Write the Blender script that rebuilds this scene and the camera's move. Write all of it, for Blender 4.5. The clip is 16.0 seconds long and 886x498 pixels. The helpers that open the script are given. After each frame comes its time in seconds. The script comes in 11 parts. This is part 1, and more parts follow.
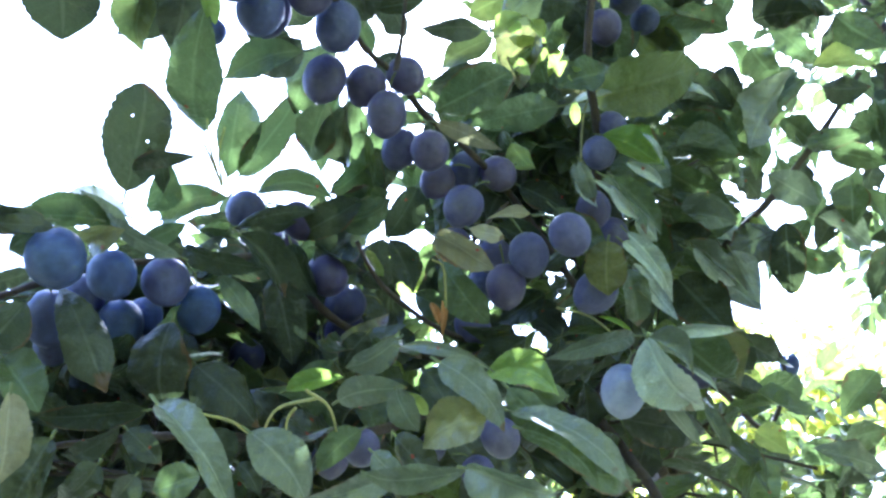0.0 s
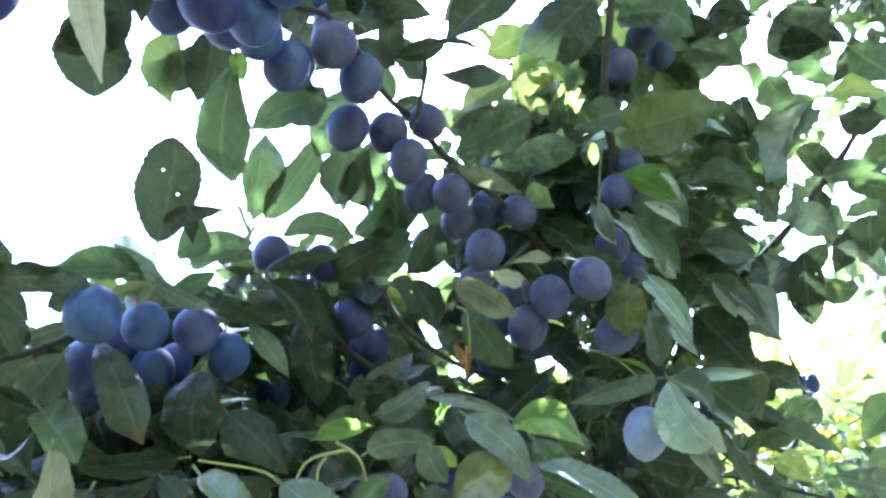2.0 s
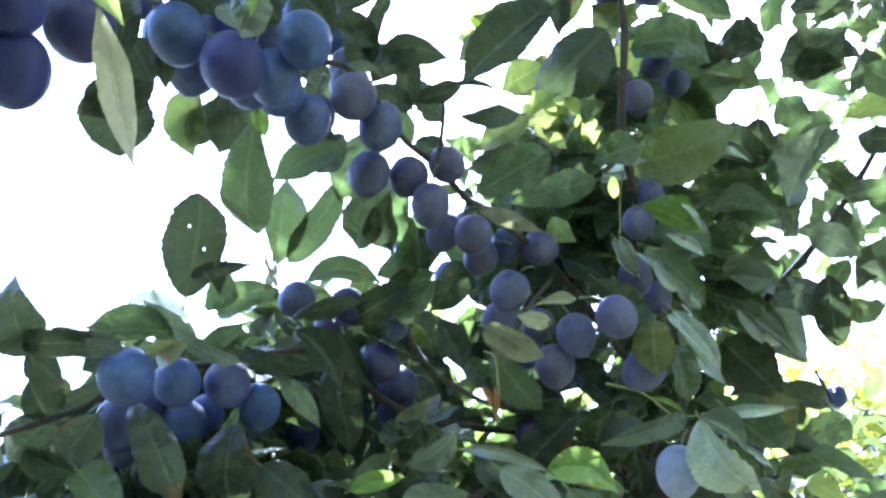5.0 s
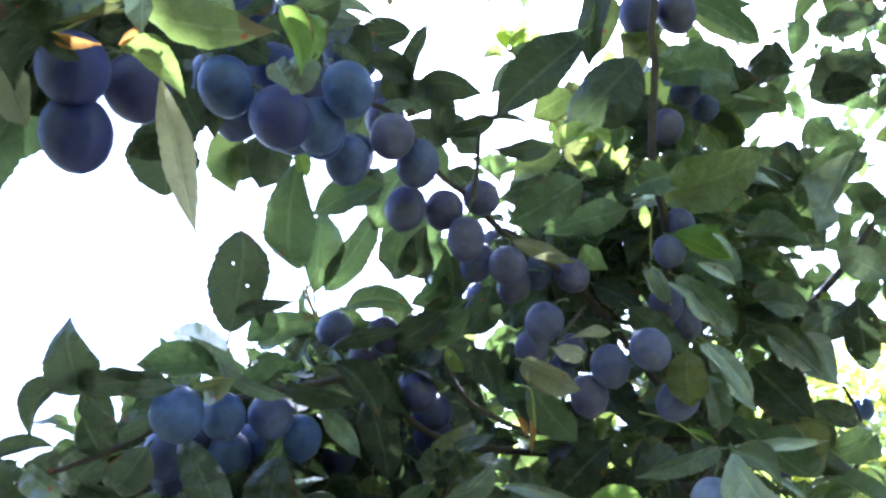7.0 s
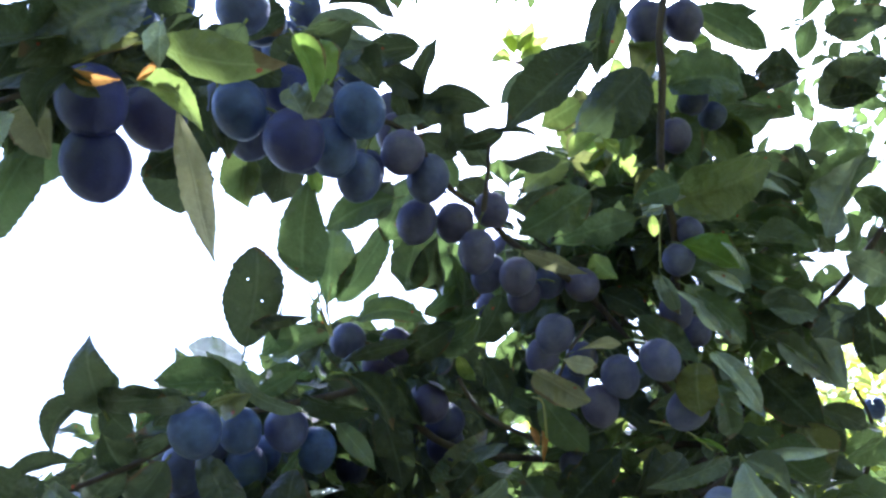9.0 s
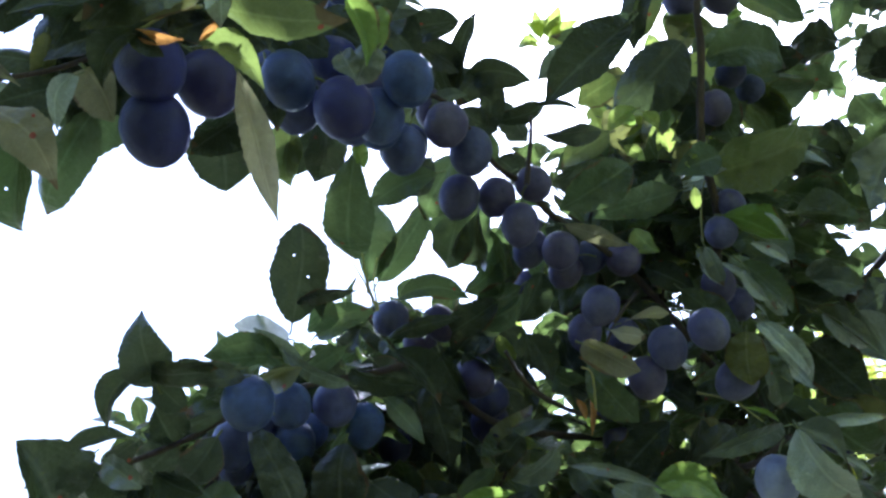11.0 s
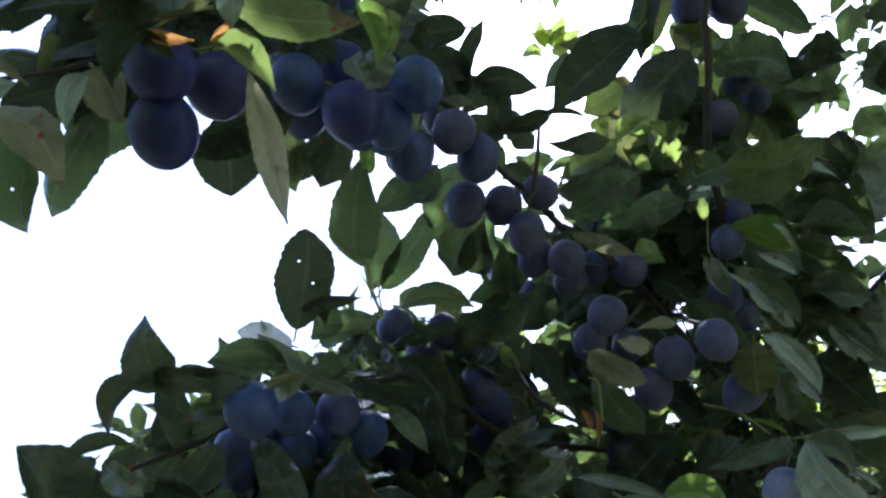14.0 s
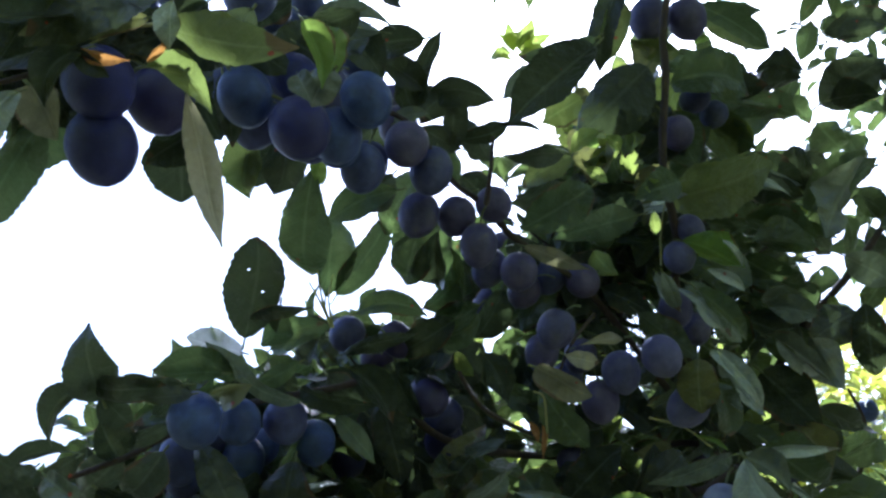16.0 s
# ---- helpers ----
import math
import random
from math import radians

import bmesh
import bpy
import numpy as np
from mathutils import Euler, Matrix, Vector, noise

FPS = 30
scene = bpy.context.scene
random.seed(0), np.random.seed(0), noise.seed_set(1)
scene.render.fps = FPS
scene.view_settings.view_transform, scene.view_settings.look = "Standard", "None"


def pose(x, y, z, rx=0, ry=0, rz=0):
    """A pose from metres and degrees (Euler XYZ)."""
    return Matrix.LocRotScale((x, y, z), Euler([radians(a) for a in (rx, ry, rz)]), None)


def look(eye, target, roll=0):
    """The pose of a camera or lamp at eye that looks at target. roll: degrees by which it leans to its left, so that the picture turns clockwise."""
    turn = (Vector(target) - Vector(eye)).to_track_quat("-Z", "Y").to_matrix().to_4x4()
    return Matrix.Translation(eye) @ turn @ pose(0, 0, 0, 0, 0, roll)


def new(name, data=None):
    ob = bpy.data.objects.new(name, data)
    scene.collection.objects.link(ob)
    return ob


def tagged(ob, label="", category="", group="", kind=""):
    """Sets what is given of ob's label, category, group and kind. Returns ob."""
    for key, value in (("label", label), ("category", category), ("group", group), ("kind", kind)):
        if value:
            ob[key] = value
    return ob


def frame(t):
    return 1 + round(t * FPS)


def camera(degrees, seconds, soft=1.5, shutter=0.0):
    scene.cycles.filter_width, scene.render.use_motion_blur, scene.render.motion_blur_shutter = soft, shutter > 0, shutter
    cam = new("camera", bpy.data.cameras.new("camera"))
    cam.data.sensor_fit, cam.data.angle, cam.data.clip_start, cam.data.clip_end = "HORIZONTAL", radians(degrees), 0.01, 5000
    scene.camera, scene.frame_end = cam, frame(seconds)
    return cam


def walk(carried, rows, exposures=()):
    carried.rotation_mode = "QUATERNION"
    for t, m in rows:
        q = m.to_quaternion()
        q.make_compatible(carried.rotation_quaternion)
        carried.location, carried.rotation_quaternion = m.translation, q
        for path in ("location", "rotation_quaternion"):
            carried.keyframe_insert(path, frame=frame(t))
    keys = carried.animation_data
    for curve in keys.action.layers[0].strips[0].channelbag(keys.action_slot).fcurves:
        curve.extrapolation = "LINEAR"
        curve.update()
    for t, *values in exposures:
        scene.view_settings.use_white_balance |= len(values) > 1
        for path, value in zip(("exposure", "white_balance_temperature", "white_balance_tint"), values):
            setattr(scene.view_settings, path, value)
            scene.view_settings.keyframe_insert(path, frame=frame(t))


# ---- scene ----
cam = camera(55.5, 16.0, soft=2.6)
PATH = [
    (0, (0.0000, 0.0000, 1.6000), (-0.0000, 1.8544, 2.3492), 2.00),
    (0.5, (-0.0000, -0.0019, 1.6011), (-0.0139, 1.8501, 2.3559), 1.66),
    (1, (-0.0008, -0.0075, 1.6076), (-0.0255, 1.8424, 2.3673), 1.94),
    (1.5, (-0.0046, -0.0157, 1.6174), (-0.0302, 1.8347, 2.3760), 1.74),
    (2, (-0.0077, -0.0251, 1.6233), (-0.0431, 1.8225, 2.3880), 1.71),
    (2.5, (-0.0121, -0.0330, 1.6231), (-0.0496, 1.8155, 2.3859), 1.71),
    (3, (-0.0125, -0.0247, 1.6257), (-0.0559, 1.8225, 2.3911), 1.49),
    (3.5, (-0.0089, -0.0291, 1.6236), (-0.0574, 1.8110, 2.4058), 1.16),
    (4, (-0.0055, -0.0280, 1.6273), (-0.0587, 1.8087, 2.4170), 0.54),
    (6.3, (-0.0303, -0.0620, 1.6696), (-0.1255, 1.7789, 2.4454), 0.27),
    (6.5, (-0.0294, -0.0631, 1.6696), (-0.1306, 1.7773, 2.4459), 0.36),
    (7, (-0.0295, -0.0679, 1.6720), (-0.1448, 1.7710, 2.4498), 0.33),
    (7.5, (-0.0337, -0.0717, 1.6725), (-0.1477, 1.7652, 2.4553), 0.23),
    (8, (-0.0389, -0.0745, 1.6721), (-0.1518, 1.7622, 2.4557), 0.43),
    (8.5, (-0.0377, -0.0791, 1.6783), (-0.1607, 1.7575, 2.4605), 0.31),
    (9, (-0.0304, -0.0822, 1.6830), (-0.1673, 1.7594, 2.4509), 0.01),
    (9.5, (-0.0307, -0.0805, 1.6779), (-0.1832, 1.7622, 2.4403), -0.01),
    (10, (-0.0394, -0.0769, 1.6663), (-0.1990, 1.7664, 2.4259), -0.22),
    (10.2, (-0.0428, -0.0760, 1.6614), (-0.2102, 1.7644, 2.4261), -0.24),
    (12.5, (-0.0675, -0.0735, 1.6653), (-0.2476, 1.7633, 2.4358), -0.78),
    (13, (-0.0624, -0.0728, 1.6648), (-0.2552, 1.7592, 2.4437), -0.21),
    (13.5, (-0.0625, -0.0709, 1.6627), (-0.2389, 1.7607, 2.4464), 0.11),
    (14, (-0.0624, -0.0689, 1.6626), (-0.2346, 1.7604, 2.4524), -0.09),
    (14.5, (-0.0593, -0.0690, 1.6633), (-0.2211, 1.7595, 2.4572), -0.08),
    (15, (-0.0510, -0.0720, 1.6699), (-0.2014, 1.7641, 2.4484), -0.03),
    (15.5, (-0.0447, -0.0769, 1.6767), (-0.1744, 1.7637, 2.4483), 0.12),
    (16, (-0.0405, -0.0770, 1.6784), (-0.1562, 1.7656, 2.4476), 0.54),
]
walk(cam, [(t, look(eye, target, roll)) for t, eye, target, roll in PATH],
     exposures=[(0.0, 3.36, 4470, 16), (2.0, 3.48, 4470, 16), (4.0, 3.44, 4490, 16), (6.5, 3.16, 4610, 16), (9.0, 2.53, 4690, 16), (10.0, 2.24, 4690, 16), (12.5, 1.79, 4700, 16), (14.0, 1.62, 4700, 16), (16.0, 1.64, 4700, 16)])

# ---- light ----
SUN_ELEVATION, SUN_AZIMUTH = 56.0, 12.0   # degrees above the horizon, and to the right of straight ahead (+y)
world = bpy.data.worlds.new("sky")
scene.world = world
world.use_nodes = True
wn = world.node_tree.nodes
sky = wn.new("ShaderNodeTexSky")
sky.sky_type, sky.sun_disc = "NISHITA", False
sky.sun_elevation, sky.sun_rotation = radians(SUN_ELEVATION), radians(SUN_AZIMUTH)
sky.air_density, sky.dust_density, sky.ozone_density = 1.0, 6.5, 1.0
wn["Background"].inputs["Strength"].default_value = 0.14
world.node_tree.links.new(sky.outputs["Color"], wn["Background"].inputs["Color"])
sun = new("sun", bpy.data.lights.new("sun", "SUN"))
sun.data.energy, sun.data.angle, sun.data.color = 4.5, radians(0.6), (1.0, 0.94, 0.82)
_e, _a = radians(SUN_ELEVATION), radians(SUN_AZIMUTH)
sun.matrix_world = look(Vector((math.sin(_a) * math.cos(_e), math.cos(_a) * math.cos(_e), math.sin(_e))) * 20, (0, 0, 0))


# ---- materials ----
def material(name):
    mat = bpy.data.materials.new(name)
    mat.use_nodes = True
    nt = mat.node_tree
    nt.nodes.clear()
    return mat, nt


def node(nt, kind, links=(), **values):
    """A node with its properties and inputs set; links: (input, socket) pairs."""
    n = nt.nodes.new(kind)
    for key, value in values.items():
        if key in ("operation", "blend_type", "data_type", "noise_dimensions", "feature", "mode", "layer_name"):
            if key == "operation":
                n.operation = value
            elif key == "blend_type":
                n.blend_type = value
            elif key == "data_type":
                n.data_type = value
            elif key == "feature":
                n.feature = value
        else:
            n.inputs[key.replace("_", " ")].default_value = value
    for where, socket in links:
        nt.links.new(socket, n.inputs[where])
    return n


def ramp(nt, socket, stops):
    n = nt.nodes.new("ShaderNodeValToRGB")
    els = n.color_ramp.elements
    while len(els) < len(stops):
        els.new(0.5)
    for e, (pos, col) in zip(els, stops):
        e.position, e.color = pos, (*col, 1) if len(col) == 3 else (col[0],) * 3 + (1,)
    nt.links.new(socket, n.inputs["Fac"])
    return n.outputs["Color"]


def mixed(nt, fac, a, b, blend="MIX"):
    n = nt.nodes.new("ShaderNodeMix")
    n.data_type, n.blend_type = "RGBA", blend
    for i, s in ((0, fac), (6, a), (7, b)):
        if isinstance(s, (int, float)):
            n.inputs[i].default_value = s
        elif isinstance(s, tuple):
            n.inputs[i].default_value = (*s, 1)
        else:
            nt.links.new(s, n.inputs[i])
    return n.outputs[2]


def maths(nt, op, a, b=0.0):
    n = nt.nodes.new("ShaderNodeMath")
    n.operation = op
    for i, s in enumerate((a, b)):
        if isinstance(s, (int, float)):
            n.inputs[i].default_value = s
        else:
            nt.links.new(s, n.inputs[i])
    return n.outputs[0]


def leaf_material(name, dark, light, glow, joined=False, spots=0.35, through_light=0.36, rough=0.33, sheen=0.8):
    """A leaf: blade with paler veins, blotches, specks; light comes through it."""
    mat, nt = material(name)
    out = node(nt, "ShaderNodeOutputMaterial")
    uv = nt.nodes.new("ShaderNodeUVMap").outputs["UV"]
    xyz = node(nt, "ShaderNodeSeparateXYZ", [(0, uv)])
    across = maths(nt, "ABSOLUTE", maths(nt, "MULTIPLY", maths(nt, "SUBTRACT", xyz.outputs[0], 0.5), 2.0))
    along = xyz.outputs[1]
    if joined:
        rnd = nt.nodes.new("ShaderNodeNewGeometry").outputs["Random Per Island"]
    else:
        rnd = nt.nodes.new("ShaderNodeObjectInfo").outputs["Random"]
    geo = nt.nodes.new("ShaderNodeNewGeometry").outputs["Position"]
    blotch = node(nt, "ShaderNodeTexNoise", [("Vector", geo)], Scale=38.0, Detail=3.0).outputs["Fac"]
    grain = node(nt, "ShaderNodeTexNoise", [("Vector", geo)], Scale=420.0, Detail=3.0).outputs["Fac"]
    # side veins bend towards the tip
    bent = maths(nt, "SUBTRACT", along, maths(nt, "MULTIPLY", across, 0.16))
    wave = maths(nt, "ABSOLUTE", maths(nt, "SINE", maths(nt, "MULTIPLY", bent, 27.0)))
    side = ramp(nt, wave, [(0.0, (1.0,)), (0.22, (0.0,))])
    rib = ramp(nt, across, [(0.0, (1.0,)), (0.05, (0.75,)), (0.085, (0.0,))])
    veins = maths(nt, "MAXIMUM", rib, maths(nt, "MULTIPLY", side, 0.34))
    tone = maths(nt, "ADD", maths(nt, "MULTIPLY", rnd, 0.6), maths(nt, "MULTIPLY", maths(nt, "SUBTRACT", blotch, 0.28), 1.2))
    blade = mixed(nt, tone, dark, light)
    blade = mixed(nt, maths(nt, "MULTIPLY", grain, 0.35), blade, tuple(c * 0.55 for c in dark))
    blade = mixed(nt, maths(nt, "MULTIPLY", veins, 0.45), blade, tuple(min(1, c * 1.7 + 0.04) for c in light))
    speck = node(nt, "ShaderNodeTexVoronoi", [("Vector", geo)], Scale=75.0)
    red = maths(nt, "MULTIPLY", maths(nt, "LESS_THAN", speck.outputs["Distance"], 0.13),
                maths(nt, "GREATER_THAN", node(nt, "ShaderNodeSeparateXYZ", [(0, speck.outputs["Color"])]).outputs[0], 1.0 - spots * 0.2))
    blade = mixed(nt, red, blade, (0.22, 0.035, 0.02))
    net = node(nt, "ShaderNodeTexVoronoi", [("Vector", geo)], feature="DISTANCE_TO_EDGE", Scale=330.0).outputs["Distance"]
    cell = ramp(nt, net, [(0.0, (1.0,)), (0.09, (0.0,))])
    blade = mixed(nt, maths(nt, "MULTIPLY", cell, 0.22), blade, tuple(min(1, c * 1.5 + 0.02) for c in light))
    # dry brown tips and rims, and a few pale scars
    rim = maths(nt, "MAXIMUM", maths(nt, "MULTIPLY", along, maths(nt, "GREATER_THAN", rnd, 0.45)), maths(nt, "MULTIPLY", across, maths(nt, "LESS_THAN", rnd, 0.35)))
    dry = ramp(nt, maths(nt, "ADD", rim, maths(nt, "MULTIPLY", maths(nt, "SUBTRACT", blotch, 0.5), 0.9)), [(0.97, (0.0,)), (1.06, (0.8,))])
    blade = mixed(nt, dry, blade, (0.085, 0.052, 0.026))
    scar = ramp(nt, node(nt, "ShaderNodeTexNoise", [("Vector", geo)], Scale=95.0, Detail=5.0).outputs["Fac"], [(0.66, (0.0,)), (0.72, (0.45,))])
    blade = mixed(nt, scar, blade, tuple(min(1, c * 1.6 + 0.05) for c in light))
    lum = mixed(nt, maths(nt, "MULTIPLY", veins, 0.6), glow, tuple(min(1, c * 1.3 + 0.02) for c in glow))
    lum = mixed(nt, tone, lum, tuple(min(1, c * 1.25) for c in glow))
    lum = mixed(nt, red, lum, (0.3, 0.04, 0.02))
    lum = mixed(nt, dry, lum, (0.14, 0.07, 0.03))
    crumple = node(nt, "ShaderNodeTexNoise", [("Vector", geo)], Scale=70.0, Detail=2.0).outputs["Fac"]
    swell = node(nt, "ShaderNodeBump", [("Height", crumple)], Strength=0.85, Distance=0.007).outputs["Normal"]
    bump = node(nt, "ShaderNodeBump", [("Height", maths(nt, "ADD", maths(nt, "ADD", maths(nt, "MULTIPLY", veins, 0.7), maths(nt, "MULTIPLY", cell, 0.25)), maths(nt, "MULTIPLY", grain, 0.35))), ("Normal", swell)],
                Strength=0.45, Distance=0.0007).outputs["Normal"]
    skin = node(nt, "ShaderNodeBsdfPrincipled", [("Base Color", blade), ("Normal", bump)], Roughness=rough)
    other = maths(nt, "FRACT", maths(nt, "MULTIPLY", rnd, 17.3))
    nt.links.new(maths(nt, "MULTIPLY", maths(nt, "ADD", maths(nt, "MULTIPLY", other, 1.3), 0.25), sheen), skin.inputs["Specular IOR Level"])
    trans = node(nt, "ShaderNodeBsdfTranslucent", [("Color", lum), ("Normal", bump)])
    mix = node(nt, "ShaderNodeMixShader", [(1, skin.outputs[0]), (2, trans.outputs[0])], Fac=through_light)
    nt.links.new(mix.outputs[0], out.inputs["Surface"])
    return mat


def plain_material(name, a, b, scale, rough=0.7, bump=0.4, depth=0.001, stretch=(1, 1, 1)):
    mat, nt = material(name)
    out = node(nt, "ShaderNodeOutputMaterial")
    pos = nt.nodes.new("ShaderNodeTexCoord").outputs["Object"]
    pos = node(nt, "ShaderNodeMapping", [("Vector", pos)], Scale=stretch).outputs[0]
    big = node(nt, "ShaderNodeTexNoise", [("Vector", pos)], Scale=scale, Detail=4.0).outputs["Fac"]
    fine = node(nt, "ShaderNodeTexNoise", [("Vector", pos)], Scale=scale * 9, Detail=4.0).outputs["Fac"]
    both = maths(nt, "ADD", maths(nt, "MULTIPLY", big, 0.6), maths(nt, "MULTIPLY", fine, 0.4))
    col = ramp(nt, both, [(0.34, a), (0.66, b)])
    nrm = node(nt, "ShaderNodeBump", [("Height", both)], Strength=bump, Distance=depth).outputs["Normal"]
    skin = node(nt, "ShaderNodeBsdfPrincipled", [("Base Color", col), ("Normal", nrm)], Roughness=rough)
    nt.links.new(skin.outputs[0], out.inputs["Surface"])
    return mat


def plum_material(name, blue, violet, least):
    """Blue-black skin under a pale waxy bloom that is rubbed off in places."""
    mat, nt = material(name)
    out = node(nt, "ShaderNodeOutputMaterial")
    pos = nt.nodes.new("ShaderNodeTexCoord").outputs["Object"]
    rnd = nt.nodes.new("ShaderNodeObjectInfo").outputs["Random"]
    shift = node(nt, "ShaderNodeCombineXYZ", [(0, maths(nt, "MULTIPLY", rnd, 9.0))]).outputs[0]
    at = node(nt, "ShaderNodeVectorMath", [(0, pos), (1, shift)], operation="ADD").outputs[0]
    big = node(nt, "ShaderNodeTexNoise", [("Vector", at)], Scale=1.7, Detail=3.0).outputs["Fac"]
    mid = node(nt, "ShaderNodeTexNoise", [("Vector", at)], Scale=6.5, Detail=5.0).outputs["Fac"]
    fine = node(nt, "ShaderNodeTexNoise", [("Vector", at)], Scale=40.0, Detail=3.0).outputs["Fac"]
    skin = mixed(nt, rnd, (0.010, 0.013, 0.06), (0.020, 0.012, 0.05))
    wax = mixed(nt, rnd, blue, violet)
    wear = maths(nt, "ADD", maths(nt, "MULTIPLY", big, 0.75), maths(nt, "MULTIPLY", mid, 0.35))
    wear = maths(nt, "ADD", wear, maths(nt, "MULTIPLY", fine, 0.08))
    cover = ramp(nt, wear, [(0.34, (least * 0.5,)), (0.50, (least * 0.5 + 0.35,)), (0.60, (least * 0.5 + 0.48,)), (0.78, (1.0,))])
    col = mixed(nt, cover, skin, wax)
    dot = node(nt, "ShaderNodeTexVoronoi", [("Vector", at)], Scale=15.0).outputs["Distance"]
    col = mixed(nt, maths(nt, "MULTIPLY", maths(nt, "LESS_THAN", dot, 0.10), 0.16), col, (0.34, 0.30, 0.36))
    nrm = node(nt, "ShaderNodeBump", [("Height", wear)], Strength=0.15, Distance=0.02).outputs["Normal"]
    b = node(nt, "ShaderNodeBsdfPrincipled", [("Base Color", col), ("Normal", nrm), ("Roughness", ramp(nt, cover, [(0.0, (0.30,)), (1.0, (0.60,))]))])
    b.inputs["Specular IOR Level"].default_value = 0.26
    b.inputs["Sheen Weight"].default_value = 0.05
    b.inputs["Sheen Tint"].default_value = (0.6, 0.7, 1.0, 1)
    nt.links.new(b.outputs[0], out.inputs["Surface"])
    return mat


LEAF = {
    "g": leaf_material("leaf_green", (0.023, 0.032, 0.018), (0.072, 0.091, 0.053), (0.150, 0.212, 0.052), through_light=0.28, sheen=0.5),
    # darkened copy of the green leaf: shade put into the colour
    "d": leaf_material("leaf_shade_tone", (0.012, 0.016, 0.012), (0.036, 0.042, 0.031), (0.085, 0.110, 0.034), through_light=0.2, sheen=0.35),
    # lighter, greyer copy: reflected sky painted into the blade colour
    "p": leaf_material("leaf_grey_sheen", (0.050, 0.060, 0.048), (0.114, 0.130, 0.108), (0.18, 0.22, 0.09), through_light=0.25, sheen=0.7, rough=0.36),
    # brighter, yellower copy of the leaf: sunlight put into the colour
    "y": leaf_material("leaf_sunlit_tone", (0.070, 0.120, 0.025), (0.150, 0.200, 0.050), (0.36, 0.42, 0.07), through_light=0.45),
    "e": leaf_material("leaf_olive_green", (0.036, 0.045, 0.022), (0.098, 0.112, 0.056), (0.235, 0.285, 0.056), through_light=0.38, sheen=0.5),
    # light green copy for lit leaves; the light is in its colour
    "l": leaf_material("leaf_lit_green", (0.050, 0.110, 0.020), (0.100, 0.180, 0.030), (0.27, 0.36, 0.05), through_light=0.45),
    "b": leaf_material("leaf_olive", (0.042, 0.052, 0.022), (0.095, 0.098, 0.042), (0.22, 0.22, 0.05), spots=0.8, through_light=0.35),
    "k": leaf_material("leaf_withered", (0.17, 0.165, 0.105), (0.31, 0.28, 0.18), (0.48, 0.43, 0.22), spots=0.1, through_light=0.4, rough=0.65),
    "m": leaf_material("leaf_grey_brown", (0.085, 0.085, 0.050), (0.175, 0.160, 0.100), (0.26, 0.24, 0.10), spots=0.6, through_light=0.35, rough=0.55),
    "o": leaf_material("leaf_orange", (0.150, 0.065, 0.028), (0.300, 0.140, 0.050), (0.50, 0.24, 0.05), spots=0.1, through_light=0.45, rough=0.6),
    # pale strips: the sheen of the sky is put into the colour
    "s": leaf_material("leaf_painted_sheen", (0.20, 0.225, 0.205), (0.34, 0.37, 0.34), (0.26, 0.32, 0.22), spots=0.1, through_light=0.12, sheen=0.8, rough=0.4),
    "w": leaf_material("leaf_pale", (0.30, 0.31, 0.29), (0.42, 0.43, 0.40), (0.50, 0.52, 0.46), spots=0.1, through_light=0.45),
}
# shade of the inner crown is put into this darker foliage colour
LEAF_SHADE_TONE = leaf_material("foliage_shade_tone", (0.012, 0.017, 0.012), (0.053, 0.066, 0.045), (0.155, 0.210, 0.045), joined=True, through_light=0.30, sheen=0.45)
# and sunlight into this brighter, yellower one
LEAF_SUN_TONE = leaf_material("foliage_sun_tone", (0.085, 0.120, 0.020), (0.185, 0.220, 0.050), (0.55, 0.57, 0.06), joined=True, through_light=0.5)
STALK = plain_material("leaf_stalk", (0.07, 0.09, 0.03), (0.14, 0.15, 0.05), 120, 0.55)
PETIOLE = plain_material("long_stalk", (0.20, 0.21, 0.06), (0.34, 0.31, 0.10), 120, 0.5)
BARK = plain_material("bark", (0.018, 0.012, 0.010), (0.062, 0.042, 0.034), 55, 0.85, 0.9, 0.003, (1, 1, 0.35))
EARTH = plain_material("dry_grass_ground", (0.040, 0.050, 0.018), (0.095, 0.088, 0.042), 1.4, 0.95, 0.6, 0.03)
PLUM = plum_material("plum_skin", (0.066, 0.098, 0.260), (0.084, 0.090, 0.235), 0.20)
VIOLET = plum_material("plum_skin_violet", (0.086, 0.092, 0.205), (0.120, 0.100, 0.190), 0.24)
# inner plums: shade of the leaves painted into a darker violet skin
LEAF_SHADED = plum_material("plum_skin_leaf_shaded", (0.046, 0.044, 0.120), (0.062, 0.046, 0.105), 0.18)
# near plums: less bloom, and their backlit shade put into the colour
RUBBED_SHADE = plum_material("plum_skin_rubbed_shade", (0.029, 0.032, 0.155), (0.036, 0.031, 0.135), 0.24)
FROSTED = plum_material("plum_skin_frosted", (0.27, 0.31, 0.52), (0.28, 0.28, 0.44), 0.66)


# ---- meshes ----
def part(name, mesh, mat, parent, label=""):
    ob = new(name, mesh)
    if mat is not None and not mesh.materials:
        mesh.materials.append(mat)
    ob.parent = parent
    return tagged(ob, label)


def mesh_of(name, verts, faces, smooth=True):
    me = bpy.data.meshes.new(name)
    me.from_pydata(verts, [], faces)
    if smooth:
        me.polygons.foreach_set("use_smooth", [True] * len(me.polygons))
    return me


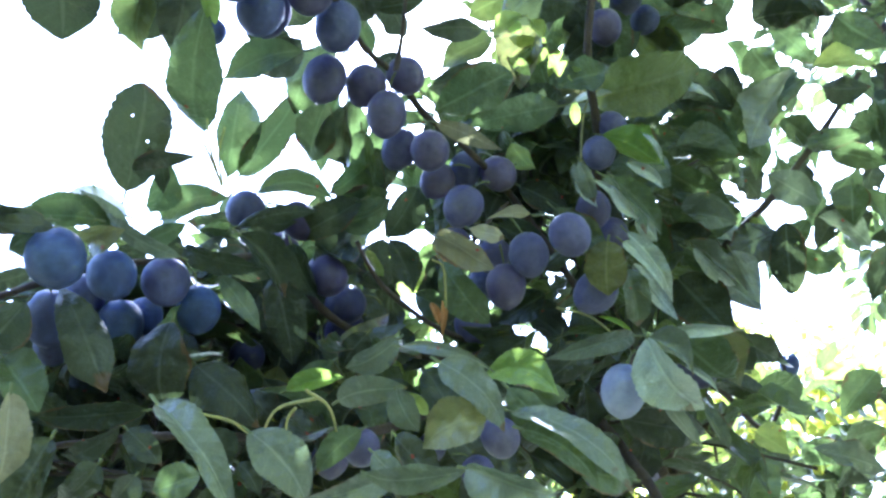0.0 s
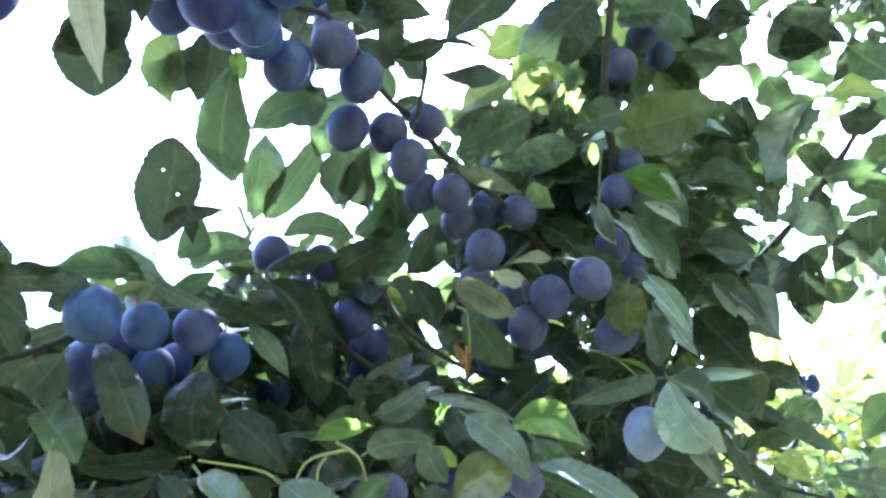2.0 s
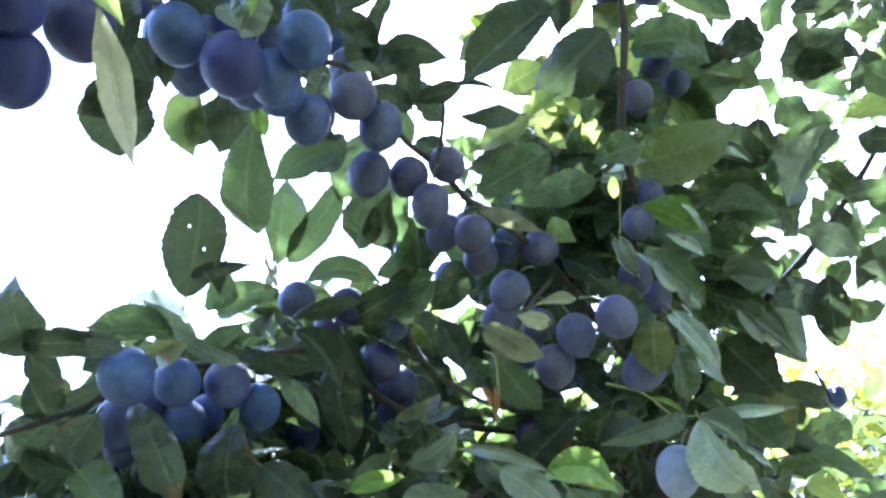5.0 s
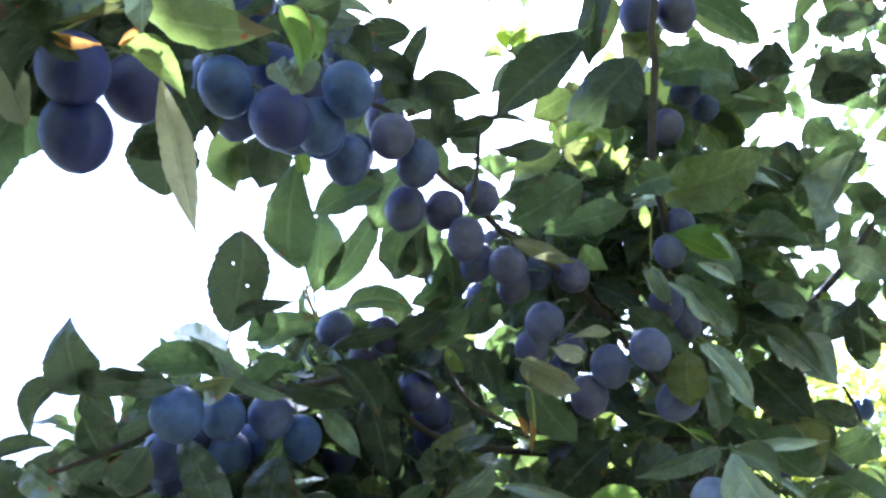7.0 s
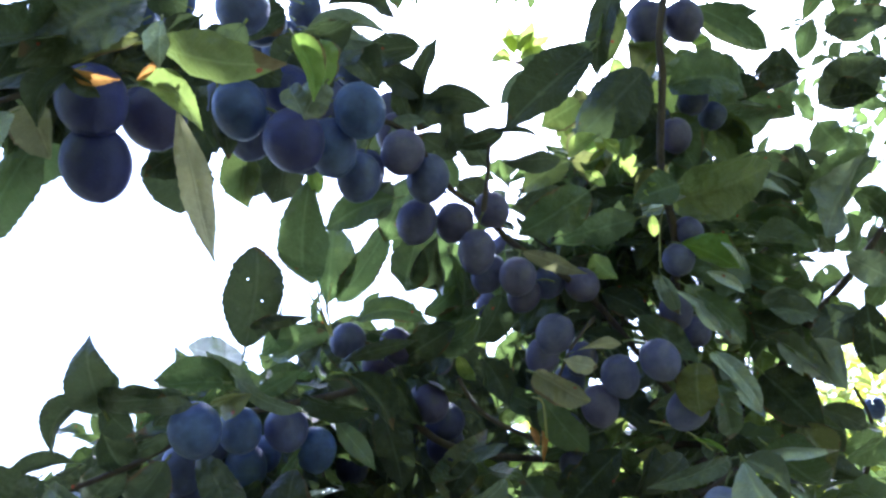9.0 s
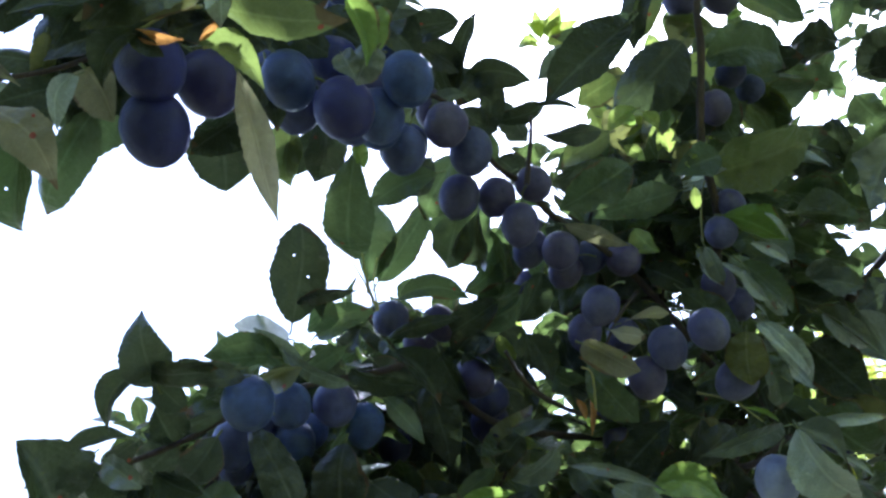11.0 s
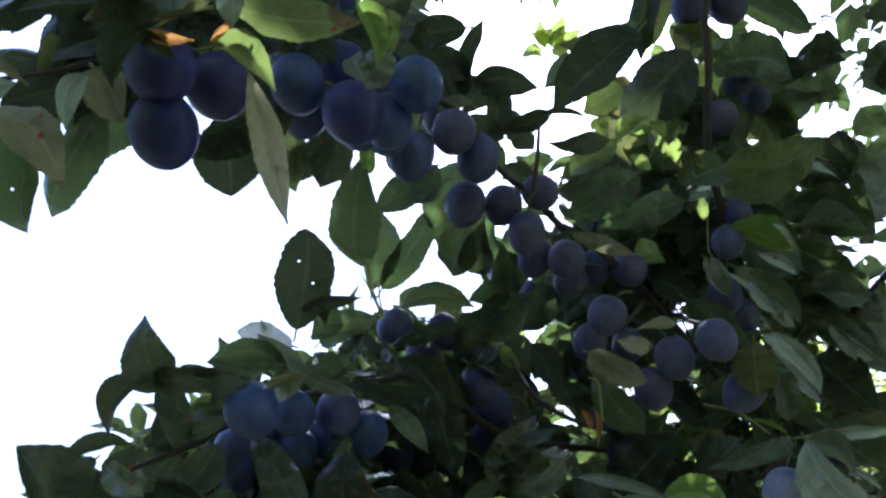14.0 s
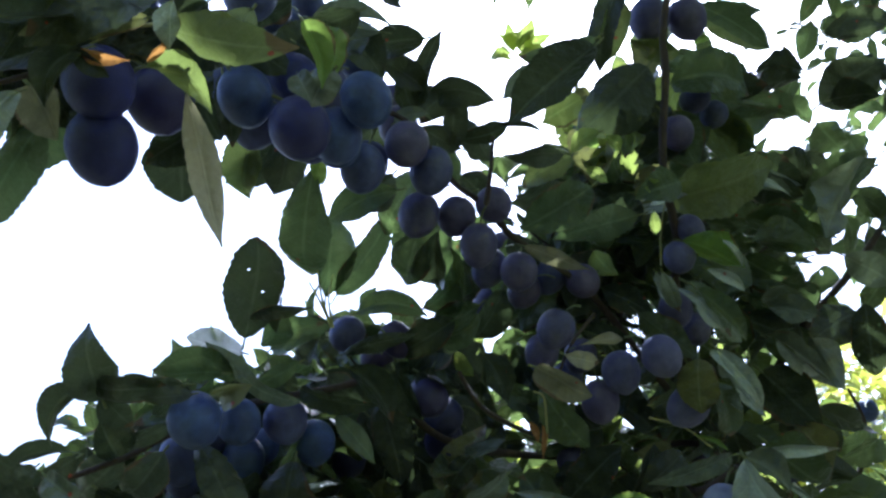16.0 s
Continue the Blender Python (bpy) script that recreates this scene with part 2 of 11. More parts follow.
def tube(points, r0, r1, sides=8, steps=5, wobble=0.0, seed=0):
    """Vertices and faces of a limb along a smooth line through the points, thin end first."""
    rng = random.Random(seed)
    pts = [Vector(p) for p in points]
    ext = [pts[0] * 2 - pts[1]] + pts + [pts[-1] * 2 - pts[-2]]
    line = []
    for i in range(1, len(ext) - 2):
        a, b, c, d = ext[i - 1:i + 3]
        for k in range(steps):
            t = k / steps
            line.append(0.5 * ((2 * b) + (c - a) * t + (2 * a - 5 * b + 4 * c - d) * t * t + (3 * b - a - 3 * c + d) * t ** 3))
    line.append(pts[-1])
    verts, faces, up = [], [], Vector((0.31, 0.2, 0.93))
    for i, p in enumerate(line):
        d = (line[min(i + 1, len(line) - 1)] - line[max(i - 1, 0)]).normalized()
        u = d.cross(up).normalized() if abs(d.dot(up)) < 0.98 else d.cross(Vector((1, 0, 0))).normalized()
        v = d.cross(u)
        r = (r0 + (r1 - r0) * i / (len(line) - 1))
        knot = 1 + wobble * rng.uniform(-1, 1) + (0.35 * wobble * 4 if rng.random() < 0.18 else 0)
        for s in range(sides):
            w = 2 * math.pi * s / sides
            rr = r * knot * (1 + 0.5 * wobble * rng.uniform(-1, 1))
            verts.append(p + u * (math.cos(w) * rr) + v * (math.sin(w) * rr))
    for i in range(len(line) - 1):
        for s in range(sides):
            a, b = i * sides + s, i * sides + (s + 1) % sides
            faces.append((a, b, b + sides, a + sides))
    faces.append(tuple(range(sides)))
    n = (len(line) - 1) * sides
    faces.append(tuple(n + s for s in reversed(range(sides))))
    return verts, faces


def leaf_shape(rng, rows, cols, bow, fold, twist, wave, holes=0, widest=0.43, stalked=True, blunt=None):
    """Unit leaf along +y from the stalk's end at 0 to the tip at 1, half a unit to either side; returns vertices, faces, uv, stalk faces from index."""
    verts, uvs, faces = [], [], []
    ph = rng.uniform(0, 6.28)
    pb = blunt or rng.uniform(0.86, 1.20)
    curl, edge = rng.uniform(-0.3, 1.5), rng.uniform(-0.7, 0.5)
    pa = pb * widest / (1 - widest)
    for i in range(rows + 1):
        v = i / rows
        half = 0.5 * (v / widest) ** pa * ((1 - v) / (1 - widest)) ** pb if 0 < i < rows else 0.012
        for j in range(cols + 1):
            u = 2 * j / cols - 1
            tooth = (0.016 if i % 2 else -0.016) if rows > 12 else 0.0
            ruff = 1 + 0.06 * math.sin(11 * v + ph + (2 if u > 0 else 0)) + tooth + rng.uniform(-0.018, 0.018)
            x = u * half * (ruff if abs(u) > 0.9 else 1)
            z = -bow * (2 * v - 1) ** 2 + bow + fold * abs(x) * (1.1 - v) + wave * math.sin(9 * v + ph) * u * u * half
            z += wave * 0.5 * math.sin(23 * v + 3 * ph) * abs(u) * half - curl * max(0.0, v - 0.55) ** 2 + edge * half * u * u
            ang = twist * (v - 0.35)
            xr, zr = x * math.cos(ang) - 0, x * math.sin(ang)
            verts.append((xr, v, z * 0.5 + zr))
            uvs.append((0.5 + u * 0.5, v))
    for i in range(rows):
        for j in range(cols):
            a = i * (cols + 1) + j
            faces.append((a, a + 1, a + cols + 2, a + cols + 1))
    for _ in range(holes):
        i, j = rng.randrange(rows // 4, rows * 3 // 4), rng.choice([1, 2, cols - 3, cols - 2])
        f = (i * (cols + 1) + j, i * (cols + 1) + j + 1, (i + 1) * (cols + 1) + j + 1, (i + 1) * (cols + 1) + j)
        if f in faces:
            faces.remove(f)
    stalk = len(faces)
    n0 = len(verts)
    if not stalked:
        return verts, faces, uvs, stalk
    for k in range(5):
        y = 0.03 - 0.16 * k / 4
        r = 0.011 + 0.004 * k / 4
        for s in range(4):
            w = math.pi / 2 * s
            verts.append((math.cos(w) * r * 1.6, y, math.sin(w) * r - 0.02 - 0.04 * (k / 4) ** 2 + 0.5 * bow * 0.1))
            uvs.append((0.5, 0.0))
    for k in range(4):
        for s in range(4):
            a, b = n0 + k * 4 + s, n0 + k * 4 + (s + 1) % 4
            faces.append((a, b, b + 4, a + 4))
    return verts, faces, uvs, stalk


def leaf_mesh(name, shape, mat):
    verts, faces, uvs, stalk = shape
    me = mesh_of(name, verts, faces)
    layer = me.uv_layers.new(name="UVMap")
    for loop in me.loops:
        layer.data[loop.index].uv = uvs[loop.vertex_index]
    me.materials.append(mat)
    me.materials.append(STALK)
    for p in me.polygons:
        p.material_index = 1 if p.index >= stalk else 0
    return me


_rng = random.Random(4)
SHAPES = [leaf_shape(_rng, 30, 10, _rng.uniform(0.06, 0.42), _rng.uniform(0.5, 1.9), _rng.uniform(-1.1, 1.1), _rng.uniform(0.12, 0.42),
                     holes=(0, 0, 0, 0, 1, 0, 0, 0, 1)[k], widest=_rng.uniform(0.38, 0.48)) for k in range(9)]
HOLED = leaf_shape(_rng, 26, 14, 0.10, 0.35, 0.15, 0.08, holes=3, widest=0.50, blunt=0.62)
SMALL = [leaf_shape(_rng, 8, 4, _rng.uniform(0.05, 0.32), _rng.uniform(0.4, 1.5), _rng.uniform(-0.9, 0.9), _rng.uniform(0.08, 0.3)) for _ in range(6)]
TINY = [leaf_shape(_rng, 4, 2, 0.12, 0.4, _rng.uniform(-0.4, 0.4), 0.05, stalked=False) for _ in range(4)]
_cache = {}


def placed(base, tip, normal, width):
    """The matrix that lays the unit leaf from base to tip, with its face towards normal."""
    b, y = Vector(base), Vector(tip) - Vector(base)
    size = y.length
    d = y.normalized()
    x = d.cross(Vector(normal))
    x = x.normalized() if x.length > 1e-4 else d.orthogonal().normalized()
    z = x.cross(d)
    return Matrix(((x.x * width, d.x * size, z.x * size * 0.8, b.x), (x.y * width, d.y * size, z.y * size * 0.8, b.y),
                   (x.z * width, d.z * size, z.z * size * 0.8, b.z), (0, 0, 0, 1)))


def leaf(parent, base, tip, normal, width, kind="g", form=0, label=""):
    key = (kind, form)
    if key not in _cache:
        shape = HOLED if form == "holed" else SHAPES[form]
        _cache[key] = leaf_mesh("leaf", shape, LEAF[kind])
    ob = new("leaf", _cache[key])
    ob.parent = parent
    ob.matrix_basis = placed(base, tip, normal, width)
    return tagged(ob, label)


def foliage(name, leaves, shapes, mat, parent, label=""):
    """Many leaves joined into one mesh; leaves: matrices."""
    vs, fs, us, ms, n = [], [], [], [], 0
    for k, m in enumerate(leaves):
        verts, faces, uvs, stalk = shapes[k % len(shapes)]
        a = np.array(m)
        vs.append(np.array(verts) @ a[:3, :3].T + a[:3, 3])
        fs += [tuple(i + n for i in f) for f in faces]
        us.append(np.array([uvs[i] for f in faces for i in f]))
        ms += [0] * stalk + [1] * (len(faces) - stalk)
        n += len(verts)
    me = mesh_of(name, np.concatenate(vs).tolist(), fs)
    layer = me.uv_layers.new(name="UVMap")
    layer.data.foreach_set("uv", np.concatenate(us).ravel())
    me.materials.append(mat)
    me.materials.append(STALK)
    me.polygons.foreach_set("material_index", ms)
    ob = part(name, me, None, parent, label)
    return tagged(ob, kind="stuff")


# openings fitted to the camera's sight lines or the sun: start, way, width
GAPS = []
SUNWARD = (0.116, 0.547, 0.829)


def gap(at, way, wide):
    """A narrow opening through the leaves, fitted to the view or cut for sunlight."""
    GAPS.append((at, way, wide))


# sight lines from the camera through the bright spots
gap((-0.077, 0.901, 1.938), (-0.014, 0.963, 0.270), 0.021)
gap((-0.036, 0.900, 1.952), (0.026, 0.959, 0.283), 0.021)
gap((0.004, 0.930, 1.890), (0.065, 0.974, 0.218), 0.021)
gap((-0.004, 0.940, 1.866), (0.057, 0.979, 0.194), 0.021)
gap((-0.058, 0.946, 1.838), (0.004, 0.986, 0.168), 0.021)
gap((0.116, 0.924, 1.933), (0.171, 0.952, 0.256), 0.021)
gap((0.124, 0.919, 1.946), (0.178, 0.947, 0.268), 0.021)
gap((0.278, 0.959, 1.889), (0.307, 0.930, 0.202), 0.017)
gap((0.280, 0.969, 1.868), (0.307, 0.934, 0.182), 0.017)
gap((0.147, 0.984, 1.800), (0.193, 0.973, 0.124), 0.021)
gap((-0.023, 0.927, 1.890), (0.039, 0.975, 0.219), 0.021)
gap((0.094, 0.887, 2.013), (0.151, 0.929, 0.337), 0.017)
gap((0.160, 0.858, 2.097), (0.211, 0.887, 0.411), 0.017)
gap((0.156, 0.840, 2.140), (0.208, 0.867, 0.452), 0.017)
gap((0.097, 0.828, 2.154), (0.154, 0.868, 0.472), 0.017)
gap((0.080, 0.829, 2.146), (0.138, 0.874, 0.466), 0.017)
gap((0.064, 0.864, 2.062), (0.124, 0.914, 0.387), 0.017)
gap((0.110, 0.865, 2.069), (0.166, 0.905, 0.391), 0.017)
gap((0.122, 0.812, 2.196), (0.176, 0.844, 0.507), 0.017)
gap((0.092, 0.811, 2.193), (0.148, 0.849, 0.508), 0.017)
gap((0.069, 0.810, 2.189), (0.127, 0.853, 0.506), 0.017)
gap((0.152, 0.880, 2.045), (0.204, 0.909, 0.362), 0.017)
gap((0.323, 0.885, 2.075), (0.347, 0.862, 0.369), 0.017)
gap((-0.020, 0.821, 2.141), (0.041, 0.882, 0.470), 0.017)
gap((-0.019, 0.839, 2.098), (0.043, 0.903, 0.428), 0.017)
gap((0.014, 0.847, 2.088), (0.075, 0.906, 0.417), 0.017)
gap((0.034, 0.848, 2.089), (0.094, 0.904, 0.417), 0.017)
gap((0.342, 0.869, 2.118), (0.361, 0.840, 0.405), 0.017)
gap((-0.106, 0.951, 1.814), (-0.042, 0.989, 0.144), 0.021)
gap((-0.079, 0.947, 1.829), (-0.016, 0.987, 0.159), 0.021)
gap((-0.036, 0.954, 1.824), (0.026, 0.988, 0.154), 0.021)
gap((0.335, 0.840, 2.135), (0.343, 0.838, 0.425), 0.017)
gap((0.360, 0.847, 2.122), (0.362, 0.838, 0.409), 0.017)
gap((0.386, 0.840, 2.143), (0.382, 0.822, 0.423), 0.017)
gap((0.412, 0.848, 2.127), (0.402, 0.822, 0.405), 0.017)
gap((0.422, 0.866, 2.087), (0.409, 0.835, 0.368), 0.017)
gap((0.392, 0.872, 2.068), (0.387, 0.851, 0.356), 0.017)
gap((0.350, 0.866, 2.075), (0.355, 0.859, 0.368), 0.017)
gap((0.370, 0.883, 2.039), (0.371, 0.867, 0.333), 0.017)
gap((0.407, 0.890, 2.028), (0.398, 0.861, 0.317), 0.017)
gap((0.424, 0.882, 2.050), (0.411, 0.848, 0.335), 0.017)
gap((0.329, 0.887, 2.023), (0.338, 0.884, 0.323), 0.017)
gap((0.386, 0.903, 1.994), (0.382, 0.878, 0.289), 0.017)
gap((0.415, 0.913, 1.975), (0.402, 0.875, 0.269), 0.017)
gap((0.349, 0.908, 1.978), (0.353, 0.893, 0.278), 0.017)
gap((0.317, 0.872, 2.058), (0.329, 0.874, 0.357), 0.017)
gap((0.399, 0.925, 1.944), (0.389, 0.889, 0.242), 0.017)
gap((0.368, 0.939, 1.907), (0.364, 0.907, 0.210), 0.017)
gap((0.418, 0.939, 1.914), (0.402, 0.891, 0.212), 0.017)
gap((0.342, 0.927, 1.932), (0.345, 0.908, 0.235), 0.017)
gap((0.331, 0.858, 2.092), (0.340, 0.857, 0.386), 0.017)
gap((0.385, 0.856, 2.105), (0.382, 0.838, 0.390), 0.017)
gap((0.219, 0.888, 2.044), (0.220, 0.886, 0.408), 0.017)
gap((0.109, 0.887, 2.039), (0.115, 0.904, 0.412), 0.017)
gap((0.282, 0.878, 2.069), (0.277, 0.862, 0.425), 0.017)
gap((0.333, 0.881, 2.066), (0.320, 0.851, 0.416), 0.017)
gap((0.320, 0.888, 2.047), (0.309, 0.863, 0.400), 0.017)
gap((0.373, 0.871, 2.092), (0.352, 0.829, 0.434), 0.017)
gap((0.376, 0.880, 2.070), (0.356, 0.838, 0.414), 0.017)
gap((0.377, 0.889, 2.047), (0.357, 0.848, 0.393), 0.017)
gap((0.401, 0.892, 2.043), (0.375, 0.843, 0.386), 0.017)
gap((0.415, 0.901, 2.022), (0.386, 0.847, 0.364), 0.017)
gap((0.458, 0.897, 2.032), (0.419, 0.830, 0.368), 0.017)
gap((0.394, 0.829, 2.195), (0.364, 0.774, 0.518), 0.017)
gap((0.458, 0.833, 2.186), (0.413, 0.762, 0.499), 0.017)
gap((0.412, 0.804, 2.254), (0.374, 0.738, 0.561), 0.017)
gap((0.443, 0.809, 2.244), (0.398, 0.736, 0.548), 0.017)
gap((0.416, 0.819, 2.218), (0.380, 0.756, 0.533), 0.017)
gap((0.342, 0.808, 2.241), (0.319, 0.761, 0.564), 0.017)
gap((0.359, 0.819, 2.215), (0.335, 0.771, 0.541), 0.017)
gap((0.369, 0.816, 2.223), (0.343, 0.765, 0.545), 0.017)
gap((0.368, 0.801, 2.259), (0.339, 0.746, 0.574), 0.017)
gap((0.368, 0.843, 2.159), (0.345, 0.799, 0.493), 0.017)
gap((0.406, 0.863, 2.111), (0.378, 0.812, 0.446), 0.017)
gap((0.438, 0.851, 2.143), (0.401, 0.788, 0.468), 0.017)
gap((0.472, 0.859, 2.125), (0.427, 0.786, 0.447), 0.017)
gap((0.426, 0.875, 2.084), (0.395, 0.818, 0.419), 0.017)
gap((0.447, 0.874, 2.088), (0.410, 0.811, 0.419), 0.017)
gap((0.323, 0.823, 2.205), (0.306, 0.785, 0.539), 0.017)
gap((0.049, 0.960, 1.862), (0.056, 0.970, 0.235), 0.021)
gap((0.260, 0.950, 1.896), (0.256, 0.931, 0.260), 0.021)
gap((0.105, 0.820, 2.202), (0.109, 0.820, 0.562), 0.017)
gap((0.122, 0.811, 2.224), (0.125, 0.806, 0.579), 0.017)
gap((0.092, 0.831, 2.174), (0.097, 0.837, 0.538), 0.017)
gap((0.173, 0.835, 2.170), (0.174, 0.831, 0.528), 0.017)
gap((0.457, 0.933, 1.945), (0.417, 0.861, 0.289), 0.017)
gap((0.357, 0.953, 1.893), (0.339, 0.907, 0.250), 0.017)
# cut towards the sun so that chosen leaves are lit
gap((-0.174, 0.290, 1.934), SUNWARD, 0.018)
gap((-0.139, 0.350, 2.004), SUNWARD, 0.018)
gap((-0.208, 0.272, 1.945), SUNWARD, 0.018)
gap((0.062, 0.686, 2.130), SUNWARD, 0.018)
gap((0.090, 0.690, 2.128), SUNWARD, 0.018)
gap((0.125, 0.716, 2.051), SUNWARD, 0.018)
gap((0.069, 0.736, 2.117), SUNWARD, 0.018)
gap((-0.010, 1.196, 2.633), SUNWARD, 0.030)
gap((0.021, 1.194, 2.647), SUNWARD, 0.030)
gap((0.061, 1.202, 2.637), SUNWARD, 0.030)
gap((0.118, 0.787, 2.216), SUNWARD, 0.018)
gap((0.116, 0.805, 2.172), SUNWARD, 0.018)
gap((0.373, 0.921, 2.036), SUNWARD, 0.018)
gap((0.336, 0.929, 2.166), SUNWARD, 0.018)
gap((-0.076, 1.112, 2.018), SUNWARD, 0.030)
gap((-0.054, 1.166, 1.898), SUNWARD, 0.030)
gap((0.192, 1.211, 1.852), SUNWARD, 0.030)
gap((-0.011, 1.144, 1.960), SUNWARD, 0.030)
gap((0.064, 1.173, 1.935), SUNWARD, 0.030)
GAP_AT, GAP_WAY, GAP_WIDE = np.array([g[0] for g in GAPS]), np.array([g[1] for g in GAPS]), np.array([g[2] for g in GAPS])


def in_gap(m):
    """Whether a leaf of the plum tree, in the tree's own space, would stand in a fitted opening."""
    a = np.array(m)
    for v in (0.1, 0.5, 0.9):
        d = a[:3, 3] + a[:3, 1] * v + np.array(tree.location) - GAP_AT
        s = np.clip((d * GAP_WAY).sum(1), 0.0, 6.0)
        if (((d - GAP_WAY * s[:, None]) ** 2).sum(1) < (GAP_WIDE + 0.002 * s) ** 2).any():
            return True
    return False


def shoot_leaves(rng, at, way, n, size):
    """Matrices of n leaves round a short shoot that grows from at along way."""
    at, way = Vector(at), Vector(way).normalized()
    side = way.orthogonal().normalized()
    found = []
    for k in range(n):
        t = k / max(1, n - 1)
        around = Matrix.Rotation(2.4 * k + rng.uniform(-0.4, 0.4), 3, way) @ side
        d = (around * (1.15 - 0.6 * t) + way * (0.25 + 0.7 * t) + Vector((0, 0, -0.35 + rng.uniform(-0.25, 0.2)))).normalized()
        length = size * rng.uniform(0.7, 1.15)
        b = at + way * (t * size * 1.1) + d * size * 0.12
        up = (Vector((0, 0, 1)) + way * 0.4 + Vector((rng.uniform(-0.7, 0.7), rng.uniform(-0.7, 0.7), 0))).normalized()
        found.append((b, b + d * length, up, length * rng.uniform(0.42, 0.56)))
    return found


# ---- ground ----
def ground_sheet():
    verts, faces, n = [], [], 40
    for i in range(n + 1):
        for j in range(n + 1):
            x, y = ((2 * k / n - 1) for k in (i, j))
            x, y = (math.copysign(abs(k) ** 3 * 900, k) for k in (x, y))
            near = max(0.0, 1 - math.hypot(x, y) / 60)
            verts.append((x, y, -0.05 + 0.08 * noise.noise((x * 0.6, y * 0.6, 0)) * near))
            if i < n and j < n:
                a = i * (n + 1) + j
                faces.append((a, a + n + 1, a + n + 2, a + 1))
    ob = part("ground", mesh_of("ground", verts, faces), EARTH, None)
    return tagged(ob, "dry grassy orchard ground under the trees", "ground", kind="structure")


ground_sheet()


# ---- the plum tree ----
tree = tagged(new("plum_tree"), "plum tree in full leaf, boughs heavy with ripe blue fruit", "tree")
tree.location = (0.62, 1.75, 0.0)
bpy.context.view_layer.update()
HERE = tree.matrix_world.inverted()


def limb(name, points, r0, r1, sides=8, wobble=0.07, seed=0, label="", steps=5):
    verts, faces = tube(points, r0, r1, sides, steps, wobble, seed)
    ob = part(name, mesh_of(name, [HERE @ v for v in verts], faces), BARK, tree, label)
    return ob


def hung(parent, base, tip, normal, width, kind="g", form=0, label=""):
    """A leaf of the tree, given in world places."""
    return leaf(parent, HERE @ Vector(base), HERE @ Vector(tip), normal, width, kind, form, label)


limb("trunk", [(0.36, 1.20, 1.58), (0.42, 1.32, 1.42), (0.50, 1.52, 1.05), (0.58, 1.68, 0.45), (0.62, 1.75, -0.06)], 0.045, 0.085, 14, 0.06, 1, "rough dark trunk")
CROTCH = (0.36, 1.20, 1.60)


def stalk(parent, *points):
    verts, faces = tube([HERE @ Vector(p) for p in points], 0.0008, 0.0012, 6, 6, 0.03, 5)
    return part("leaf_stalk", mesh_of("leaf_stalk", verts, faces), PETIOLE, parent, "thin yellow-green leaf stalk")


near = limb("branch", [(-0.360, 0.256, 1.901), (-0.306, 0.284, 1.926), (-0.270, 0.307, 1.957), (-0.258, 0.382, 2.015), (-0.212, 0.441, 2.053), (-0.154, 0.516, 2.057), (-0.110, 0.524, 2.045), (-0.074, 0.598, 2.025), (-0.048, 0.631, 2.019), (-0.020, 0.664, 1.999), (0.018, 0.704, 1.989), (0.075, 0.794, 1.975), (0.149, 0.840, 1.891), (0.254, 1.025, 1.846), CROTCH], 0.0012, 0.0042, 8, 0.09, 3)
left = limb("branch", [(-0.358, 0.536, 1.755), (-0.324, 0.571, 1.779), (-0.300, 0.594, 1.801), (-0.273, 0.609, 1.819), (-0.234, 0.635, 1.837), (-0.190, 0.662, 1.852), (-0.146, 0.720, 1.872), (-0.102, 0.730, 1.827), (-0.042, 0.820, 1.822), (0.087, 0.969, 1.838), (0.254, 1.025, 1.846), CROTCH], 0.0022, 0.0045, 8, 0.09, 4)
upright = limb("branch", [(0.172, 0.623, 2.361), (0.139, 0.641, 2.229), (0.140, 0.663, 2.176), (0.136, 0.699, 2.090), (0.152, 0.742, 2.029), (0.162, 0.821, 1.981), (0.183, 0.860, 1.897), (0.254, 1.025, 1.846), CROTCH], 0.0036, 0.0058, 8, 0.09, 5)
low = limb("branch", [(0.204, 0.753, 1.657), (0.194, 0.782, 1.693), (0.180, 0.830, 1.735), (0.166, 0.893, 1.792), (0.254, 1.025, 1.846), CROTCH], 0.0045, 0.006, 8, 0.09, 6)
right = limb("branch", [(0.511, 0.885, 2.213), (0.454, 0.887, 2.128), (0.391, 0.898, 2.047), (0.339, 0.920, 1.992), (0.310, 0.959, 1.948), (0.254, 1.025, 1.846), CROTCH], 0.003, 0.007, 8, 0.09, 7)
far = limb("branch", [(0.528, 1.295, 1.998), (0.549, 1.306, 1.945), (0.544, 1.330, 1.885), (0.499, 1.302, 1.847), (0.391, 1.180, 1.882), (0.254, 1.025, 1.846), CROTCH], 0.0025, 0.006, 8, 0.09, 8)
lower_left = limb("branch", [(-0.318, 0.615, 1.680), (-0.271, 0.632, 1.690), (-0.200, 0.639, 1.700), (-0.127, 0.659, 1.704), (-0.082, 0.678, 1.710), (-0.026, 0.743, 1.736), (0.087, 0.969, 1.838)], 0.0024, 0.0045, 8, 0.09, 9)
spur = limb("twig", [(-0.070, 0.630, 1.859), (-0.060, 0.648, 1.844), (-0.045, 0.685, 1.835), (-0.008, 0.773, 1.834), (0.042, 0.879, 1.843), (0.087, 0.969, 1.838)], 0.0018, 0.003, 6, 0.09, 10)
cluster = limb("twig", [(0.006, 0.690, 1.834), (0.018, 0.700, 1.868), (0.034, 0.706, 1.905), (0.060, 0.720, 1.940)], 0.0012, 0.0022, 6, 0.09, 11)
rosette = limb("twig", [(0.157, 0.638, 1.782), (0.161, 0.703, 1.781), (0.163, 0.790, 1.781), (0.166, 0.893, 1.792)], 0.002, 0.004, 6, 0.09, 12)
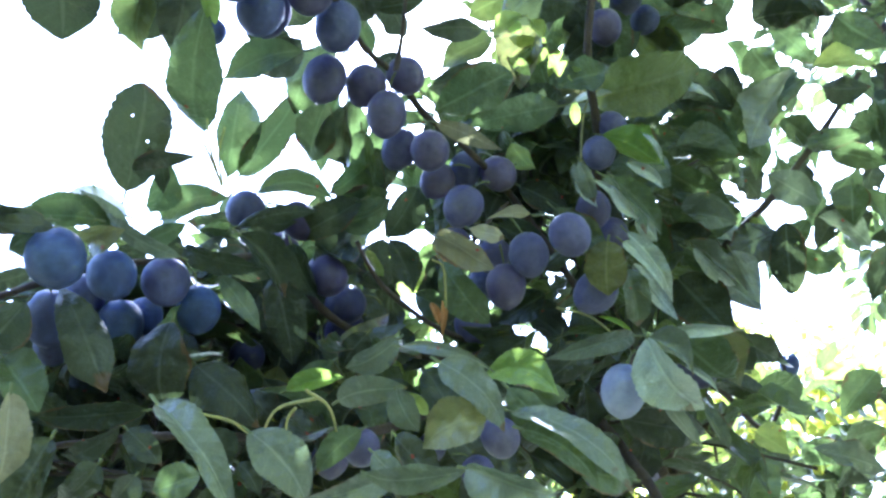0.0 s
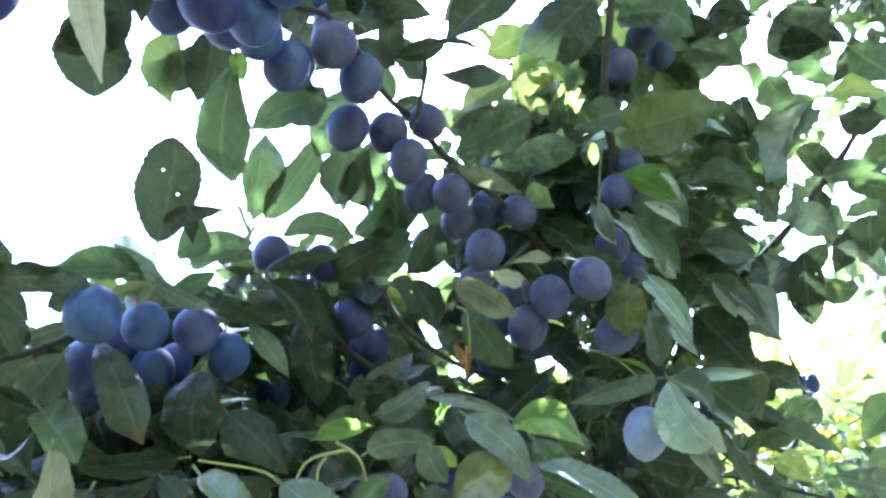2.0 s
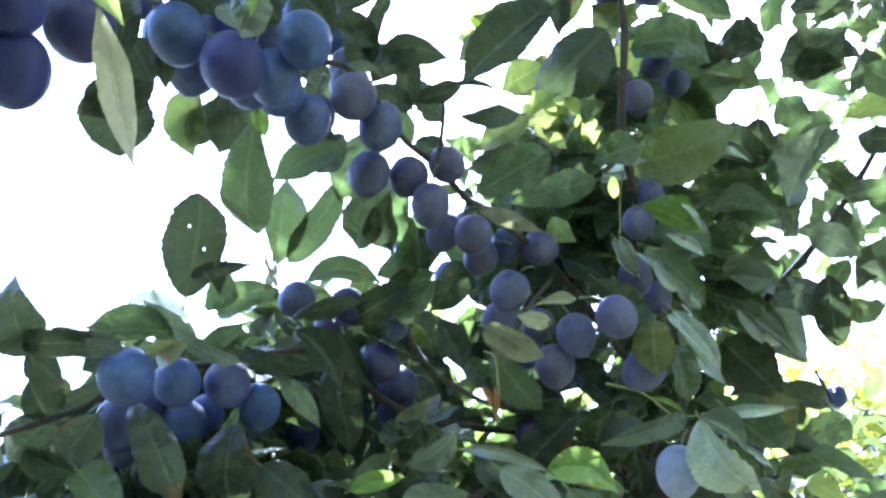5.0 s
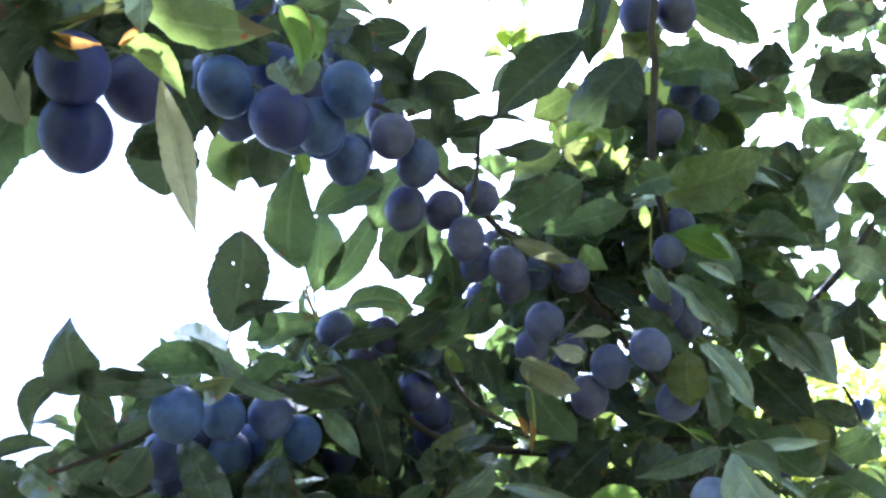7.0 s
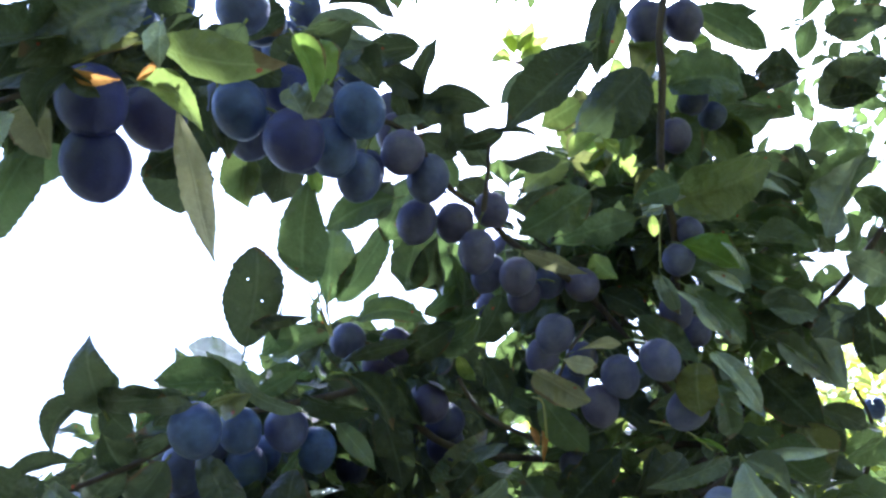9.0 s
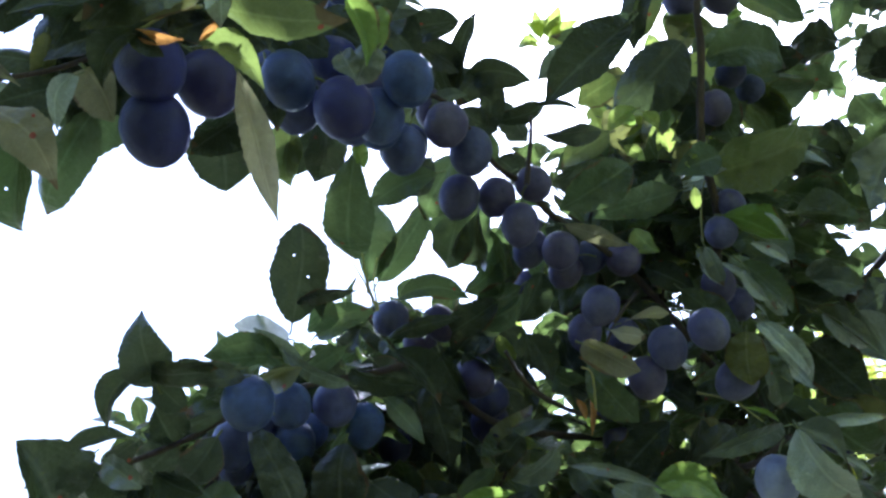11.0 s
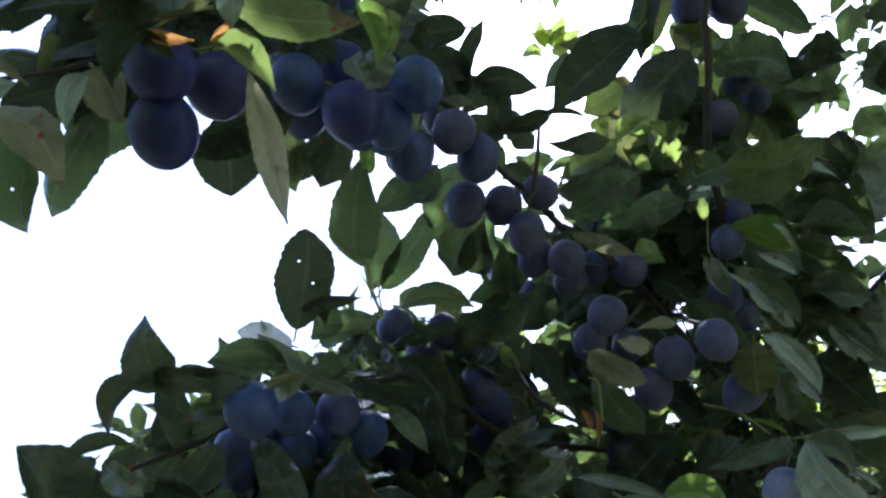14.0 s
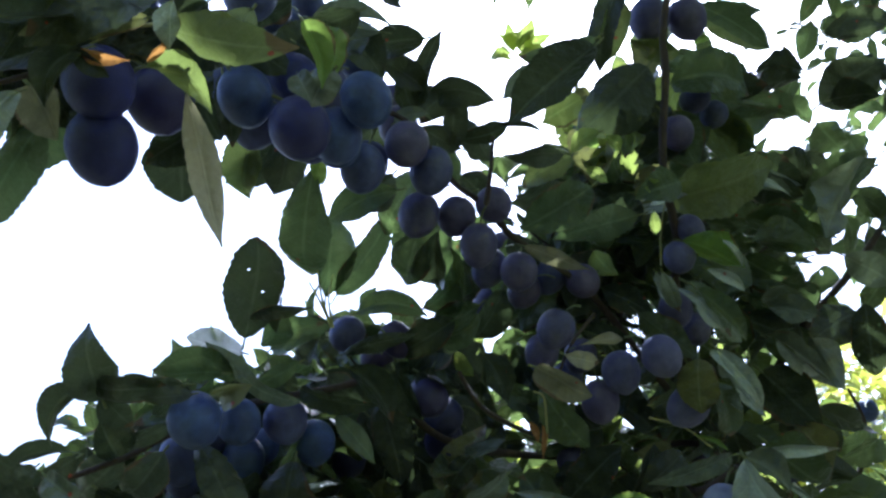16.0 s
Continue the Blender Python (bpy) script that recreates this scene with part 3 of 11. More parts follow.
twig = limb("twig", [(-0.038, 0.565, 2.052), (-0.040, 0.585, 2.033), (-0.045, 0.603, 2.004)], 0.0015, 0.0028, 6, 0.09, 13)

# long stalks of leaves
stalk(near, (-0.257, 0.288, 1.952), (-0.239, 0.286, 1.961), (-0.221, 0.286, 1.964))
stalk(near, (-0.220, 0.291, 1.940), (-0.204, 0.288, 1.937), (-0.190, 0.285, 1.920))
stalk(near, (-0.222, 0.295, 1.943), (-0.211, 0.295, 1.944), (-0.200, 0.292, 1.940))
stalk(near, (-0.225, 0.301, 1.954), (-0.223, 0.299, 1.958), (-0.217, 0.299, 1.960))
stalk(left, (-0.185, 0.566, 1.930), (-0.182, 0.575, 1.910), (-0.178, 0.604, 1.892))
stalk(left, (-0.174, 0.578, 1.930), (-0.178, 0.586, 1.911), (-0.177, 0.605, 1.892))
stalk(left, (-0.190, 0.560, 1.917), (-0.184, 0.576, 1.907), (-0.179, 0.603, 1.895))
stalk(lower_left, (-0.179, 0.551, 1.704), (-0.140, 0.563, 1.700), (-0.126, 0.577, 1.693))
stalk(lower_left, (-0.118, 0.577, 1.694), (-0.104, 0.550, 1.706), (-0.079, 0.547, 1.713))
stalk(lower_left, (-0.102, 0.577, 1.693), (-0.101, 0.573, 1.704), (-0.096, 0.570, 1.711))
stalk(lower_left, (-0.067, 0.576, 1.695), (-0.071, 0.550, 1.708), (-0.085, 0.536, 1.716))
stalk(rosette, (0.158, 0.714, 1.808), (0.132, 0.707, 1.826), (0.103, 0.714, 1.836))
stalk(cluster, (-0.008, 0.609, 1.837), (0.001, 0.621, 1.834), (0.004, 0.642, 1.809))
stalk(upright, (0.152, 0.707, 2.065), (0.139, 0.722, 2.056), (0.136, 0.741, 2.034), (0.136, 0.754, 2.003))

leaf_rng = random.Random(23)


def grown(parent, base, tip, normal, width, kind, sway, fold, bow, widest, blunt, twist, holes=0):
    """One leaf with a curved midrib, a folded blade and a fine toothed edge, given in world places."""
    b, y = HERE @ Vector(base), Vector(tip) - Vector(base)
    size, d = y.length, y.normalized()
    x = d.cross(Vector(normal)).normalized()
    z = x.cross(d)
    rows, cols = 26, 10
    pa = blunt * widest / (1 - widest)
    ph, wave, curl, edge = leaf_rng.uniform(0, 6.28), leaf_rng.uniform(0.05, 0.16), leaf_rng.uniform(-0.1, 0.5), leaf_rng.uniform(-0.5, 0.7)
    hook, lop = leaf_rng.uniform(-0.05, 0.05), leaf_rng.uniform(-0.14, 0.14)
    verts, uvs, faces = [], [], []
    for i in range(rows + 1):
        v = i / rows
        half = 0.5 * width * (v / widest) ** pa * ((1 - v) / (1 - widest)) ** blunt * (1 - 2.6 * max(0.0, v - 0.82)) if 0 < i < rows else 0.0006
        mid = sway * 4 * v * (1 - v) * size + hook * size * max(0.0, v - 0.7) ** 2 * 9
        for j in range(cols + 1):
            u = 2 * j / cols - 1
            rim = 1 + 0.05 * math.sin(9 * v + ph + (2.2 if u > 0 else 0)) + (0.022 if i % 2 else -0.022) + leaf_rng.uniform(-0.02, 0.02)
            across = u * half * (rim if abs(u) > 0.9 else 1) * (1 + lop * (1 if u > 0 else -1))
            up = bow * 4 * v * (1 - v) * size - curl * size * max(0.0, v - 0.6) ** 2 * 3
            up += fold * abs(across) * (1.05 - 0.6 * v) - edge * half * u * u
            up += wave * width * math.sin(7 * v + ph) * u * abs(u) * (half / width) * 2 + 0.35 * wave * width * math.sin(19 * v + 2 * ph) * abs(u) * (half / width) * 2
            turn = twist * (v - 0.4)
            verts.append(b + x * (mid + across * math.cos(turn)) + d * (v * size) + z * (up + across * math.sin(turn)))
            uvs.append((0.5 + 0.5 * u, v))
    for i in range(rows):
        for j in range(cols):
            a = i * (cols + 1) + j
            faces.append((a, a + 1, a + cols + 2, a + cols + 1))
    for hole in range(holes):
        i, j = int(rows * (0.48 + 0.2 * hole)), (cols - 4, 3)[hole % 2]
        a = i * (cols + 1) + j
        f = (a, a + 1, a + cols + 2, a + cols + 1)
        if f not in faces:
            continue
        faces.remove(f)
        c = sum((verts[k] for k in f), Vector()) / 4
        r, n0 = min((verts[f[0]] - verts[f[1]]).length, (verts[f[0]] - verts[f[3]]).length) * leaf_rng.uniform(0.2, 0.42), len(verts)
        for k in range(8):
            w = math.pi * (k / 4 - 0.75)
            verts.append(c + x * (math.cos(w) * r) + d * (math.sin(w) * r))
            uvs.append((0.5 + 0.5 * (2 * (j + 0.5) / cols - 1), (i + 0.5) / rows))
        for k in range(4):
            p, q, m = f[k], f[(k + 1) % 4], n0 + 2 * k
            faces.append((p, m + 1, m))
            faces.append((p, q, m + 1))
            faces.append((q, n0 + (2 * k + 2) % 8, m + 1))
    blade = len(faces)
    n0, r = len(verts), min(0.0011, width * 0.05)
    for k in range(4):
        c = b + d * (size * (0.03 - 0.05 * k)) - z * (0.02 * size * (k / 3) ** 2) + x * (4 * sway * size * (0.03 - 0.05 * k))
        for s in range(5):
            w = 2 * math.pi * s / 5
            verts.append(c + x * (math.cos(w) * r) + z * (math.sin(w) * r))
            uvs.append((0.5, 0.0))
    for k in range(3):
        for s in range(5):
            a, e = n0 + k * 5 + s, n0 + k * 5 + (s + 1) % 5
            faces.append((a, e, e + 5, a + 5))
    return part("leaf", leaf_mesh("leaf", (verts, faces, uvs, blade), LEAF[kind]), None, parent)


# leaves that hang free of the mass, one by one
# near cluster
grown(near, (-0.312, 0.285, 1.892), (-0.331, 0.324, 1.847), (0.08, -0.74, -0.67), 0.0243, "g", -0.06, 0.95, 0.12, 0.45, 0.63, -0.06, 1)
grown(near, (-0.302, 0.334, 1.933), (-0.349, 0.373, 1.881), (0.07, -0.77, -0.64), 0.0283, "g", 0.02, 0.29, 0.09, 0.44, 0.75, 0.13)
grown(near, (-0.323, 0.271, 1.896), (-0.284, 0.280, 1.859), (0.39, -0.90, 0.20), 0.0260, "m", -0.07, 0.90, 0.14, 0.45, 0.80, -0.77)
grown(near, (-0.327, 0.250, 1.919), (-0.294, 0.253, 1.895), (-0.13, -0.95, -0.29), 0.0074, "m", -0.06, 0.90, 0.05, 0.44, 0.85, 0.67)
grown(near, (-0.324, 0.249, 1.895), (-0.296, 0.243, 1.891), (-0.25, -0.62, -0.74), 0.0224, "s", -0.03, 0.90, 0.11, 0.43, 0.70, -0.55)
grown(near, (-0.307, 0.302, 1.929), (-0.338, 0.294, 1.915), (0.38, -0.86, -0.33), 0.0225, "d", -0.01, 0.33, 0.04, 0.43, 0.69, 0.19)
grown(near, (-0.271, 0.261, 1.906), (-0.275, 0.263, 1.876), (0.81, -0.58, -0.14), 0.0118, "s", 0.24, 1.20, 0.07, 0.44, 0.78, -0.57)
grown(near, (-0.271, 0.268, 1.915), (-0.259, 0.280, 1.890), (-0.01, -0.90, -0.43), 0.0249, "m", -0.10, 0.80, 0.02, 0.48, 0.55, -0.87)
grown(near, (-0.344, 0.312, 1.923), (-0.368, 0.337, 1.884), (0.20, -0.76, -0.62), 0.0236, "g", 0.00, 0.21, 0.03, 0.43, 0.84, -0.55)
grown(near, (-0.301, 0.351, 1.970), (-0.336, 0.378, 1.923), (0.65, -0.35, -0.67), 0.0418, "g", 0.02, 0.48, 0.07, 0.46, 0.75, -0.71)
grown(near, (-0.282, 0.310, 1.995), (-0.379, 0.301, 1.990), (0.09, -0.96, -0.26), 0.0245, "d", -0.02, 0.96, 0.03, 0.45, 0.70, 0.75)
grown(near, (-0.333, 0.307, 1.989), (-0.347, 0.302, 1.970), (0.55, -0.80, -0.24), 0.0089, "d", 0.03, 0.27, 0.12, 0.44, 0.80, 0.23)
grown(near, (-0.317, 0.323, 2.007), (-0.341, 0.331, 1.956), (0.16, -0.96, -0.23), 0.0313, "d", -0.02, 0.24, 0.16, 0.46, 0.70, -0.47)
grown(near, (-0.322, 0.321, 1.957), (-0.374, 0.313, 1.965), (0.15, -0.98, -0.11), 0.0184, "d", -0.00, 0.54, 0.03, 0.49, 0.70, -0.01)
grown(near, (-0.215, 0.268, 1.954), (-0.276, 0.257, 1.939), (0.29, -0.60, -0.75), 0.0166, "b", 0.06, 0.96, 0.11, 0.48, 0.64, -0.12)
grown(near, (-0.203, 0.263, 1.945), (-0.137, 0.258, 1.922), (-0.31, -0.50, -0.81), 0.0243, "e", -0.05, 0.31, 0.15, 0.50, 0.66, 0.04)
grown(near, (-0.213, 0.270, 1.925), (-0.180, 0.273, 1.902), (0.01, -1.00, -0.10), 0.0159, "e", -0.17, 0.80, 0.09, 0.49, 0.65, 0.58)
grown(near, (-0.150, 0.324, 1.993), (-0.137, 0.340, 1.959), (0.40, -0.88, -0.26), 0.0165, "l", -0.05, 1.40, 0.03, 0.44, 0.80, 0.66)
grown(near, (-0.136, 0.354, 1.979), (-0.150, 0.361, 1.958), (0.10, -0.92, -0.39), 0.0219, "p", 0.04, 0.48, 0.10, 0.42, 0.60, 0.11)
grown(near, (-0.196, 0.251, 1.950), (-0.197, 0.260, 1.927), (-0.10, -0.92, -0.38), 0.0130, "s", -0.03, 0.98, 0.12, 0.50, 0.70, -0.58)
grown(near, (-0.197, 0.285, 1.919), (-0.179, 0.309, 1.842), (-0.11, -0.94, -0.32), 0.0168, "k", -0.04, 1.10, 0.06, 0.48, 0.80, 1.10)
grown(near, (-0.236, 0.248, 1.921), (-0.215, 0.252, 1.916), (-0.03, -0.70, -0.72), 0.0068, "o", 0.02, 0.79, 0.14, 0.45, 0.81, 0.67)
grown(near, (-0.209, 0.261, 1.922), (-0.198, 0.258, 1.931), (0.52, -0.36, -0.78), 0.0044, "o", -0.10, 0.61, 0.09, 0.43, 0.81, 0.79)
grown(near, (-0.234, 0.248, 1.921), (-0.254, 0.257, 1.895), (0.22, -0.86, -0.47), 0.0153, "d", 0.18, 0.74, 0.08, 0.47, 0.84, 0.03)
grown(near, (-0.239, 0.248, 1.920), (-0.222, 0.254, 1.909), (-0.06, -0.82, -0.56), 0.0096, "d", 0.01, 0.89, 0.06, 0.50, 0.66, 0.16)
grown(near, (-0.297, 0.505, 2.044), (-0.300, 0.551, 1.987), (0.51, -0.66, -0.55), 0.0546, "d", 0.01, 0.70, 0.03, 0.55, 0.50, -0.80)
grown(near, (-0.267, 0.510, 2.040), (-0.320, 0.509, 2.003), (0.42, -0.69, -0.59), 0.0379, "d", 0.03, 0.59, 0.10, 0.45, 0.80, 0.29)
grown(near, (-0.286, 0.314, 1.984), (-0.317, 0.320, 1.963), (0.47, -0.41, -0.78), 0.0214, "d", -0.02, 0.92, 0.02, 0.45, 0.68, -0.16)
grown(near, (-0.244, 0.291, 1.971), (-0.275, 0.295, 1.955), (0.39, -0.40, -0.83), 0.0136, "d", 0.00, 0.97, 0.10, 0.44, 0.69, 0.02)
grown(near, (-0.315, 0.316, 1.919), (-0.339, 0.325, 1.894), (0.05, -0.93, -0.35), 0.0253, "d", 0.03, 0.54, 0.13, 0.47, 0.70, -0.64)
grown(near, (-0.265, 0.308, 2.003), (-0.257, 0.321, 1.975), (-0.03, -0.91, -0.42), 0.0213, "d", 0.05, 0.97, 0.11, 0.45, 0.83, -0.90)
grown(near, (-0.179, 0.319, 1.999), (-0.193, 0.328, 1.974), (0.51, -0.66, -0.54), 0.0208, "d", 0.05, 0.63, 0.07, 0.49, 0.75, -0.13)
grown(near, (-0.124, 0.365, 2.032), (-0.162, 0.367, 2.019), (0.26, -0.53, -0.80), 0.0233, "d", -0.00, 0.77, 0.07, 0.49, 0.66, 0.17)
# hanging leaves under the fruit
grown(near, (-0.182, 0.515, 1.999), (-0.198, 0.589, 1.924), (-0.17, -0.72, -0.67), 0.0434, "g", -0.01, 0.46, 0.16, 0.55, 0.75, -0.04)
grown(near, (-0.181, 0.512, 2.005), (-0.174, 0.521, 1.986), (0.45, -0.86, -0.22), 0.0147, "l", 0.09, 0.40, 0.03, 0.43, 0.71, -0.04)
grown(near, (-0.125, 0.600, 2.019), (-0.189, 0.606, 1.989), (0.03, -0.97, -0.26), 0.0324, "g", 0.06, 0.23, 0.09, 0.49, 0.95, -0.39)
grown(left, (-0.203, 0.745, 1.971), (-0.142, 0.706, 2.042), (0.39, -0.61, -0.68), 0.0354, "g", -0.04, 0.72, 0.10, 0.48, 0.65, 0.47)
grown(left, (-0.215, 0.746, 1.969), (-0.200, 0.705, 2.045), (0.46, -0.74, -0.49), 0.0399, "g", -0.05, 0.69, 0.12, 0.55, 0.70, 0.33)
grown(near, (-0.109, 0.652, 2.002), (-0.126, 0.691, 1.959), (-0.27, -0.77, -0.58), 0.0405, "g", -0.02, 0.56, 0.15, 0.49, 0.75, -0.87)
grown(near, (-0.091, 0.654, 2.002), (-0.094, 0.704, 1.961), (-0.32, -0.62, -0.72), 0.0349, "d", 0.02, 0.96, 0.11, 0.49, 0.81, -0.04)
grown(left, (-0.250, 0.598, 1.881), (-0.234, 0.566, 1.960), (0.50, -0.76, -0.41), 0.0496, "d", -0.00, 0.20, 0.06, 0.58, 0.42, 0.00, 2)
grown(left, (-0.246, 0.592, 1.896), (-0.187, 0.561, 1.894), (-0.26, -0.42, -0.87), 0.0154, "d", -0.12, 0.58, 0.10, 0.60, 0.70, -0.62)
grown(left, (-0.229, 0.625, 1.921), (-0.250, 0.660, 1.889), (0.30, -0.55, -0.78), 0.0270, "g", -0.02, 0.86, 0.13, 0.47, 0.80, 0.40)
grown(left, (-0.234, 0.615, 1.920), (-0.233, 0.635, 1.896), (0.73, -0.52, -0.44), 0.0137, "d", 0.03, 0.24, 0.14, 0.44, 0.77, 0.81)
grown(left, (-0.268, 0.653, 1.884), (-0.315, 0.634, 1.892), (0.16, -0.70, -0.70), 0.0267, "w", 0.02, 0.55, 0.05, 0.43, 0.45, -0.78)
grown(left, (-0.283, 0.647, 1.893), (-0.293, 0.631, 1.904), (0.38, -0.65, -0.66), 0.0052, "l", -0.14, 0.50, 0.03, 0.42, 0.75, 0.44)
grown(left, (-0.329, 0.524, 1.812), (-0.337, 0.493, 1.859), (0.32, -0.81, -0.50), 0.0364, "d", -0.03, 0.75, 0.09, 0.40, 0.77, 0.75)
grown(left, (-0.270, 0.526, 1.824), (-0.341, 0.510, 1.817), (0.23, -0.77, -0.59), 0.0226, "d", 0.02, 0.71, 0.09, 0.49, 0.60, 0.22)
grown(left, (-0.336, 0.532, 1.817), (-0.313, 0.544, 1.796), (0.22, -0.94, -0.27), 0.0226, "d", -0.03, 0.87, 0.06, 0.50, 0.81, 0.65)
grown(left, (-0.338, 0.518, 1.824), (-0.365, 0.523, 1.779), (0.03, -0.99, -0.14), 0.0227, "d", 0.16, 0.77, 0.11, 0.43, 0.77, -0.74)
grown(left, (-0.272, 0.535, 1.827), (-0.292, 0.553, 1.805), (0.29, -0.60, -0.75), 0.0337, "d", -0.01, 0.51, 0.08, 0.50, 0.60, 0.06)
grown(left, (-0.331, 0.572, 1.777), (-0.345, 0.559, 1.804), (0.53, -0.84, -0.13), 0.0305, "d", -0.05, 0.96, 0.12, 0.44, 0.70, 0.85)
grown(left, (-0.321, 0.568, 1.787), (-0.289, 0.567, 1.800), (0.20, -0.74, -0.65), 0.0146, "d", -0.08, 0.70, 0.07, 0.44, 0.70, 0.20)
grown(left, (-0.357, 0.547, 1.778), (-0.401, 0.528, 1.759), (0.29, -0.93, 0.23), 0.0139, "d", 0.12, 0.78, 0.07, 0.44, 0.77, 0.83)
grown(left, (-0.395, 0.521, 1.726), (-0.405, 0.481, 1.766), (0.84, -0.47, -0.26), 0.0492, "d", 0.01, 0.66, 0.12, 0.55, 0.52, -0.84)
grown(left, (-0.438, 0.484, 1.750), (-0.422, 0.479, 1.767), (0.11, -0.91, -0.40), 0.0095, "d", -0.00, 0.95, 0.11, 0.45, 0.72, -0.36)
grown(left, (-0.355, 0.512, 1.756), (-0.325, 0.513, 1.737), (-0.04, -0.99, -0.10), 0.0206, "p", -0.00, 0.35, 0.11, 0.43, 0.60, 0.66)
grown(left, (-0.373, 0.529, 1.765), (-0.396, 0.524, 1.745), (0.26, -0.96, -0.08), 0.0160, "d", -0.03, 0.42, 0.04, 0.44, 0.67, -0.03)
grown(left, (-0.343, 0.529, 1.772), (-0.371, 0.534, 1.753), (0.25, -0.77, -0.58), 0.0172, "d", 0.03, 0.45, 0.03, 0.42, 0.73, 0.63)
grown(left, (-0.329, 0.572, 1.778), (-0.363, 0.580, 1.749), (0.23, -0.82, -0.52), 0.0342, "d", 0.02, 0.43, 0.11, 0.48, 0.66, -0.54)
grown(left, (-0.305, 0.593, 1.786), (-0.338, 0.605, 1.749), (0.37, -0.72, -0.58), 0.0368, "d", 0.01, 0.69, 0.15, 0.48, 0.78, -0.57)
grown(left, (-0.339, 0.559, 1.753), (-0.305, 0.570, 1.737), (0.16, -0.95, -0.28), 0.0221, "d", 0.03, 0.77, 0.04, 0.44, 0.77, 0.79)
grown(left, (-0.375, 0.535, 1.750), (-0.352, 0.545, 1.731), (0.13, -0.92, -0.36), 0.0225, "d", -0.03, 0.57, 0.08, 0.47, 0.66, -0.84)
grown(left, (-0.254, 0.595, 1.845), (-0.316, 0.576, 1.847), (0.28, -0.94, 0.21), 0.0272, "g", 0.07, 0.39, 0.13, 0.43, 0.70, 0.33)
grown(left, (-0.197, 0.588, 1.824), (-0.247, 0.563, 1.845), (0.18, -0.82, -0.55), 0.0143, "p", -0.03, 0.24, 0.14, 0.46, 0.77, 0.68)
grown(left, (-0.252, 0.689, 1.898), (-0.193, 0.680, 1.919), (-0.02, -0.95, -0.32), 0.0298, "g", -0.11, 0.52, 0.09, 0.43, 0.69, -0.71)
grown(left, (-0.256, 0.570, 1.844), (-0.306, 0.552, 1.835), (0.36, -0.66, -0.66), 0.0209, "g", 0.06, 0.37, 0.02, 0.46, 0.70, 0.13)
grown(left, (-0.259, 0.517, 1.815), (-0.290, 0.498, 1.808), (0.52, -0.86, -0.02), 0.0140, "d", -0.04, 0.21, 0.13, 0.48, 0.83, 0.90)
grown(left, (-0.311, 0.512, 1.827), (-0.279, 0.515, 1.821), (0.06, -0.99, -0.12), 0.0092, "d", -0.00, 0.82, 0.06, 0.45, 0.65, 0.07)
grown(left, (-0.256, 0.567, 1.824), (-0.228, 0.554, 1.831), (-0.12, -0.63, -0.77), 0.0208, "b", -0.13, 1.00, 0.10, 0.44, 0.63, 0.36)
grown(left, (-0.178, 0.724, 1.944), (-0.105, 0.725, 1.941), (0.02, -1.00, -0.05), 0.0266, "g", -0.12, 0.91, 0.14, 0.43, 0.80, -0.22)
grown(left, (-0.077, 0.731, 1.980), (-0.111, 0.739, 1.951), (0.33, -0.72, -0.61), 0.0347, "g", 0.02, 0.81, 0.10, 0.46, 0.81, 0.28)
grown(left, (-0.241, 0.612, 1.846), (-0.278, 0.581, 1.871), (0.16, -0.72, -0.68), 0.0189, "p", 0.06, 0.41, 0.13, 0.45, 0.65, -0.78)
grown(left, (-0.208, 0.625, 1.867), (-0.249, 0.624, 1.843), (0.33, -0.78, -0.53), 0.0166, "g", -0.00, 0.46, 0.02, 0.46, 0.79, -0.85)
grown(left, (-0.181, 0.681, 1.890), (-0.112, 0.675, 1.905), (-0.02, -0.95, -0.30), 0.0151, "d", -0.03, 0.49, 0.14, 0.50, 0.76, -0.48)
grown(left, (-0.077, 0.707, 1.931), (-0.138, 0.721, 1.898), (-0.04, -0.95, -0.30), 0.0319, "d", -0.02, 0.49, 0.04, 0.47, 0.66, 0.87)
grown(left, (-0.054, 0.740, 1.957), (-0.107, 0.753, 1.925), (-0.13, -0.97, -0.18), 0.0348, "g", -0.03, 0.77, 0.08, 0.50, 0.80, -0.69)
grown(near, (-0.083, 0.718, 2.012), (-0.077, 0.760, 1.962), (-0.18, -0.74, -0.64), 0.0349, "g", -0.02, 0.68, 0.04, 0.42, 0.77, -0.61)
# above, against the sky
grown(near, (-0.068, 0.606, 2.120), (-0.106, 0.603, 2.094), (0.09, -1.00, 0.01), 0.0336, "d", 0.11, 0.28, 0.13, 0.45, 0.63, 0.86)
grown(near, (-0.098, 0.604, 2.119), (-0.038, 0.594, 2.105), (-0.26, -0.71, -0.65), 0.0280, "d", -0.17, 0.76, 0.07, 0.46, 0.67, 0.58)
grown(near, (-0.077, 0.625, 2.073), (-0.074, 0.602, 2.129), (0.35, -0.86, -0.38), 0.0239, "d", -0.01, 0.80, 0.05, 0.45, 0.68, 0.87)
grown(near, (-0.024, 0.621, 2.096), (-0.071, 0.622, 2.083), (0.19, -0.63, -0.75), 0.0206, "d", -0.01, 0.31, 0.14, 0.46, 0.70, -0.59)
grown(near, (-0.039, 0.620, 2.094), (0.012, 0.626, 2.093), (0.11, -0.98, -0.16), 0.0070, "d", -0.02, 0.94, 0.13, 0.48, 0.73, -0.05)
grown(near, (-0.072, 0.632, 2.111), (-0.041, 0.650, 2.075), (0.29, -0.93, -0.23), 0.0301, "d", -0.01, 0.21, 0.09, 0.47, 0.66, -0.20)
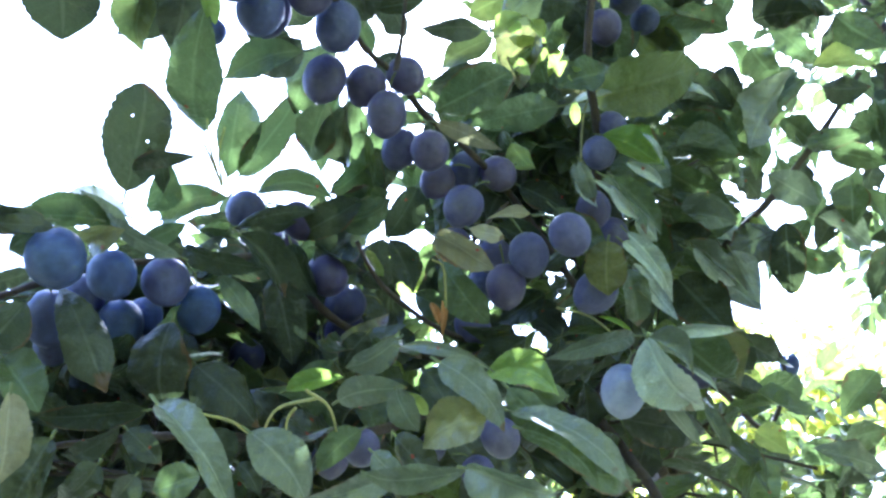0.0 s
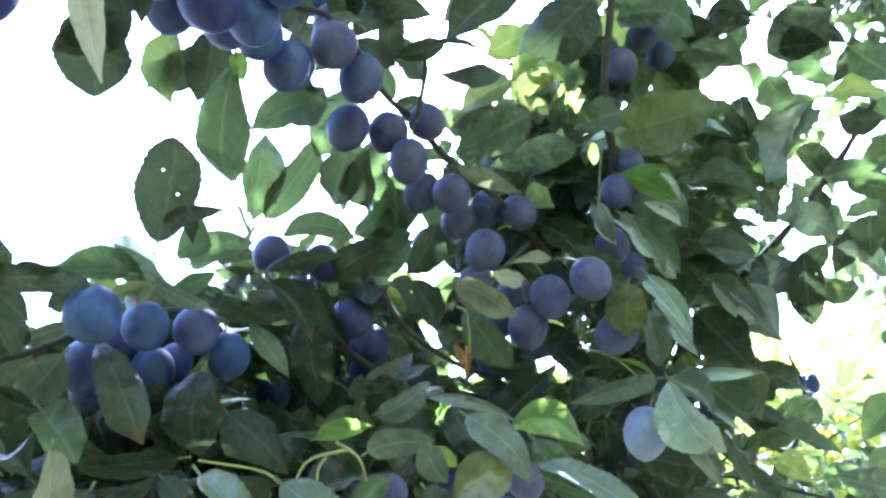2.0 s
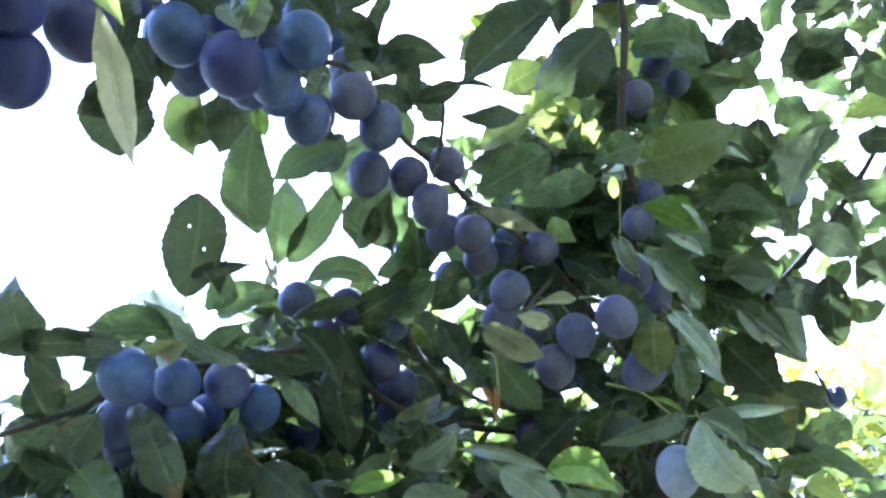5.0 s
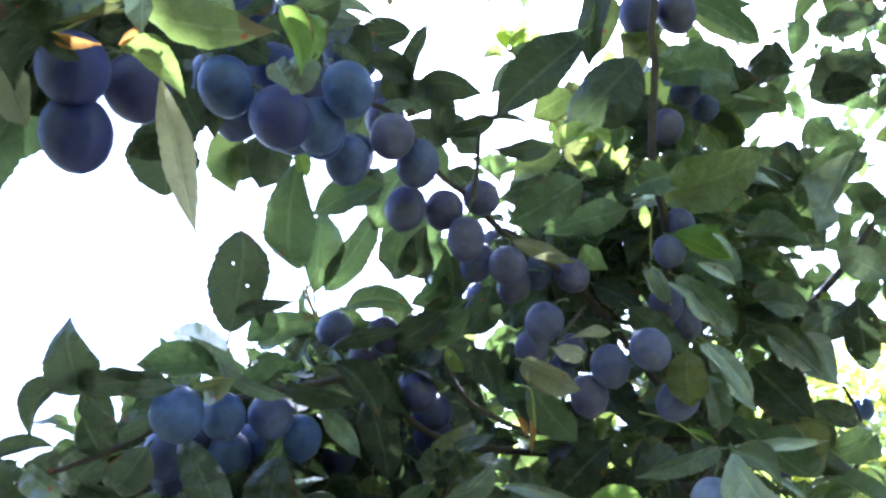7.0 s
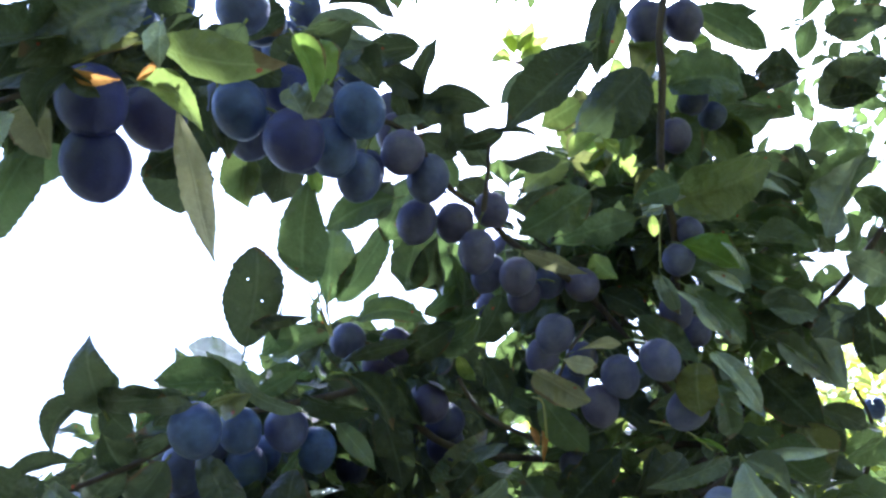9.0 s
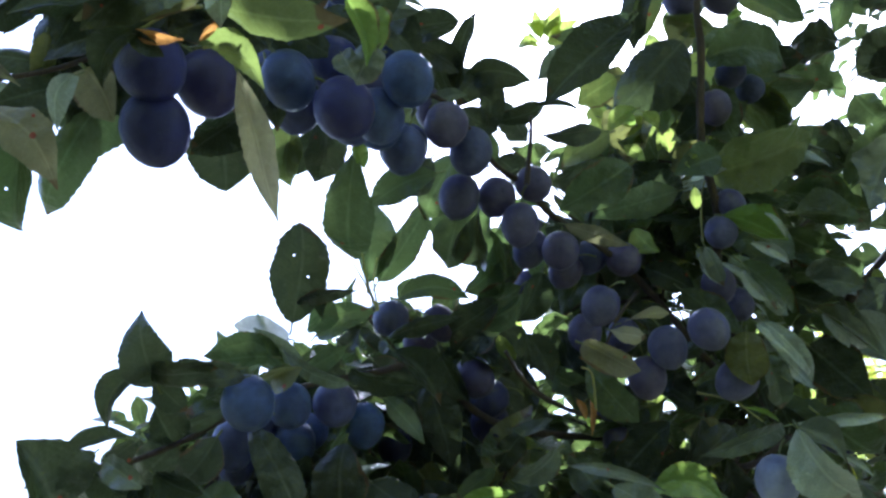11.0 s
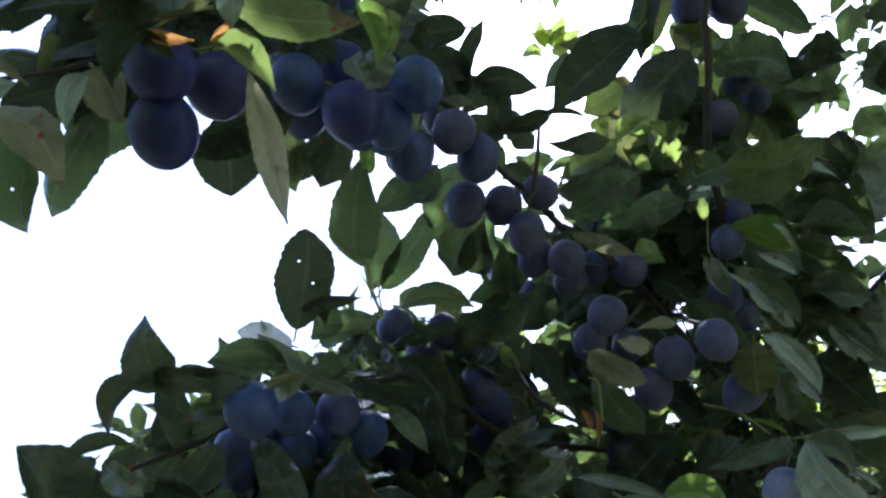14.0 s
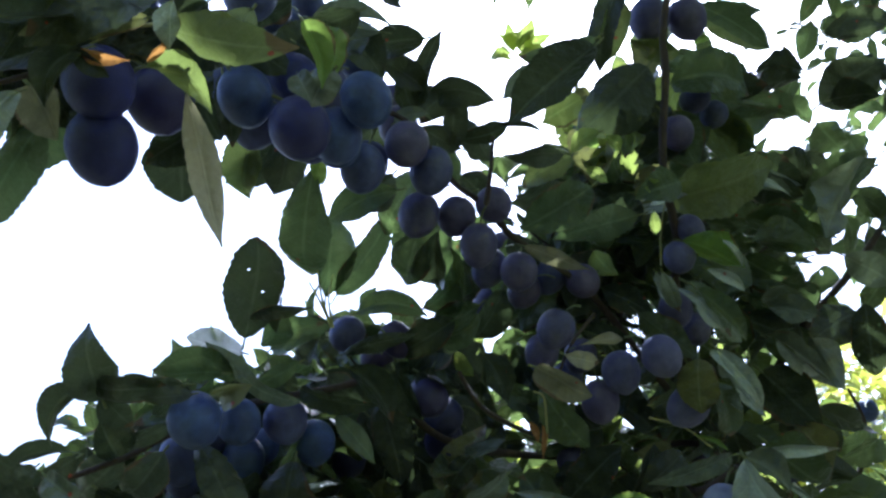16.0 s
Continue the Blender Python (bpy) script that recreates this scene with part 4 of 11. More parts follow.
grown(upright, (0.061, 0.599, 2.169), (-0.026, 0.611, 2.093), (-0.06, -0.99, -0.08), 0.0493, "d", -0.03, 0.61, 0.09, 0.45, 0.78, -0.09)
grown(upright, (0.064, 0.613, 2.188), (-0.010, 0.615, 2.165), (0.22, -0.61, -0.76), 0.0267, "g", -0.06, 0.49, 0.10, 0.47, 0.74, -0.39)
grown(upright, (0.005, 0.652, 2.185), (-0.027, 0.663, 2.152), (0.22, -0.85, -0.49), 0.0233, "p", 0.03, 0.69, 0.14, 0.50, 0.72, 0.84)
grown(upright, (0.064, 0.748, 2.206), (0.017, 0.754, 2.179), (0.23, -0.77, -0.59), 0.0406, "y", 0.03, 0.26, 0.13, 0.47, 0.84, 0.71)
grown(twig, (0.029, 0.630, 2.070), (-0.028, 0.631, 2.066), (0.03, -0.59, -0.81), 0.0214, "d", 0.07, 0.30, 0.07, 0.48, 0.72, 0.84)
grown(upright, (0.040, 0.666, 2.087), (-0.009, 0.676, 2.061), (-0.04, -0.95, -0.31), 0.0290, "e", 0.02, 0.62, 0.05, 0.47, 0.69, -0.32)
grown(upright, (0.059, 0.678, 2.058), (-0.013, 0.684, 2.015), (0.06, -0.97, -0.25), 0.0438, "g", -0.03, 0.44, 0.13, 0.48, 0.64, 0.81)
grown(upright, (0.108, 0.707, 2.040), (0.020, 0.706, 2.015), (0.21, -0.65, -0.73), 0.0374, "g", 0.02, 0.38, 0.03, 0.47, 0.81, 0.68)
grown(upright, (0.149, 0.746, 2.076), (0.259, 0.724, 2.105), (0.04, -0.70, -0.72), 0.0641, "e", -0.03, 0.62, 0.15, 0.42, 0.68, 0.19)
grown(upright, (0.123, 0.663, 2.188), (0.049, 0.684, 2.120), (-0.08, -0.97, -0.21), 0.0660, "d", -0.03, 0.29, 0.10, 0.47, 0.70, -0.56)
grown(upright, (0.099, 0.651, 2.263), (0.083, 0.676, 2.199), (0.25, -0.88, -0.41), 0.0329, "e", 0.02, 0.78, 0.03, 0.46, 0.81, 0.82)
grown(upright, (0.174, 0.774, 2.247), (0.273, 0.790, 2.236), (0.02, -0.66, -0.76), 0.0605, "g", -0.09, 0.51, 0.15, 0.49, 0.60, 0.54)
grown(upright, (0.214, 0.765, 2.331), (0.305, 0.789, 2.297), (-0.01, -0.81, -0.59), 0.0380, "e", 0.01, 0.29, 0.07, 0.45, 0.79, 0.13)
grown(upright, (0.191, 0.807, 2.227), (0.311, 0.813, 2.217), (-0.04, -0.55, -0.83), 0.0376, "g", 0.02, 0.84, 0.12, 0.49, 0.84, 0.23)
grown(upright, (0.235, 0.797, 2.236), (0.290, 0.797, 2.222), (-0.07, -0.94, -0.34), 0.0055, "s", 0.04, 0.36, 0.07, 0.43, 0.82, 0.88)
grown(upright, (0.208, 0.795, 2.208), (0.268, 0.817, 2.169), (0.03, -0.88, -0.47), 0.0540, "e", 0.04, 0.57, 0.02, 0.50, 0.60, -0.66)
grown(upright, (0.213, 0.855, 2.170), (0.363, 0.898, 2.157), (0.24, -0.93, -0.27), 0.0610, "g", 0.02, 0.96, 0.03, 0.48, 0.79, -0.37)
grown(upright, (0.273, 0.848, 2.175), (0.350, 0.885, 2.158), (0.36, -0.88, -0.32), 0.0098, "s", 0.06, 0.80, 0.05, 0.45, 0.65, 0.73)
grown(upright, (0.126, 0.738, 2.064), (0.175, 0.736, 2.081), (-0.03, -1.00, -0.04), 0.0100, "s", -0.02, 0.47, 0.14, 0.46, 0.63, -0.14)
grown(upright, (0.115, 0.681, 2.195), (0.100, 0.707, 2.130), (0.09, -0.92, -0.39), 0.0219, "p", 0.07, 0.32, 0.16, 0.46, 0.72, -0.58)
grown(upright, (0.137, 0.730, 2.188), (0.171, 0.760, 2.125), (-0.56, -0.58, -0.59), 0.0545, "d", -0.02, 0.56, 0.04, 0.43, 0.81, -0.65)
grown(upright, (0.161, 0.728, 2.148), (0.117, 0.738, 2.114), (0.12, -0.90, -0.42), 0.0366, "d", 0.01, 0.97, 0.14, 0.43, 0.84, -0.55)
grown(upright, (0.118, 0.736, 2.067), (0.063, 0.746, 2.029), (-0.06, -0.98, -0.18), 0.0418, "d", 0.00, 0.96, 0.10, 0.49, 0.73, -0.86)
grown(upright, (0.034, 0.702, 2.074), (-0.019, 0.706, 2.053), (0.19, -0.77, -0.61), 0.0360, "d", 0.03, 0.55, 0.10, 0.49, 0.77, 0.24)
grown(upright, (0.165, 0.695, 2.226), (0.111, 0.685, 2.238), (-0.05, -0.61, -0.79), 0.0247, "e", -0.01, 0.78, 0.13, 0.49, 0.72, 0.72)
grown(upright, (0.078, 0.669, 2.164), (0.087, 0.670, 2.163), (0.14, -0.98, -0.15), 0.0033, "y", 0.17, 0.91, 0.04, 0.48, 0.72, 0.85)
grown(cluster, (-0.010, 0.653, 1.985), (0.047, 0.653, 1.958), (-0.27, -0.76, -0.58), 0.0164, "m", -0.05, 0.42, 0.09, 0.44, 0.77, -0.68)
grown(upright, (0.237, 0.782, 2.068), (0.309, 0.784, 2.035), (-0.05, -0.98, -0.18), 0.0379, "g", -0.06, 0.75, 0.03, 0.45, 0.65, 0.27)
grown(upright, (0.151, 0.717, 2.015), (0.208, 0.720, 1.980), (-0.42, -0.53, -0.74), 0.0381, "l", -0.13, 0.31, 0.05, 0.49, 0.84, -0.84)
grown(upright, (0.186, 0.698, 2.007), (0.205, 0.708, 1.983), (0.13, -0.95, -0.28), 0.0059, "s", -0.07, 0.31, 0.11, 0.45, 0.67, -0.37)
grown(upright, (0.171, 0.709, 1.981), (0.209, 0.717, 1.961), (0.02, -0.94, -0.34), 0.0122, "s", -0.05, 0.52, 0.06, 0.49, 0.75, -0.10)
grown(upright, (0.150, 0.714, 1.969), (0.194, 0.723, 1.918), (0.11, -0.99, -0.09), 0.0252, "g", -0.06, 0.21, 0.02, 0.45, 0.67, 0.30)
grown(upright, (0.138, 0.706, 1.961), (0.179, 0.711, 1.922), (-0.16, -0.95, -0.29), 0.0080, "s", -0.07, 0.54, 0.09, 0.47, 0.80, -0.80)
grown(upright, (0.121, 0.710, 1.979), (0.138, 0.721, 1.952), (-0.03, -0.92, -0.39), 0.0163, "p", -0.02, 0.48, 0.02, 0.44, 0.72, 0.28)
grown(right, (0.254, 0.860, 2.008), (0.330, 0.868, 1.988), (-0.12, -0.66, -0.74), 0.0378, "g", -0.02, 0.67, 0.10, 0.45, 0.71, 0.62)
grown(upright, (0.162, 0.700, 1.896), (0.206, 0.700, 1.844), (-0.05, -1.00, -0.03), 0.0183, "s", -0.03, 0.37, 0.11, 0.43, 0.74, 0.57)
grown(right, (0.256, 0.793, 1.932), (0.300, 0.809, 1.893), (-0.41, -0.58, -0.70), 0.0152, "s", -0.03, 0.48, 0.09, 0.47, 0.67, -0.08)
grown(right, (0.340, 0.873, 2.108), (0.414, 0.842, 2.185), (-0.40, -0.92, 0.01), 0.0408, "g", -0.02, 0.91, 0.07, 0.45, 0.81, -0.03)
grown(right, (0.394, 0.921, 1.990), (0.416, 0.942, 1.938), (0.04, -0.93, -0.36), 0.0335, "g", -0.03, 0.86, 0.11, 0.45, 0.76, -0.46)
grown(right, (0.411, 0.919, 1.996), (0.475, 0.926, 1.977), (-0.15, -0.65, -0.75), 0.0342, "g", 0.04, 0.93, 0.14, 0.47, 0.75, 0.72)
grown(right, (0.540, 0.917, 1.999), (0.509, 0.943, 1.934), (-0.65, -0.76, 0.00), 0.0384, "d", -0.04, 0.23, 0.14, 0.46, 0.82, -0.83)
grown(right, (0.249, 0.844, 2.047), (0.321, 0.857, 2.014), (-0.17, -0.73, -0.66), 0.0454, "g", 0.02, 0.69, 0.11, 0.44, 0.84, -0.70)
grown(right, (0.245, 0.870, 1.982), (0.323, 0.884, 1.949), (0.11, -0.98, -0.15), 0.0414, "d", 0.01, 0.23, 0.12, 0.44, 0.74, 0.07)
grown(upright, (0.151, 0.680, 1.950), (0.199, 0.694, 1.904), (0.17, -0.98, -0.12), 0.0199, "g", 0.01, 0.42, 0.08, 0.44, 0.72, -0.36)
grown(upright, (0.149, 0.673, 1.939), (0.170, 0.678, 1.908), (-0.50, -0.74, -0.45), 0.0092, "s", 0.05, 0.57, 0.04, 0.44, 0.68, 0.80)
grown(upright, (0.153, 0.644, 1.881), (0.194, 0.660, 1.829), (0.06, -0.97, -0.25), 0.0151, "s", -0.02, 1.00, 0.11, 0.46, 0.74, -0.19)
grown(upright, (0.123, 0.690, 1.971), (0.139, 0.706, 1.936), (0.01, -0.90, -0.43), 0.0164, "p", -0.00, 0.75, 0.08, 0.47, 0.83, -0.64)
# rosette
grown(rosette, (0.166, 0.644, 1.793), (0.231, 0.614, 1.790), (-0.37, -0.73, -0.58), 0.0102, "s", -0.06, 0.96, 0.05, 0.44, 0.66, 0.09)
grown(rosette, (0.199, 0.692, 1.810), (0.254, 0.708, 1.769), (-0.32, -0.65, -0.69), 0.0489, "g", -0.01, 0.29, 0.06, 0.45, 0.82, -0.42)
grown(rosette, (0.164, 0.636, 1.788), (0.195, 0.625, 1.761), (-0.13, -0.96, 0.23), 0.0206, "p", -0.04, 0.82, 0.07, 0.43, 0.77, 0.62)
grown(rosette, (0.160, 0.626, 1.785), (0.190, 0.617, 1.728), (-0.63, -0.75, -0.20), 0.0399, "s", 0.03, 1.10, 0.11, 0.62, 0.50, -0.16)
grown(rosette, (0.174, 0.652, 1.747), (0.202, 0.647, 1.706), (-0.62, -0.70, -0.34), 0.0145, "p", -0.02, 0.43, 0.07, 0.50, 0.71, -0.78)
grown(rosette, (0.152, 0.635, 1.789), (0.087, 0.614, 1.762), (0.40, -0.88, -0.27), 0.0168, "p", 0.06, 0.83, 0.15, 0.46, 0.64, -0.15)
grown(rosette, (0.222, 0.695, 1.749), (0.241, 0.698, 1.715), (-0.04, -0.99, -0.10), 0.0126, "p", 0.05, 0.63, 0.11, 0.47, 0.69, -0.25)
grown(rosette, (0.193, 0.644, 1.768), (0.217, 0.641, 1.749), (-0.12, -0.99, 0.00), 0.0055, "s", -0.06, 0.81, 0.04, 0.46, 0.64, 0.88)
grown(rosette, (0.158, 0.720, 1.741), (0.230, 0.722, 1.734), (-0.01, -0.87, -0.49), 0.0353, "d", -0.02, 0.64, 0.16, 0.45, 0.67, 0.03)
grown(rosette, (0.128, 0.649, 1.808), (0.156, 0.654, 1.796), (0.11, -0.98, -0.15), 0.0047, "l", -0.07, 0.93, 0.07, 0.48, 0.74, -0.65)
grown(rosette, (0.385, 1.059, 1.916), (0.445, 1.069, 1.890), (0.15, -0.99, -0.04), 0.0326, "d", 0.02, 0.45, 0.10, 0.48, 0.77, -0.44)
# low leaves in front
grown(lower_left, (-0.126, 0.380, 1.673), (-0.082, 0.366, 1.629), (0.21, -0.85, 0.48), 0.0165, "p", 0.02, 0.58, 0.13, 0.42, 0.65, -0.54)
grown(lower_left, (-0.122, 0.556, 1.691), (-0.079, 0.552, 1.650), (0.17, -0.94, 0.29), 0.0326, "p", -0.02, 0.40, 0.11, 0.48, 0.68, -0.06)
grown(lower_left, (-0.031, 0.600, 1.770), (-0.067, 0.599, 1.745), (0.36, -0.78, -0.51), 0.0235, "p", -0.00, 0.44, 0.14, 0.47, 0.80, 0.08)
grown(lower_left, (-0.108, 0.596, 1.728), (-0.066, 0.582, 1.735), (-0.30, -0.95, -0.11), 0.0147, "l", -0.04, 0.66, 0.09, 0.49, 0.82, 0.04)
grown(lower_left, (-0.065, 0.548, 1.712), (-0.019, 0.525, 1.716), (-0.33, -0.74, -0.59), 0.0208, "p", -0.10, 0.43, 0.09, 0.44, 0.71, 0.49)
grown(lower_left, (-0.027, 0.525, 1.716), (-0.013, 0.525, 1.690), (-0.37, -0.91, -0.19), 0.0204, "p", 0.03, 0.78, 0.02, 0.50, 0.70, 0.64)
grown(cluster, (0.028, 0.500, 1.698), (-0.008, 0.496, 1.679), (0.01, -0.99, 0.16), 0.0305, "b", 0.03, 0.50, 0.07, 0.50, 0.74, 0.38)
grown(cluster, (-0.025, 0.544, 1.749), (0.036, 0.519, 1.730), (-0.37, -0.93, 0.03), 0.0089, "p", -0.03, 0.20, 0.13, 0.48, 0.81, -0.82)
grown(cluster, (0.000, 0.508, 1.730), (0.042, 0.502, 1.693), (-0.01, -0.99, 0.16), 0.0237, "p", -0.02, 0.36, 0.16, 0.49, 0.67, 0.59)
grown(cluster, (0.031, 0.551, 1.732), (0.079, 0.545, 1.719), (-0.10, -0.99, 0.06), 0.0255, "l", -0.21, 0.90, 0.06, 0.42, 0.77, 0.15)
grown(cluster, (0.045, 0.534, 1.721), (0.081, 0.536, 1.689), (-0.30, -0.87, -0.39), 0.0225, "g", -0.01, 0.79, 0.07, 0.47, 0.79, -0.10)
grown(cluster, (0.046, 0.519, 1.703), (0.110, 0.473, 1.656), (-0.27, -0.85, 0.45), 0.0183, "p", -0.06, 0.20, 0.08, 0.46, 0.66, -0.56)
grown(cluster, (0.054, 0.533, 1.695), (0.097, 0.514, 1.663), (-0.22, -0.94, 0.27), 0.0217, "g", -0.06, 0.84, 0.09, 0.46, 0.63, 0.53)
grown(cluster, (0.017, 0.471, 1.662), (0.061, 0.457, 1.644), (-0.43, -0.81, -0.41), 0.0226, "p", -0.09, 0.77, 0.14, 0.47, 0.62, 0.69)
grown(cluster, (0.017, 0.492, 1.663), (-0.043, 0.495, 1.656), (0.03, -0.82, -0.57), 0.0167, "p", 0.01, 0.36, 0.09, 0.49, 0.70, -0.19)
grown(lower_left, (-0.022, 0.514, 1.663), (-0.078, 0.501, 1.642), (0.32, -0.89, -0.32), 0.0172, "p", -0.01, 0.78, 0.07, 0.43, 0.84, 0.71)
grown(cluster, (-0.021, 0.526, 1.712), (-0.005, 0.531, 1.701), (0.22, -0.97, -0.07), 0.0095, "y", -0.02, 0.56, 0.08, 0.42, 0.72, 0.48)
grown(cluster, (-0.006, 0.608, 1.857), (0.037, 0.609, 1.829), (-0.26, -0.87, -0.41), 0.0241, "m", -0.07, 0.93, 0.13, 0.45, 0.50, 0.28)
grown(cluster, (0.000, 0.644, 1.849), (0.037, 0.643, 1.797), (-0.48, -0.82, -0.33), 0.0326, "g", -0.02, 0.67, 0.12, 0.55, 0.63, 0.58)
grown(cluster, (0.029, 0.631, 1.880), (0.069, 0.618, 1.884), (-0.28, -0.94, -0.18), 0.0114, "k", -0.04, 0.68, 0.07, 0.80, 0.60, -0.89)
grown(cluster, (0.020, 0.633, 1.875), (0.048, 0.626, 1.866), (-0.23, -0.97, 0.04), 0.0189, "k", 0.07, 0.79, 0.12, 0.70, 0.60, 0.72)
grown(cluster, (0.002, 0.651, 1.857), (0.002, 0.677, 1.793), (0.30, -0.88, -0.36), 0.0074, "o", 0.03, 0.99, 0.12, 0.45, 0.82, -0.42)
grown(cluster, (-0.006, 0.651, 1.857), (0.011, 0.653, 1.853), (-0.10, -0.68, -0.72), 0.0052, "o", -0.05, 0.98, 0.08, 0.45, 0.75, 0.86)
grown(cluster, (-0.009, 0.685, 1.827), (-0.001, 0.692, 1.810), (0.23, -0.94, -0.27), 0.0069, "o", -0.05, 0.85, 0.03, 0.46, 0.67, 0.30)
grown(cluster, (0.137, 0.645, 1.873), (0.136, 0.652, 1.827), (-0.36, -0.92, -0.15), 0.0360, "b", 0.02, 0.53, 0.06, 0.49, 0.60, -0.34)
grown(rosette, (0.157, 0.672, 1.859), (0.170, 0.690, 1.814), (0.25, -0.92, -0.30), 0.0270, "g", 0.04, 0.81, 0.14, 0.47, 0.64, -0.02)
grown(cluster, (0.112, 0.684, 1.881), (0.088, 0.692, 1.862), (-0.20, -0.97, -0.14), 0.0152, "d", -0.03, 0.54, 0.11, 0.47, 0.84, 0.03)
grown(cluster, (-0.025, 0.526, 1.687), (0.003, 0.515, 1.660), (-0.51, -0.84, -0.21), 0.0226, "d", 0.01, 0.26, 0.07, 0.45, 0.66, 0.23)
grown(cluster, (0.085, 0.555, 1.722), (0.062, 0.553, 1.725), (0.04, -1.00, -0.07), 0.0153, "g", -0.03, 0.37, 0.12, 0.46, 0.64, 0.65)
grown(cluster, (-0.052, 0.585, 1.700), (-0.079, 0.576, 1.668), (0.15, -0.98, 0.13), 0.0193, "g", 0.04, 0.76, 0.15, 0.47, 0.82, -0.34)
grown(cluster, (-0.039, 0.530, 1.677), (-0.013, 0.516, 1.656), (-0.56, -0.81, -0.17), 0.0188, "p", 0.00, 0.48, 0.09, 0.49, 0.75, -0.09)
grown(cluster, (-0.083, 0.646, 1.763), (-0.117, 0.655, 1.741), (0.17, -0.79, -0.59), 0.0189, "g", -0.01, 0.54, 0.04, 0.46, 0.82, -0.35)
grown(lower_left, (-0.060, 0.676, 1.795), (-0.083, 0.689, 1.764), (-0.22, -0.95, -0.22), 0.0245, "d", 0.05, 0.29, 0.02, 0.43, 0.69, 0.12)
grown(cluster, (0.132, 0.575, 1.671), (0.092, 0.561, 1.679), (0.23, -0.89, -0.40), 0.0226, "g", -0.04, 0.70, 0.06, 0.47, 0.63, -0.08)
grown(cluster, (0.028, 0.544, 1.722), (0.046, 0.545, 1.719), (0.08, -0.99, 0.15), 0.0119, "d", 0.01, 1.00, 0.10, 0.45, 0.73, -0.07)
# round the left fruit
grown(left, (-0.271, 0.570, 1.791), (-0.226, 0.568, 1.716), (0.35, -0.91, 0.24), 0.0337, "d", -0.00, 0.46, 0.11, 0.55, 0.80, -0.23)
grown(lower_left, (-0.204, 0.617, 1.782), (-0.205, 0.632, 1.718), (-0.16, -0.96, -0.22), 0.0459, "d", 0.03, 0.51, 0.14, 0.50, 0.60, 0.45)
grown(left, (-0.371, 0.936, 1.819), (-0.311, 0.937, 1.817), (-0.00, -0.89, -0.46), 0.0330, "y", -0.03, 0.99, 0.02, 0.47, 0.69, -0.55)
grown(left, (-0.311, 0.589, 1.743), (-0.275, 0.583, 1.706), (0.29, -0.86, 0.42), 0.0347, "g", 0.01, 0.56, 0.06, 0.42, 0.60, 0.29)
grown(left, (-0.264, 0.519, 1.704), (-0.256, 0.519, 1.649), (0.73, -0.68, 0.10), 0.0236, "m", 0.02, 0.73, 0.02, 0.45, 0.75, -0.72)
grown(left, (-0.379, 0.774, 1.819), (-0.407, 0.785, 1.793), (-0.07, -0.95, -0.31), 0.0229, "l", -0.05, 0.95, 0.03, 0.46, 0.68, 0.05)
grown(lower_left, (-0.185, 0.629, 1.752), (-0.132, 0.623, 1.713), (0.19, -0.90, 0.39), 0.0397, "d", 0.03, 0.46, 0.06, 0.45, 0.62, 0.36)
grown(left, (-0.174, 0.622, 1.822), (-0.140, 0.638, 1.784), (0.31, -0.94, -0.12), 0.0180, "g", 0.02, 0.30, 0.15, 0.47, 0.80, 0.71)
grown(left, (-0.142, 0.678, 1.844), (-0.123, 0.706, 1.775), (-0.21, -0.89, -0.41), 0.0380, "d", -0.02, 0.34, 0.06, 0.43, 0.66, 0.40)
grown(left, (-0.196, 0.688, 1.871), (-0.155, 0.699, 1.845), (-0.16, -0.81, -0.57), 0.0273, "d", 0.03, 0.58, 0.05, 0.42, 0.79, 0.46)
grown(lower_left, (-0.215, 0.622, 1.715), (-0.288, 0.606, 1.703), (0.27, -0.86, -0.44), 0.0204, "d", 0.00, 0.43, 0.03, 0.44, 0.73, -0.68)
grown(lower_left, (-0.234, 0.627, 1.703), (-0.272, 0.627, 1.678), (0.40, -0.70, -0.59), 0.0184, "d", -0.02, 0.39, 0.11, 0.42, 0.78, -0.90)
grown(left, (-0.256, 0.570, 1.685), (-0.273, 0.567, 1.637), (0.13, -0.99, 0.00), 0.0358, "d", -0.01, 0.41, 0.05, 0.49, 0.75, -0.08)
grown(lower_left, (-0.220, 0.565, 1.669), (-0.240, 0.565, 1.644), (0.51, -0.76, -0.40), 0.0233, "d", -0.03, 0.93, 0.10, 0.43, 0.67, -0.21)
grown(lower_left, (-0.220, 0.607, 1.698), (-0.192, 0.607, 1.674), (0.21, -0.94, 0.27), 0.0205, "d", 0.02, 0.37, 0.15, 0.43, 0.76, 0.37)
grown(lower_left, (-0.134, 0.495, 1.656), (-0.158, 0.489, 1.645), (0.21, -0.97, 0.11), 0.0202, "g", -0.01, 0.44, 0.06, 0.47, 0.76, 0.54)
grown(lower_left, (-0.166, 0.607, 1.700), (-0.149, 0.617, 1.675), (0.56, -0.83, 0.04), 0.0260, "d", 0.02, 0.65, 0.15, 0.50, 0.62, -0.88)
grown(lower_left, (-0.199, 0.578, 1.664), (-0.210, 0.575, 1.645), (0.61, -0.76, -0.21), 0.0198, "d", 0.03, 0.45, 0.06, 0.46, 0.76, 0.26)
grown(lower_left, (-0.268, 0.625, 1.708), (-0.297, 0.619, 1.723), (0.08, -0.97, -0.23), 0.0213, "d", 0.01, 0.70, 0.12, 0.47, 0.81, 0.74)
grown(lower_left, (-0.136, 0.595, 1.676), (-0.118, 0.593, 1.654), (0.22, -0.94, 0.26), 0.0159, "d", -0.06, 0.42, 0.04, 0.45, 0.83, -0.76)
